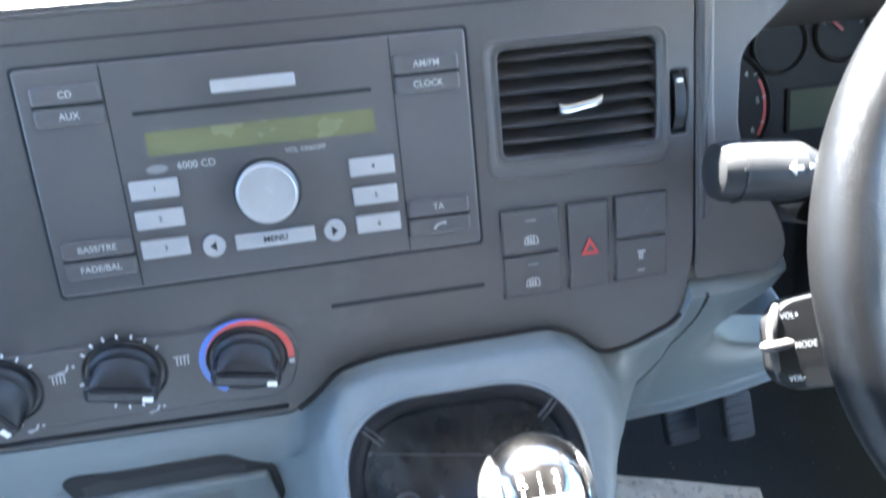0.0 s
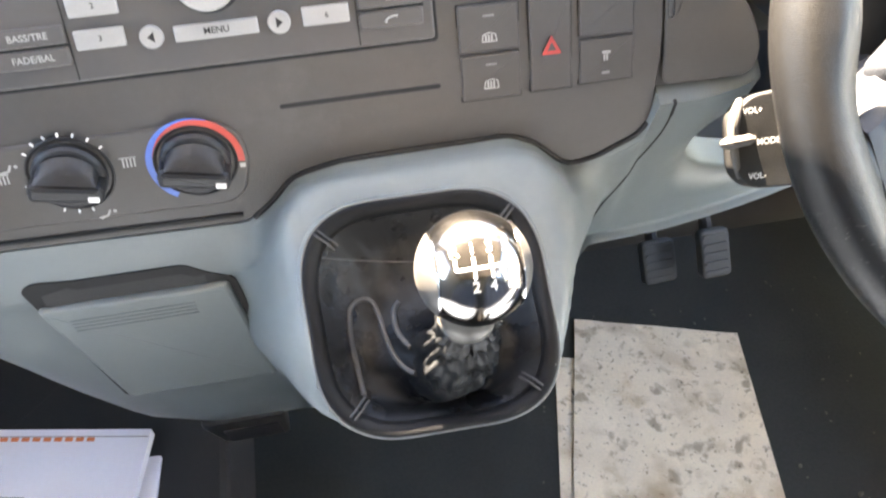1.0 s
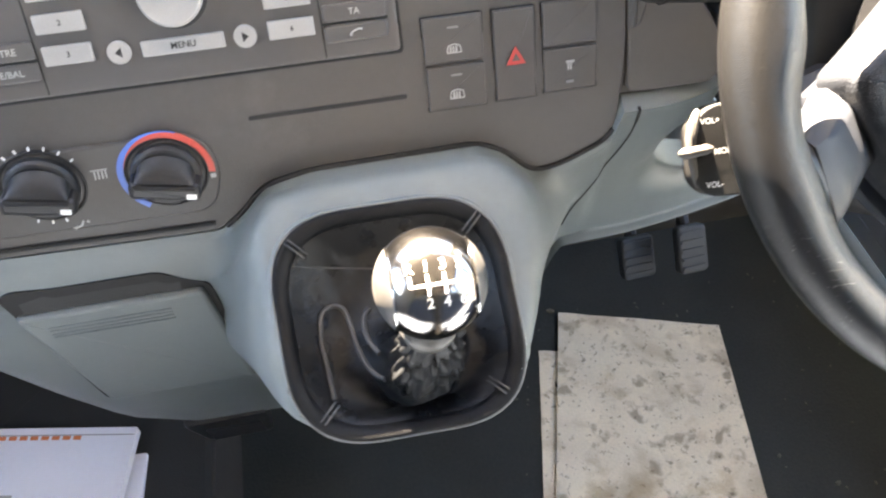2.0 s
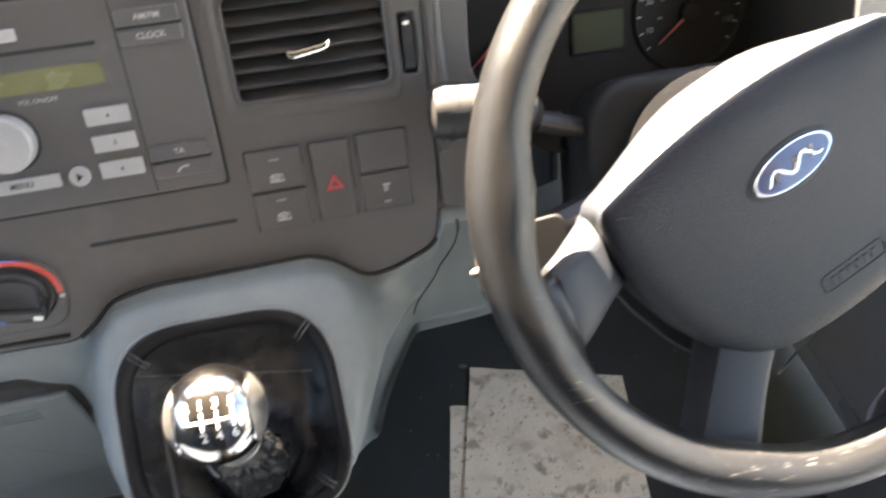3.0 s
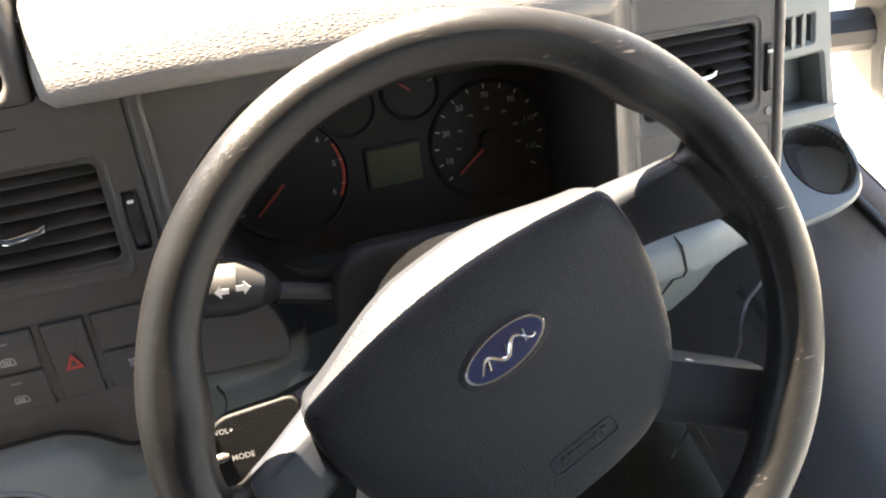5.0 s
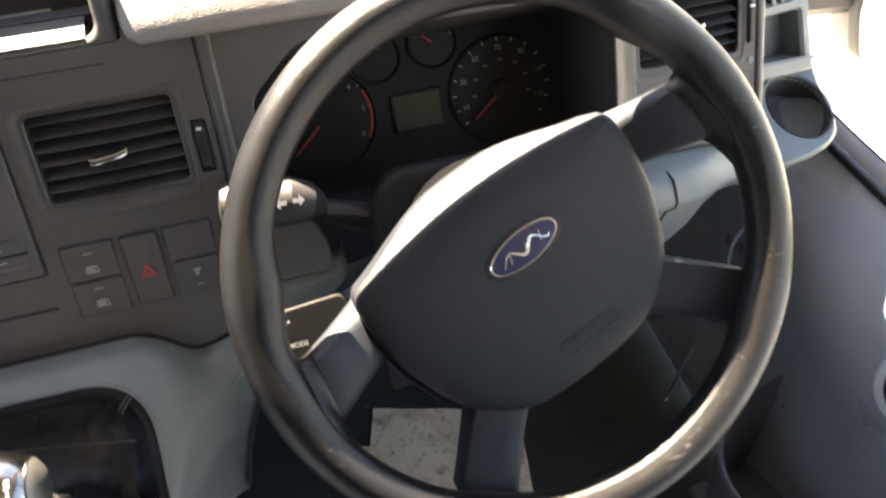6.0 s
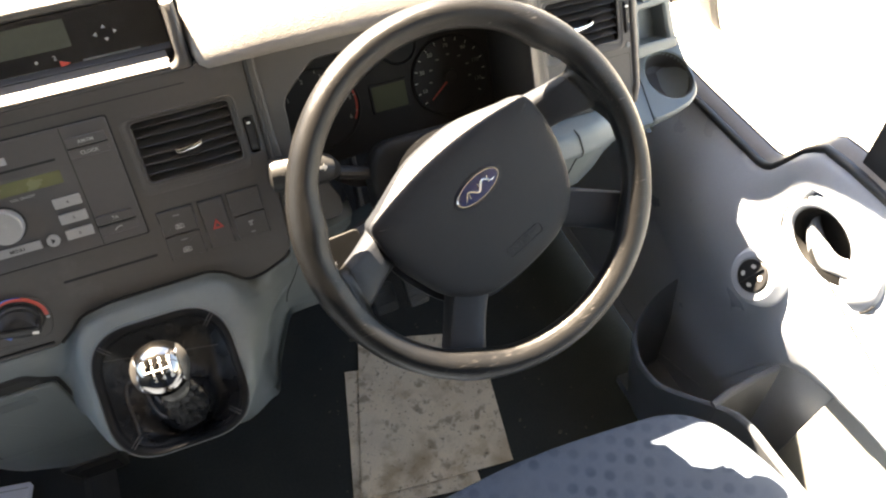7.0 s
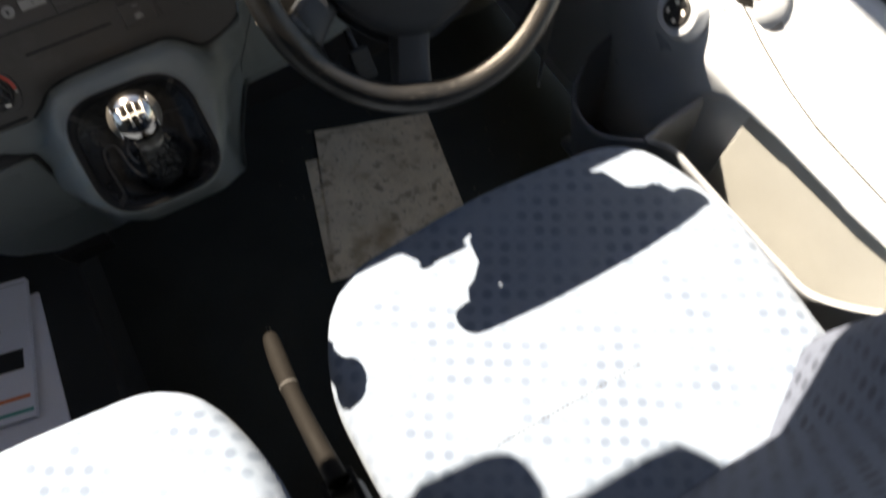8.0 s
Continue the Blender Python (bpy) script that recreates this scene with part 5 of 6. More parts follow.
    part("badge_rim", lathe(c, [(0.0285, 0.0), (0.0285, 0.0018), (0.0278, 0.0024), (0.0268, 0.0024), (0.0264, 0.0018), (0.001, 0.0018)], 48, 0.42), M_CHROME, pad, "chrome oval rim")
    part("badge_face", lathe(c, [(0.0265, 0.001), (0.0262, 0.0022), (0.0, 0.0026)], 48, 0.41), material("badge_blue", (0.012, 0.018, 0.06), 0.2, coat=0.4), pad, "dark blue oval badge")
    # plain silver device across the badge: a long wave with three slanted bars
    wave = [c(-0.0195 + 0.0013 * i, 0.0036 * math.sin(-0.9 + i * 0.42) - 0.0004, 0.0027) for i in range(31)]
    part("badge_wave", tube(wave, [0.0005 + 0.0008 * math.sin(math.pi * i / 30) for i in range(31)], 8), M_CHROME, pad, "plain silver wave")
    for x in (-0.0125, 0.0005, 0.0135):
        part("badge_bar", tube([c(x - 0.0012, -0.0034, 0.0026), c(x + 0.0012, 0.0036, 0.0026)], 0.0008, 6), M_CHROME, pad, "plain silver bar")
    tree = BVHTree.FromPolygons([v.co.copy() for v in pad.data.vertices], [tuple(p.vertices) for p in pad.data.polygons])
    foot = [tree.ray_cast(WHEEL(0.011, y, 0.1), -WHEEL.un)[0] for y in (-0.0810, -0.0690)]
    tilt = Plane((foot[0] + foot[1]) / 2 + WHEEL.un * 0.0006, WHEEL.ux, foot[1] - foot[0])
    part("airbag_mark", panel(tilt, rrect(-0.024, 0.024, -0.006, 0.006, 0.004), [rrect(-0.0228, 0.0228, -0.0049, 0.0049, 0.003)], 0.003, 0.0003), M_HUB, pad)
    for i in range(6):
        part("airbag_bar", prism(tilt, rrect(-0.017 + 0.006 * i, -0.013 + 0.006 * i, -0.0026, 0.0026, 0.0005), -0.003, 0.0001), M_HUB, pad)
    # spokes: two at the sides, two low; each an arm with a facet along its upper edge, ending in a leather root at the rim
    for sgn in (-1, 1):
        for up0, up1, lo0, lo1, h0, h1, crest in (((0.1000, 0.0400), (0.1480, 0.0330), (0.1000, -0.0060), (0.1570, -0.0155), -0.0310, -0.0040, 0.28), ((0.0800, -0.0600), (0.1290, -0.1088), (0.0480, -0.0920), (0.0998, -0.1440), -0.0215, -0.0120, 0.10)):
            rows = []
            for i in range(-2, 11):
                t = i / 10
                u, v = Vector(up0).lerp(Vector(up1), t), Vector(lo0).lerp(Vector(lo1), t)
                v += (u - v) * 0.05 * math.sin(math.pi * max(0, t))
                h = h0 + (h1 - h0) * smooth(-0.1, 1.05, t)
                k = crest * (1 - 0.72 * max(0, t))
                sec = [(0.03, -0.030), (0.0, -0.024), (0.0, -0.0170 + 0.008 * t), (k * 0.35, -0.0085 + 0.004 * t), (k * 0.8, -0.0022), (k, -0.0006), (k + 0.08, 0.0), (0.62, 0.0004), (0.85, -0.0006), (0.94, -0.0026), (0.985, -0.0070), (1.0, -0.014), (0.98, -0.030)]
                rows.append([WHEEL(sgn * (u.x + (v.x - u.x) * f), u.y + (v.y - u.y) * f, h + dh) for f, dh in sec])
            part("spoke", loft(rows, True, True, True), M_SPOKE, w, angle=40)
            part("spoke_joint", tube([p + WHEEL.un * 0.0002 for p in rows[-1][3:11]], 0.0006, 6), M_GAP, w)
        # leather root that flares into the rim
        rows = []
        for i in range(9):
            t = i / 8
            e = t * t
            u = Vector((0.1482 + 0.020 * t, 0.0330 - 0.004 * t + 0.024 * e * t))
            v = Vector((0.1572 + 0.006 * t, -0.0155 - 0.002 * t - 0.040 * e * t))
            sec = [(0.03, -0.030 + 0.014 * t), (0.0, -0.024 + 0.010 * t), (0.0, -0.009), (0.04, -0.0040), (0.09, -0.0012), (0.16, 0.0), (0.5, 0.0009 + 0.003 * t), (0.84, -0.0004), (0.94, -0.0026), (0.985, -0.0070), (1.0, -0.014), (0.98, -0.030 + 0.014 * t)]
            rows.append([WHEEL(sgn * (u.x + (v.x - u.x) * f), u.y + (v.y - u.y) * f, -0.0040 + 0.0100 * smooth(0.0, 1.0, t) + dh) for f, dh in sec])
        part("rim_root", loft(rows, True, True, True), M_LEATHER, w, "leather root of the spoke", 50)
    part("boss", lathe(WHEEL, [(0.040, -0.115), (0.062, -0.100), (0.070, -0.086), (0.02, -0.080)], 32), M_BLACK, w)


steering_wheel()


# ---- steering column ----
def steering_column():
    s = thing("steering_column", LEVEL(0, 0, -0.12), "dark plastic steering column shroud with two stalks", "steering column")
    rows = []
    for h, k, lift in ((-0.097, 0.93, -0.003), (-0.100, 0.975, -0.001), (-0.106, 1.0, 0.0), (-0.125, 1.0, 0.0), (-0.150, 0.99, -0.001), (-0.170, 0.96, -0.004), (-0.200, 0.88, -0.01)):
        pts = rounded([(-0.082, -0.030), (-0.083, 0.050), (-0.064, 0.0725), (0.064, 0.0725), (0.083, 0.050), (0.082, -0.030)], 0.018, 4)
        rows.append([LEVEL(x * k, y * k + lift, h + 0.22 * (y - 0.07)) for x, y in pts])
    part("upper_shroud", loft(rows, True, True, True), M_SHROUD, s, angle=50)
    rows = []
    for h, k in ((-0.097, 0.93), (-0.106, 1.0), (-0.15, 1.0), (-0.24, 0.8)):
        pts = rounded([(-0.080, -0.031), (0.080, -0.031), (0.070, -0.085), (0.045, -0.10), (-0.045, -0.10), (-0.070, -0.085)], 0.018, 4)
        rows.append([LEVEL(x * k, y * k, h) for x, y in pts])
    part("lower_shroud", loft(rows, True, True, True), M_SHROUD, s, angle=50)
    # indicator stalk: fat rounded lever with a stepped end
    d0 = -0.096
    path = [LEVEL(-0.121, 0.054, d0 - 0.012), LEVEL(-0.1245, 0.057, d0 - 0.007), LEVEL(-0.130, 0.060, d0 - 0.002), LEVEL(-0.141, 0.0627, d0 + 0.001), LEVEL(-0.166, 0.0655, d0), LEVEL(-0.184, 0.067, d0), LEVEL(-0.1895, 0.0675, d0), LEVEL(-0.1915, 0.0677, d0)]
    st = part("indicator_stalk", tube(path, [0.008, 0.0115, 0.0155, 0.0185, 0.0185, 0.0182, 0.0165, 0.011], 24), M_STALK, s, "dark grey indicator stalk")
    part("stalk_root", tube([LEVEL(-0.118, 0.052, d0 - 0.014), LEVEL(-0.06, 0.035, d0 - 0.034)], 0.0075, 12), M_BLACK, st)
    part("stalk_band", tube([LEVEL(-0.1755, 0.0657, d0), LEVEL(-0.1775, 0.0659, d0)], 0.0189, 24), M_STALK, st)
    part("stalk_slot", prism(LEVEL.shifted(-0.162, 0.064, d0 + 0.0180, radians(-4)), rrect(-0.018, 0.018, -0.0008, 0.0008, 0.0004), -0.002, 0.0012), M_GAP, st)
    for sgn in (-1, 1):
        a = LEVEL.shifted(-0.1420 + sgn * 0.0060, 0.0630, d0 + 0.0192, radians(-4))
        arrow = [(sgn * 0.0048, 0.0), (sgn * 0.0008, 0.0042), (sgn * 0.0008, 0.0016), (-sgn * 0.0038, 0.0016), (-sgn * 0.0038, -0.0016), (sgn * 0.0008, -0.0016), (sgn * 0.0008, -0.0042)]
        part("arrow_mark", prism(a, arrow if sgn < 0 else arrow[::-1], -0.001, 0.0009), M_DULLPRINT, st, "pale arrow")
    # audio remote: dark pod with a pale thumb lever
    f = LEVEL.shifted(-0.1545, -0.0415, -0.075)
    M_LEVER = material("worn_lever", (0.034, 0.030, 0.026), 0.55, vary=0.15, vary_scale=60)
    pod = part("audio_remote", prism(f, rounded([(-0.0225, -0.014), (-0.0225, 0.018), (-0.012, 0.0285), (0.036, 0.033), (0.040, 0.0), (0.036, -0.026), (-0.013, -0.0235)], 0.007), -0.013, 0.0, 0.0012), M_SHROUD, s, "dark audio control pod")
    part("pod_stem", tube([LEVEL(-0.125, -0.03, -0.100), LEVEL(-0.07, -0.015, -0.110)], 0.018, 12), M_BLACK, pod)
    words(f, "VOL+", -0.0107, 0.0201, 0.0032, 0.0003, M_WHITE, pod)
    words(f, "MODE", -0.0023, 0.0023, 0.0034, 0.0003, M_WHITE, pod)
    words(f, "VOL-", -0.0101, -0.0165, 0.0032, 0.0003, M_WHITE, pod)
    lever = tube([f(-0.0195, -0.017, -0.003), f(-0.0215, -0.009, -0.001), f(-0.0225, 0.002, -0.001), f(-0.0222, 0.012, -0.001), f(-0.0200, 0.020, -0.001), f(-0.0160, 0.0265, -0.003)], [0.0012, 0.0020, 0.0026, 0.0032, 0.0032, 0.0022], 12)
    part("scroll_lever", lever, M_LEVER, pod, "pale worn thumb lever")
    part("mode_tab", tube([f(-0.0283, 0.0035, -0.003), f(-0.0268, 0.0036, -0.001), f(-0.0240, 0.0040, 0.0008), f(-0.0140, 0.0045, 0.0010), f(-0.0105, 0.0045, 0.0006)], [0.0020, 0.0032, 0.0033, 0.0030, 0.0016], 12), M_LEVER, pod, "pale worn tab")


steering_column()


# ---- instrument cluster ----
def instrument_cluster():
    c = thing("instrument_cluster", (0.27, 0.175, 0.70), "dark instrument cluster with unlit dials and red needles", "instrument cluster")
    f = Plane((0.0, 0.175, 0.70), (1, 0, 0), (0, 0.425, 0.905))
    face = rounded([(0.09, -0.07), (0.47, -0.07), (0.47, 0.09), (0.13, 0.09), (0.088, 0.05)], 0.02)
    part("face", prism(f, face, -0.01, 0.0), M_CLUSTER, c)
    # hood between the opening and the face
    rows = [[face_map(x, s, -0.010) for x, s in CLUSTER]]
    for t in (0.3, 0.6, 1.0):
        rows.append([face_map(x, s, -0.010).lerp(f(x + 0.04 * (x - 0.24), (s - 0.09) * 0.95 - 0.005, -0.002), t) for x, s in CLUSTER])
    part("hood", loft(rows, True), M_FASCIA, c, angle=60)
    for x, s, r, name in ((0.3320, 0.003, 0.0545, "speed_dial"), (0.1500, 0.003, 0.0545, "rev_dial"), (0.2680, 0.0585, 0.0255, "fuel_dial"), (0.2110, 0.0535, 0.0255, "heat_dial")):
        part(name, lathe(Plane(f(x, s, 0.0), f.ux, f.uy), [(r, -0.001), (r, 0.003), (r - 0.0015, 0.0042), (r - 0.003, 0.003), (r - 0.004, 0.0012), (0.0, 0.001)], 48), M_CLUSTER, c)
    part("display_bezel", prism(f, rrect(0.2185, 0.2705, -0.0225, 0.0165, 0.003), 0, 0.0025, 0.001), M_CLUSTER, c)
    part("display", prism(f, rrect(0.2215, 0.2675, -0.0195, 0.0135, 0.001), 0.002, 0.0032), M_LCDGREY, c, "grey-green display, unlit")
    # speed dial: figures, ticks, needle
    p = f.shifted(0.3320, 0.003, 0.0012)
    for k, txt in enumerate(("10", "30", "50", "70", "90", "110", "130")):
        a = radians(198 - 36.0 * k)
        words(p, txt, 0.0405 * math.cos(a), 0.0405 * math.sin(a), 0.0050, 0.0006, M_DULLPRINT if k < 5 else M_FAINT, c, "dial_number")
    for k in range(15):
        a = radians(216 - 18 * k)
        t = p.shifted(0.0485 * math.cos(a), 0.0485 * math.sin(a), 0, a)
        part("tick", prism(t, [(-0.002, -0.0004), (0.002, -0.0004), (0.002, 0.0004), (-0.002, 0.0004)], 0.0, 0.0006), M_WHITE, c)
    for k in range(7):
        a = radians(186 - 33 * k)
        part("inner_mark", prism(p.shifted(0.0285 * math.cos(a), 0.0285 * math.sin(a)), rrect(-0.0022, 0.0022, -0.0011, 0.0011, 0.0003, 1), 0.0, 0.0005), M_FAINT, c)
    nd = p.shifted(0, 0, 0, radians(219))
    part("needle", prism(nd, [(0.004, -0.0013), (0.040, -0.0006), (0.040, 0.0006), (0.004, 0.0013)], 0.004, 0.0052), M_RED, c, "red needle")
    part("needle_hub", lathe(p, [(0.010, 0.0), (0.0095, 0.006), (0.008, 0.007), (0.0, 0.007)], 24), M_CLUSTER, c)
    q = f.shifted(0.1500, 0.003, 0.0012)
    red = ellipse(0, 0, 0.0505, 0.0505, 18, -28, 28) + ellipse(0, 0, 0.0480, 0.0480, 18, -28, 28)[::-1]
    part("red_band", prism(q, red, 0, 0.0005), M_RED, c, "red limit band")
    for txt, a in (("6", -26), ("5", 8), ("4", 42), ("3", 76), ("2", 110), ("1", 150)):
        words(q, txt, 0.0425 * math.cos(radians(a)), 0.0425 * math.sin(radians(a)), 0.0050, 0.0006, M_DULLPRINT, c, "dial_number")
    for k in range(10):
        a = radians(210 - 25 * k)
        part("tick", prism(q.shifted(0.049 * math.cos(a), 0.049 * math.sin(a), 0, a), [(-0.002, -0.0004), (0.002, -0.0004), (0.002, 0.0004), (-0.002, 0.0004)], 0.0, 0.0006), M_DULLPRINT, c)
    part("needle", prism(q.shifted(0, 0, 0, radians(222)), [(0.004, -0.0013), (0.040, -0.0006), (0.040, 0.0006), (0.004, 0.0013)], 0.004, 0.0052), M_RED, c, "red needle")
    g = f.shifted(0.2680, 0.0585, 0.0012, radians(140))
    part("needle", prism(g, [(0.002, -0.0009), (0.019, -0.0005), (0.019, 0.0005), (0.002, 0.0009)], 0.003, 0.0040), M_RED, c, "red needle")
    for a in (20, 65, 110, 155):
        t = f.shifted(0.2680, 0.0585, 0.0012).shifted(0.019 * math.cos(radians(a)), 0.019 * math.sin(radians(a)), 0, radians(a))
        part("tick", prism(t, [(-0.0018, -0.0004), (0.0018, -0.0004), (0.0018, 0.0004), (-0.0018, 0.0004)], 0.0, 0.0005), M_DULLPRINT, c)


instrument_cluster()


# ---- recording unit in the bay above the radio ----
def recording_unit():
    r = thing("tachograph", (-0.10, 0.14, 0.88), "black tachograph with a dark display, set above the radio", "tachograph")
    f = Plane((0.0, 0.13, 0.875), (1, 0, 0), (0, 0.425, 0.905))
    part("faceplate", prism(f, rrect(-0.188, -0.001, -0.004, 0.052, 0.002), -0.03, 0.0, 0.001), M_GLOSS, r)
    lip = [[(x, y, z) for y, z in ((0.132, 0.8774), (0.1222, 0.8772), (0.1208, 0.8768), (0.1205, 0.8760), (0.1205, 0.8720), (0.132, 0.8720))] for x in (-0.188, -0.001)]
    part("lower_lip", loft(lip, True, True, True), M_BLACK, r, "dark lower edge of the unit")
    part("display", prism(f, rrect(-0.172, -0.092, 0.019, 0.046, 0.001), 0.0, 0.0008), material("unit_lcd", (0.05, 0.055, 0.045), 0.2), r, "dark unlit display")
    for x0, x1, y in ((-0.087, -0.030, 0.0035), (-0.180, -0.120, 0.0015)):
        part("card_slot", prism(f, rrect(x0, x1, y - 0.001, y + 0.001, 0.0005), -0.001, 0.0008), M_BEZEL, r)
    part("stop_key", prism(f, rounded([(-0.1085, 0.0008), (-0.0985, 0.0040), (-0.1085, 0.0078)], 0.001), 0.0, 0.0012), M_RED, r, "small red key mark")
    words(f, "2", -0.1115, 0.0112, 0.0045, 0.0008, M_DULLPRINT, r)
    part("key_mark", prism(f, ellipse(-0.1290, 0.0105, 0.0016, 0.0016, 10), 0, 0.0008), M_DULLPRINT, r)
    for dx, dy, a in ((0, 0.0062, 90), (0, -0.0062, 270), (0.0095, 0, 0), (-0.0095, 0, 180)):
        k = f.shifted(-0.0585 + dx, 0.0245 + dy, 0.0, radians(a))
        part("arrow_key", prism(k, [(0.0022, 0.0), (-0.0014, 0.0024), (-0.0014, -0.0024)], 0, 0.0009), M_DULLPRINT, r)


recording_unit()


# ---- pedals ----
def pedal(x, y, z, w, h, label):
    p = thing("foot_pedal", (x, y, z), label, "pedal", "foot pedals")
    f = Plane((x, y, z), (1, 0.05, 0), (0, 0.62, 0.78))
    part("pad", prism(f, rrect(-w / 2, w / 2, -h / 2, h / 2, 0.006), -0.012, 0.0, 0.003), M_PEDAL, p, "grey ribbed rubber pad")
    for i in range(5):
        s = -h / 2 + h * (i + 0.7) / 5.4
        part("rib", prism(f, rrect(-w / 2 + 0.004, w / 2 - 0.004, s - 0.002, s + 0.002, 0.0005, 1), -0.001, 0.002), M_PEDAL, p)
    part("arm", tube([f(0, 0.0, -0.014), f(0.002, 0.06, -0.03), (x + 0.01, y + 0.16, z + 0.22), (x + 0.012, 0.67, z + 0.36)], [0.008, 0.007, 0.007, 0.007], 8), M_BLACK, p)


pedal(0.205, 0.160, 0.283, 0.042, 0.052, "grey rubber clutch pedal")
pedal(0.252, 0.130, 0.323, 0.036, 0.056, "grey rubber brake pedal")


# ---- floor papers and brochures ----
def sheet(corners, lift, mat, name, label, category, thick=0.0012, wave=0.004, seed=0.0):
    """A slightly buckled sheet over four corners."""
    a, b, c, d = [Vector(p) for p in corners]
    n = 22
    tops, lows = [], []
    for i in range(n + 1):
        u = i / n
        rt, rb = [], []
        for j in range(n + 1):
            v = j / n
            p = a.lerp(b, u).lerp(d.lerp(c, u), v)
            h = wave * (0.5 + 0.5 * noise.noise(Vector((p.x * 9 + seed, p.y * 9, seed))))
            e = 0.002 * noise.noise(Vector((p.x * 30, p.y * 30, seed)))
            p = p + Vector((e if v in (0, 1) else 0, e if u in (0, 1) else 0, h + lift))
            rt.append(p)
            rb.append(p - Vector((0, 0, thick)))
        tops.append(rt)
        lows.append(rb)
    bm = loft(tops, False)
    loft(lows, False, bm=bm)
    edge = lambda g: g[0] + [r[-1] for r in g[1:]] + g[-1][-2::-1] + [r[0] for r in g[-2:0:-1]]
    loft([edge(tops), edge(lows)], True, bm=bm)
    return single(name, bm, mat, label, category)


sheet([(0.170, 0.280, 0), (0.405, 0.205, 0), (0.350, -0.080, 0), (0.068, -0.045, 0)], 0.006, M_PAPER, "paper_floor_mat", "scuffed off-white paper floor mat on the driver's footwell", "floor mat", seed=1.0)
sheet([(0.122, 0.222, 0), (0.30, 0.17, 0), (0.28, -0.10, 0), (0.050, -0.06, 0)], 0.0015, M_PAPER, "paper_floor_mat", "stained paper floor mat under another sheet", "floor mat", wave=0.002, seed=4.0)


def brochures():
    step = single("footwell_step", block((-1.02, -0.30, 0.0), (-0.33, 0.42, 0.165), 0.01), M_CARPET, "dark carpeted step in the passenger footwell", "step", kind="structure")
    sets = ((((-0.66, 0.16), (-0.412, 0.112), (-0.452, -0.135), (-0.70, -0.09)), 0.186, "white printed brochure with an orange heading on the passenger step", 1),
            (((-0.64, 0.10), (-0.405, 0.085), (-0.412, -0.185), (-0.66, -0.17)), 0.170, "pale booklet lying under a brochure", 0))
    for pts, z, label, top in sets:
        b = thing("brochure", (pts[2][0], pts[2][1], z), label, "brochure")
        (ax, ay), (bx, by), (cx, cy), (dx, dy) = pts
        f = Plane((bx, by, z), (bx - ax, by - ay, 0), (bx - cx, by - cy, 0))
        part("paper_block", prism(f, rrect(-0.25, 0.0, -0.25 if top else -0.27, 0.0, 0.002), -0.012 if top else -0.006, 0.0, 0.0005), M_PAGE, b)
        if top:
            orange = material("orange_print", (0.60, 0.16, 0.06), 0.5)
            for i in range(9):
                mark(f, rrect(-0.172 + 0.0125 * i, -0.163 + 0.0125 * i, -0.0155, -0.0105, 0.0004, 1), 0.0, orange, b, "print_bar")
            mark(f, rrect(-0.25, -0.002, -0.010, -0.0090, 0.0003, 1), 0.0, M_FAINT, b, "print_rule")
            for i in range(4):
                mark(f, rrect(-0.23, -0.12 - 0.02 * (i % 2), -0.085 - 0.012 * i, -0.081 - 0.012 * i, 0.0003, 1), 0.0, M_DULLPRINT, b, "print_bar")
            mark(f, rrect(-0.10, -0.045, -0.092, -0.0895, 0.0003, 1), 0.0, M_DULLPRINT, b, "print_bar")
            mark(f, rrect(-0.060, -0.012, -0.165, -0.130, 0.0004, 1), 0.0, M_GAP, b, "dark_picture")
            mark(f, rrect(-0.10, -0.006, -0.216, -0.210, 0.0003, 1), 0.0, orange, b, "print_bar")
            mark(f, rrect(-0.248, -0.002, -0.240, -0.234, 0.0003, 1), 0.0, material("teal_print", (0.03, 0.25, 0.22), 0.5), b, "print_band")


brochures()


# ---- handbrake ----
def handbrake():
    h = thing("handbrake", (-0.088, -0.50, 0.30), "worn grey handbrake lever beside the driver's seat", "handbrake")
    path = spline([(-0.084, -0.288, 0.402), (-0.0855, -0.316, 0.416), (-0.087, -0.358, 0.434), (-0.0875, -0.407, 0.456), (-0.085, -0.468, 0.480), (-0.0815, -0.527, 0.498)], 4)
    rad = [lerp_table([(0, 0.0070), (1, 0.0098), (3, 0.0118), (6, 0.0126), (9.9, 0.0120), (11, 0.0110), (15, 0.0114), (20, 0.0126)], i) for i in range(len(path))]
    grip = part("lever", tube(path, rad, 16), M_BRAKE, h, "worn beige-grey grip")
    part("joint", tube([path[10], path[10] + (path[11] - path[10]) * 0.22], 0.0125, 16), M_GAP, grip)
    part("release_button", tube([path[0], path[0] + (path[0] - path[1]).normalized() * 0.014], [0.0055, 0.004], 12), M_CHROME, h, "bright release button")
    part("bracket", block((-0.106, -0.63, 0.0), (-0.058, -0.525, 0.486), 0.012), M_SPOKE, h)
    for sgn in (-1, 1):
        part("bracket_ear", prism(Plane((-0.082 + sgn * 0.0165, -0.54, 0.490), (0, 1, 0), (0, 0, 1)), rounded([(-0.03, -0.03), (0.012, -0.03), (0.026, 0.006), (0.012, 0.020), (-0.03, 0.020)], 0.008), -0.003, 0.003, 0.001), M_BRAKE, h, "worn grey ear")


handbrake()


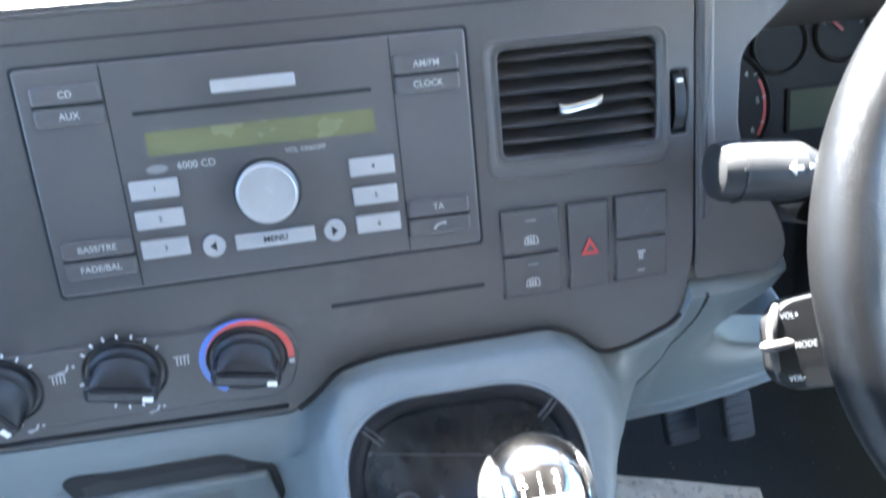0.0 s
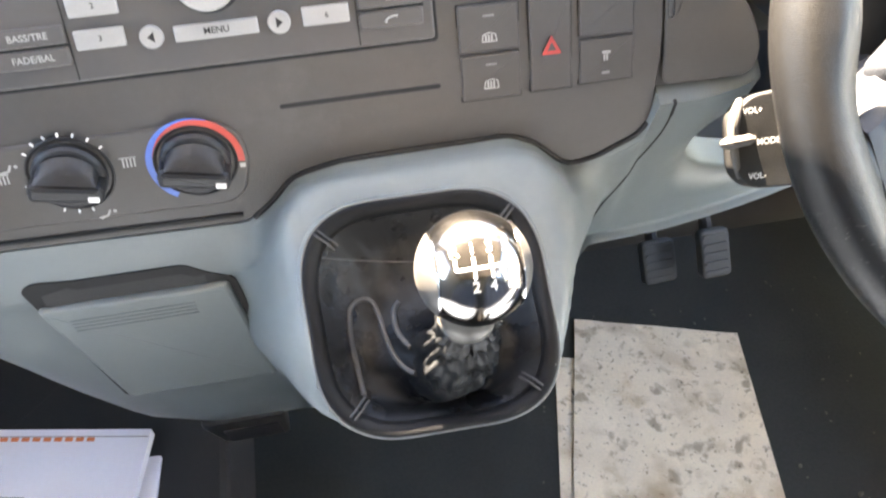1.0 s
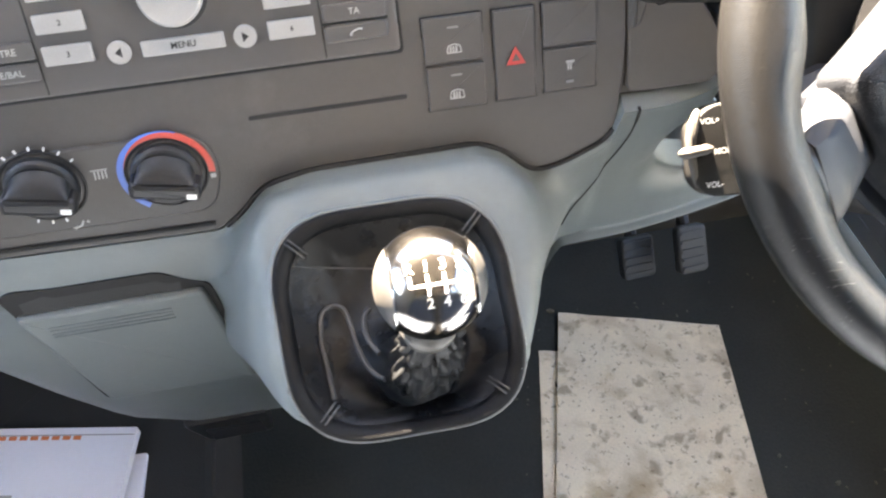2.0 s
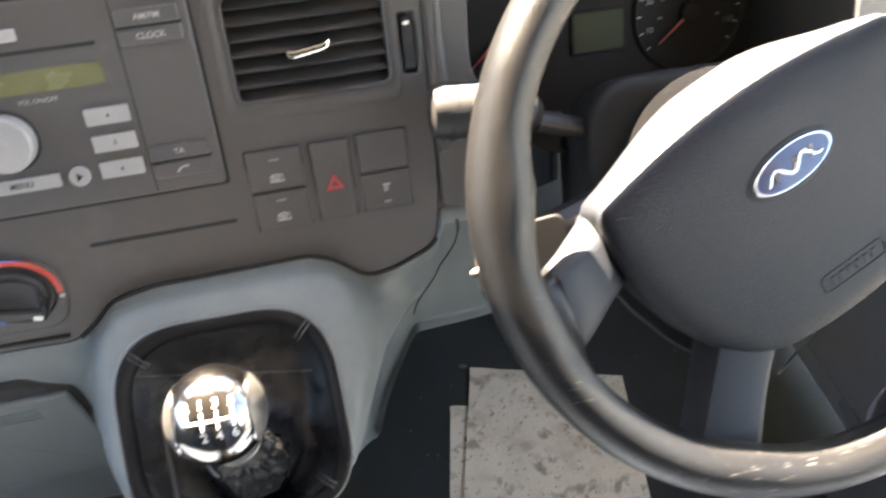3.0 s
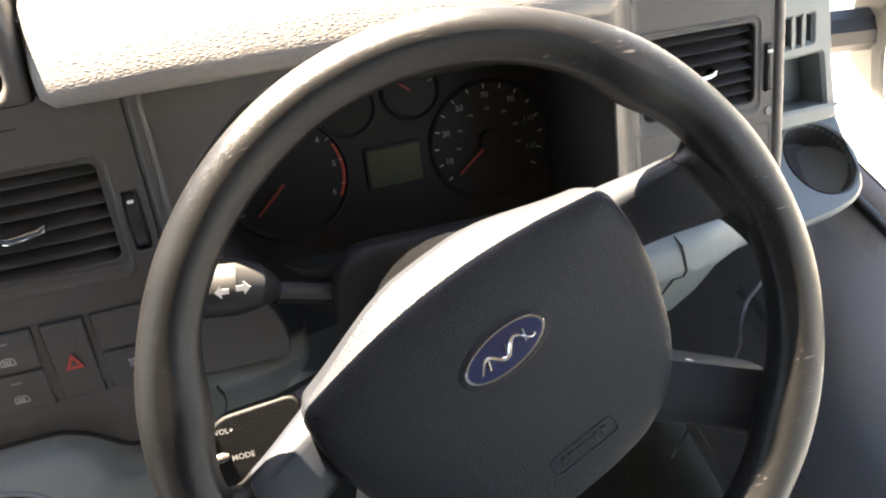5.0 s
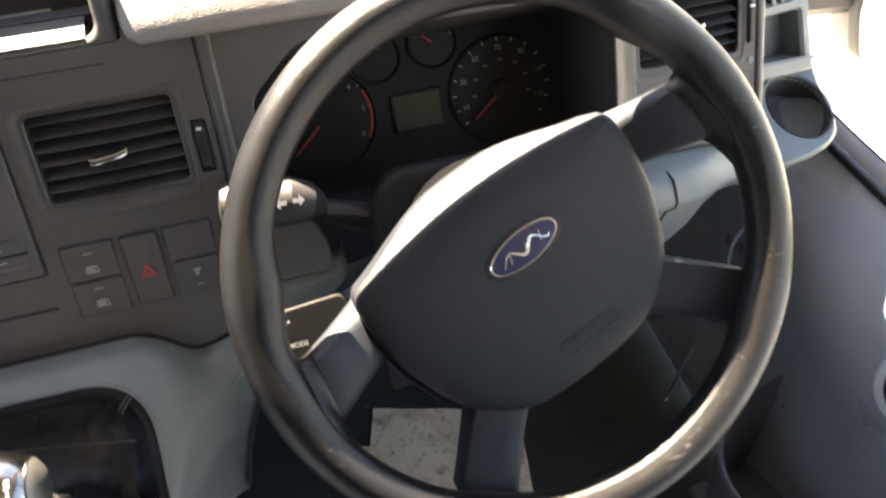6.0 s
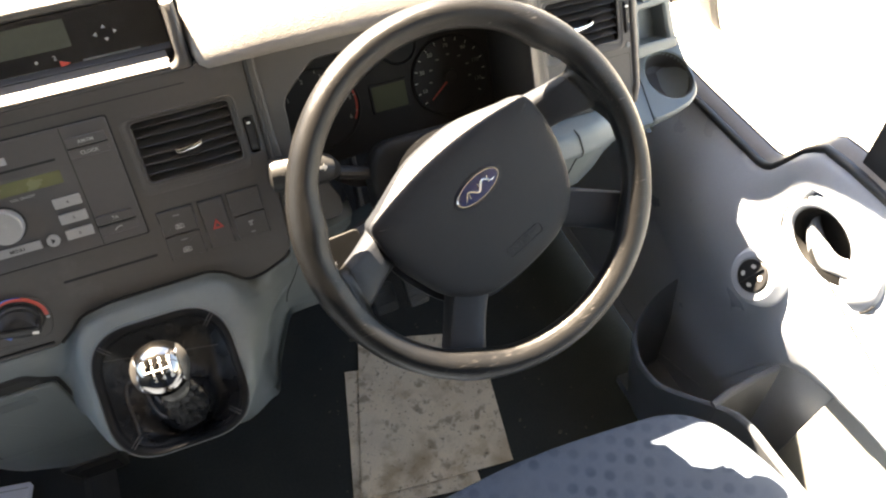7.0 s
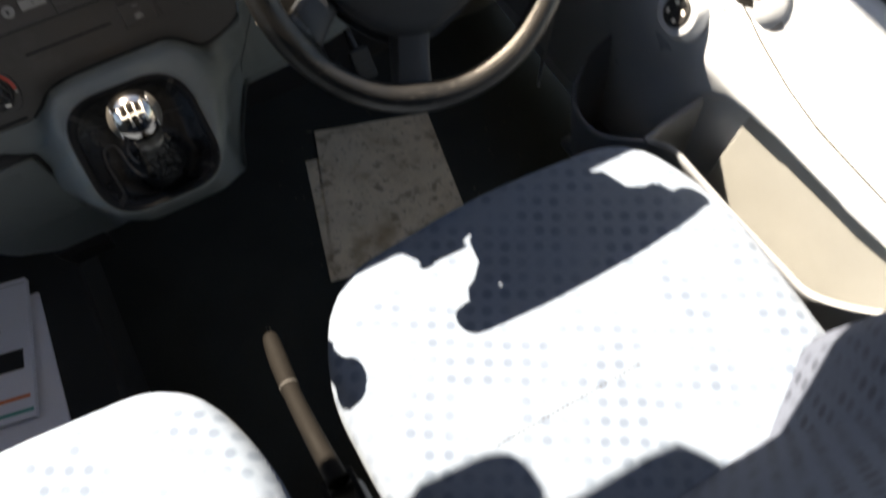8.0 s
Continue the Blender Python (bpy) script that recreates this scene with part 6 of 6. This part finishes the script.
# ---- seats ----
def seat(x0, x1, yf, label, group):
    cx, w = (x0 + x1) / 2, (x1 - x0) / 2
    s = thing("cab_seat", (cx, yf - 0.3, 0.0), label, "seat", group)
    # cushion: rounded slab, crowned, with a soft front roll
    rows = []
    levels = [(0.31, 0.955), (0.335, 0.99), (0.365, 1.0), (0.392, 0.992), (0.412, 0.965), (0.423, 0.92), (0.430, 0.85), (0.434, 0.72), (0.434, 0.5), (0.434, 0.25), (0.434, 0.02)]
    base = rounded([(-w, -0.56), (w, -0.56), (w * 1.02, -0.17), (w * 0.83, -0.012), (0, 0.008), (-w * 0.80, -0.015), (-w * 1.02, -0.14)], 0.09, 8)
    for z, k in levels:
        ring = []
        for x, y in base:
            yy = -0.27 + (y + 0.27) * (k if k < 0.9 else 0.5 + k / 2)
            xx = x * k
            dip = -0.012 * (1 - (xx / w) ** 2) * smooth(0.425, 0.434, z) - 0.02 * smooth(-0.2, -0.56, yy)
            ring.append((cx + xx, yf + yy, z + dip + 0.010 * smooth(0.6, 1.0, abs(xx) / w) * smooth(0.42, 0.43, z)))
        rows.append(ring)
    cu = part("cushion", loft(rows, True, True, True), M_FABRIC, s, "grey-blue spotted cloth cushion", 80)
    tree = BVHTree.FromPolygons([v.co.copy() for v in cu.data.vertices], [tuple(p.vertices) for p in cu.data.polygons])
    for i in range(30):
        a = cx - w * 0.52 + w * 0.7 * i / 30
        ends = [tree.ray_cast(Vector((u, yf - 0.3175 + 0.007 * (u - cx), 0.6)), Vector((0, 0, -1)))[0] for u in (a, a + w * 0.015)]
        part("stitch", tube([p + Vector((0, 0, 0.0002)) for p in ends], 0.0009, 6), M_HUB, cu)
    part("base", block((cx - w * 0.85, yf - 0.55, 0.0), (cx + w * 0.85, yf - 0.06, 0.315), 0.02), M_BLACK, s, "black seat base")
    # backrest with side bolsters
    rows = []
    for t in [i / 12 for i in range(13)]:
        z = 0.36 + 0.66 * t
        yb = yf - 0.462 - 0.13 * t
        ww = w * (0.98 - 0.16 * t * t)
        thick = 0.13 - 0.04 * t
        sec = []
        for i in range(28):
            a = 2 * math.pi * i / 28
            ca, sa = math.cos(a), math.sin(a)
            px = ww * math.copysign(abs(ca) ** 0.5, ca)
            py = thick * 0.5 * math.copysign(abs(sa) ** 0.55, sa)
            wing = 0.095 * smooth(0.40, 0.95, abs(px) / ww) * (1 if sa > 0 else 0)
            edge = 1 - 0.25 * smooth(0.9, 1.0, t) - 0.12 * (1 - smooth(0, 0.08, t))
            sec.append((cx + px * edge, yb - thick * 0.5 + py * edge + wing, z))
        rows.append(sec)
    part("backrest", loft(rows, True, True, True), M_FABRIC_SHADED, s, "spotted cloth backrest", 80)
    part("headrest", loft([[(cx + 0.13 * k * math.cos(2 * math.pi * i / 20), yf - 0.69 + 0.045 * k * math.sin(2 * math.pi * i / 20), z) for i in range(20)] for z, k in ((1.04, 0.8), (1.06, 1), (1.17, 1), (1.2, 0.8))], True, True, True), M_FABRIC, s, angle=80)
    return s


seat(-0.045, 0.565, -0.243, "driver's seat in grey-blue spotted cloth, partly sunlit", "cab seats")
seat(-0.75, -0.150, -0.272, "passenger seat in grey-blue spotted cloth, sunlit", "cab seats")


# ---- driver's door ----
def door_x(y, z):
    """How far the door's inner face stands out, over its length and height."""
    x = lerp_table([(0.0, 0.70), (0.30, 0.690), (0.42, 0.662), (0.47, 0.656), (0.52, 0.668), (0.56, 0.682), (0.60, 0.692), (0.66, 0.700), (0.69, 0.712)], z)
    grab = smooth(-0.12, -0.26, y) * math.exp(-((z - 0.47) / 0.05) ** 2)
    return x - 0.006 * grab + 0.012 * smooth(-0.05, 0.12, y) + 0.020 * smooth(0.50, 0.585, z) * smooth(-0.13, -0.04, y)


def sill_z(y):
    return lerp_table([(-1.0, 0.690), (-0.17, 0.688), (-0.125, 0.684), (-0.105, 0.668), (-0.065, 0.600), (-0.045, 0.586), (0.11, 0.583), (0.30, 0.585), (0.6, 0.6)], y)


def door_low(y):
    return lerp_table([(-1.0, 0.475), (-0.592, 0.475), (-0.51, 0.468), (-0.386, 0.464), (-0.33, 0.452), (-0.289, 0.432), (-0.25, 0.39), (-0.22, 0.34), (-0.19, 0.27), (-0.16, 0.19), (-0.13, 0.12), (0.0, 0.06), (0.6, 0.05)], y)


def driver_door():
    d = thing("van_door", (0.70, -0.3, 0.05), "closed grey driver's door with a sunlit inner panel", "door")
    ys = [0.55, 0.45, 0.35, 0.28, 0.22, 0.17, 0.12] + [0.10 - 0.0125 * i for i in range(56)] + [-0.65, -0.75, -0.85, -0.95]
    rows = []
    for y in ys:
        top, low = sill_z(y), door_low(y)
        row = [(0.742, y, top - 0.004), (door_x(y, top) + 0.008, y, top - 0.002), (door_x(y, top - 0.01), y, top - 0.012)]
        for i in range(1, 17):
            z = (top - 0.012) + (low + 0.008 - top + 0.012) * i / 16
            row.append((door_x(y, z), y, z))
        row += [(door_x(y, low) + 0.003, y, low), (door_x(y, low) + 0.012, y, low - 0.003), (0.692, y, low + 0.002)]
        rows.append(row)
    rows = [[(x + (0.034 if ((y + 0.203) / 0.064) ** 2 + ((z - 0.597) / 0.052) ** 2 < 1 else 0), y, z) for x, y, z in row] for row in rows]
    part("inner_panel", loft(rows, False), M_DOORLIGHT, d, "pale grey inner door panel", 60)
    back = panel(Plane((0.694, 0, 0), (0, -1, 0), (0, 0, 1)), [(-0.6, 0.02), (1.0, 0.02), (1.0, 0.655), (0.31, 0.655), (0.285, 0.535), (0.12, 0.535), (0.06, 0.53), (-0.6, 0.53)], [], 0.03, 0.001)
    part("door_skin", back, M_DOORLIGHT, d)
    low = panel(Plane((0.6615, 0, 0), (0, -1, 0), (0, 0, 1)), [(0.30, 0.02), (1.0, 0.02), (1.0, 0.49), (0.40, 0.49), (0.335, 0.455)], [], 0.03, 0.002)
    part("pocket_back", low, M_POCKET, d, "pale grey back of the door pocket")
    # dark rubber seal along the sill, and the window's posts
    ledge = [[(0.722, y, sill_z(y) - 0.006), (0.722, y, sill_z(y) + 0.001), (0.7245, y, sill_z(y) + 0.0045), (0.738, y, sill_z(y) + 0.0105), (0.7425, y, sill_z(y) + 0.0115), (0.7440, y, sill_z(y) + 0.009), (0.7440, y, sill_z(y) - 0.006)] for y in ys if y <= 0.36]
    part("sill_moulding", loft(ledge, False), M_SILL, d, "grey-brown window sill moulding", 50)
    part("glass_seal", tube([Vector((0.7455, y, sill_z(y) + 0.0095)) for y in ys if y <= 0.36], 0.0022, 8), M_SEAL, d, "dark rubber glass seal", 60)
    flat = [Vector((0.7185, y, sill_z(y) + 0.0005)) for y in ys if y <= 0.36]
    part("sill_strip", tube(flat, 0.0062, 8), M_SEAL, d, angle=60)
    part("window_post", prism(Plane((0.742, -0.187, 0.68), (0, -1, 0), (0, 0.05, 1)), rrect(-0.021, 0.021, 0.0, 0.75, 0.004), -0.012, 0.012, 0.003), M_SEAL, d, "dark upright window post")
    part("rear_post", block((0.715, -0.98, 0.6), (0.775, -0.86, 1.48), 0.01), M_PILLAR, d)
    part("top_rail", tube([(0.745, 0.28, 1.43), (0.745, -0.9, 1.44)], 0.02, 10), M_SEAL, d)
    pane = part("window_pane", block((0.744, -0.87, 0.58), (0.748, 0.33, 1.42)), M_GLASS, d, "clear side window")
    pane.visible_shadow = False
    # release handle in a dark scooped bowl, within an oval outline on the panel
    g = Plane((0.6875, -0.205, 0.595), (0, -1, 0), (0.10, 0, 0.995))
    esc = part("handle_surround", panel(g, ellipse(0.010, -0.003, 0.083, 0.064, 48), [ellipse(-0.009, 0.003, 0.0470, 0.0395, 40)], 0.03, 0.004), M_DOORLIGHT, d, "pale oval handle surround", 50)
    for v in esc.data.vertices:
        v.co += g.un * 0.0025
    part("bowl", loft([[g(-0.009 + 0.875 * r * math.cos(2 * math.pi * i / 40), 0.003 + 0.735 * r * math.sin(2 * math.pi * i / 40), h) for i in range(40)] for r, h in ((0.0528, 0.0005), (0.051, -0.006), (0.048, -0.014), (0.040, -0.021), (0.025, -0.026), (0.001, -0.028))], True, False, True), M_SHROUD, esc, "dark handle bowl")
    for a0, a1 in ((140, 205), (-75, -5)):
        part("surround_joint", tube([g(0.010 + 0.0835 * math.cos(radians(a0 + (a1 - a0) * i / 14)), -0.003 + 0.0645 * math.sin(radians(a0 + (a1 - a0) * i / 14)), 0.001) for i in range(15)], 0.0012, 6), M_GAP, esc)
    # the lever: a tusk that broadens from its tip, pale above and black along its underside
    crown = spline([(-0.0400, 0.0125, -0.0130), (-0.0330, 0.0090, -0.0100), (-0.0150, 0.0005, -0.0060), (0.0050, -0.0040, -0.0040), (0.0210, -0.0010, -0.0030), (0.0360, 0.0105, -0.0030), (0.0520, 0.0125, -0.0040), (0.0720, -0.0010, -0.0060)], 5)
    ridge = spline([(-0.0395, 0.0060, -0.0100), (-0.0360, 0.0010, -0.0070), (-0.0230, -0.0110, -0.0020), (-0.0040, -0.0210, 0.0020), (0.0140, -0.0245, 0.0040), (0.0340, -0.0150, 0.0040), (0.0560, -0.0085, 0.0010), (0.0755, -0.0070, -0.0050)], 5)
    under = spline([(-0.0390, -0.0020, -0.0090), (-0.0360, -0.0090, -0.0070), (-0.0240, -0.0220, -0.0040), (-0.0030, -0.0345, -0.0010), (0.0180, -0.0430, 0.0000), (0.0390, -0.0400, 0.0000), (0.0610, -0.0265, 0.0000), (0.0780, -0.0140, 0.0000)], 5)
    upper = [[g(*c), g(*(c * 0.6 + r * 0.4 + Vector((0, 0, 0.003)))), g(*(c * 0.15 + r * 0.85 + Vector((0, 0, 0.0015)))), g(*(r + Vector((0, 0, -0.001)))), g(r.x, r.y, r.z - 0.010), g(c.x, c.y, c.z - 0.008)] for c, r in zip(crown, ridge)]
    lower = [[g(*(r + Vector((0, 0, -0.001)))), g(*(r * 0.5 + u * 0.5 + Vector((0, 0, 0.001)))), g(*(r * 0.12 + u * 0.88)), g(*u), g(u.x, u.y, u.z - 0.006), g(r.x, r.y, r.z - 0.012)] for r, u in zip(ridge, under)]
    lv = part("release_lever", loft(upper, True, True, True), M_DOOR, d, "pale curved release lever", 50)
    part("lever_grip", loft(lower[12:], True, True, True), M_SHROUD, lv, "black underside of the lever", 50)
    part("lever_flank", loft(lower[:13], True, True, True), M_DOOR, lv, "", 50)
    # mirror switch on a round boss
    m = Plane((0.6418, -0.1625, 0.510), (-0.10, -0.92, -0.25), (0.45, -0.18, 0.87))
    if m.un.x > 0:
        m = Plane(m.o, -m.ux, m.uy)
    sw = part("mirror_switch", lathe(m, [(0.046, -0.034), (0.042, -0.012), (0.0385, -0.003), (0.034, 0.002), (0.029, 0.003), (0.0255, 0.003), (0.0235, 0.0015), (0.001, 0.001)], 36), M_DOORLIGHT, d, "round mirror switch on a pale boss")
    part("switch_face", lathe(m, [(0.0235, 0.0), (0.0232, 0.004), (0.0215, 0.0055), (0.0, 0.006)], 32), M_BLACK, sw, "black switch face")
    for a in (45, 135, 225, 315):
        c = m.shifted(0.0125 * math.cos(radians(a)), 0.0125 * math.sin(radians(a)), 0.0056, radians(a))
        part("switch_dot", prism(c, ellipse(0.0006, 0, 0.0030, 0.0038, 12), -0.001, 0.0008), M_WHITE, sw, "white direction mark")
    part("switch_rib", prism(m, rrect(-0.0008, 0.0008, -0.021, 0.021, 0.0004, 1), 0.004, 0.0085), M_SPOKE, sw)
    # seam that sweeps back from the handle
    seam = [Vector((door_x(y, z) - 0.0004, y, z)) for y, z in [(-0.205 - 0.02 * i, lerp_table([(-0.7, 0.520), (-0.55, 0.519), (-0.43, 0.521), (-0.36, 0.530), (-0.29, 0.546), (-0.20, 0.575)], -0.205 - 0.02 * i)) for i in range(22)]]
    part("panel_seam", tube(seam, 0.0013, 6), M_GAP, d)
    # pocket: trough with a rolled rim that climbs towards the rear
    rim = spline([(0.668, -0.010, 0.305), (0.622, -0.020, 0.290), (0.578, -0.045, 0.255), (0.562, -0.085, 0.234), (0.563, -0.140, 0.238), (0.567, -0.200, 0.290), (0.573, -0.250, 0.338), (0.583, -0.290, 0.358),
                  (0.592, -0.36, 0.350), (0.600, -0.43, 0.342), (0.609, -0.52, 0.338), (0.613, -0.58, 0.343), (0.62, -0.64, 0.40), (0.64, -0.69, 0.46)], 6)
    rows = []
    for p in rim:
        rows.append([(p.x + 0.035, p.y, 0.03), (p.x + 0.012, p.y, p.z - 0.10), (p.x, p.y, p.z - 0.012), (p.x - 0.001, p.y, p.z - 0.003), (p.x + 0.003, p.y, p.z + 0.001), (p.x + 0.008, p.y, p.z - 0.001), (p.x + 0.010, p.y, p.z - 0.010), (p.x + 0.022, p.y, p.z - 0.10), (p.x + 0.045, p.y, 0.04)])
    part("pocket_wall", loft(rows, False), M_DOOR, d, "grey door pocket", 60)
    part("pocket_floor", block((0.60, -0.70, 0.03), (0.70, -0.02, 0.05)), M_DOOR, d)
    web = [Vector((0.572, -0.245, 0.334)), Vector((0.60, -0.240, 0.345)), Vector((0.635, -0.243, 0.366)), Vector((0.664, -0.248, 0.386))]
    part("pocket_divider", loft([[p + Vector((0, 0.006, 0)), p + Vector((0, 0.003, 0.004)), p + Vector((0, -0.003, 0.004)), p + Vector((0, -0.006, 0)), Vector((p.x + 0.02, p.y, 0.06))] for p in web], True, True, True), M_DOOR, d)


driver_door()


def door_mirror():
    m = thing("door_mirror", (0.93, 0.24, 0.58), "white-backed door mirror outside the side window", "door mirror")
    f = Plane((0.920, 0.25, 0.722), (1, -0.22, 0), (0, 0, 1))
    if f.un.y > 0:
        f = Plane(f.o, -f.ux, f.uy)
    shape = rounded([(-0.062, -0.152), (0.0, -0.158), (0.062, -0.152), (0.098, -0.06), (0.098, 0.17), (-0.098, 0.17), (-0.098, -0.06)], 0.06, 8)
    part("housing", prism(f, shape, -0.06, 0.012, 0.015), M_PILLAR, m, "beige mirror housing")
    part("glass", prism(f, inset(shape, 0.008), 0.010, 0.0135), M_MIRROR, m, "mirror glass")
    part("arm", tube([(0.77, 0.30, 0.66), (0.86, 0.29, 0.66), (0.93, 0.28, 0.68)], 0.025, 10), M_BLACK, m)


door_mirror()


# Unseen mirror shape, added to cast the rounded shadow on the driver's seat.
def shadow_mirror():
    m = thing("shadow_mirror", (-0.236, 0.16, 1.35), "unseen dark mirror shape added at the windscreen's head to shadow the seat", "mirror")
    f = Plane((-0.236, 0.162, 1.375), (1, 0, 0), (0, 0.25, 0.97))
    part("housing", prism(f, rrect(-0.110, 0.110, -0.046, 0.046, 0.034, 6), -0.028, 0.0, 0.006), M_BLACK, m, "black mirror housing")
    part("glass", prism(f, rrect(-0.104, 0.104, -0.040, 0.040, 0.029, 6), -0.002, 0.0006), M_MIRROR, m, "mirror glass")
    part("stalk", tube([f(0, 0.01, -0.025), (-0.236, 0.172, 1.43), (-0.236, 0.160, 1.455)], 0.009, 10), M_BLACK, m)


shadow_mirror()


def loose_cable():
    path = spline([(0.612, 0.115, 0.612), (0.624, 0.102, 0.545), (0.628, 0.100, 0.495), (0.618, 0.098, 0.462), (0.624, 0.098, 0.415), (0.638, 0.100, 0.362), (0.634, 0.110, 0.25), (0.640, 0.13, 0.10), (0.655, 0.15, 0.004)], 6)
    single("loose_cable", tube(path, 0.0024, 8), M_DOORLIGHT, "thin pale cable hanging under the dashboard's end", "cable", angle=60)


loose_cable()


def floor_crumbs():
    """Grit and scraps scattered over the driver's floor."""
    rng = random.Random(7)
    bm = bmesh.new()
    for _ in range(130):
        x, y = rng.uniform(0.05, 0.60), rng.uniform(-0.22, 0.30)
        r = rng.uniform(0.0008, 0.0022) * (2.2 if rng.random() < 0.06 else 1)
        bmesh.ops.create_icosphere(bm, subdivisions=1, radius=r, matrix=Matrix.Translation((x, y, r * 0.5)) @ Matrix.Rotation(rng.uniform(0, 6), 4, "Z") @ Matrix.Diagonal((1.6, 1, 0.6, 1)))
    single("floor_grit", bm, material("pale_grit", (0.07, 0.066, 0.055), 0.9, vary=0.3), "pale grit scattered on the rubber floor", "grit", kind="stuff")


floor_crumbs()
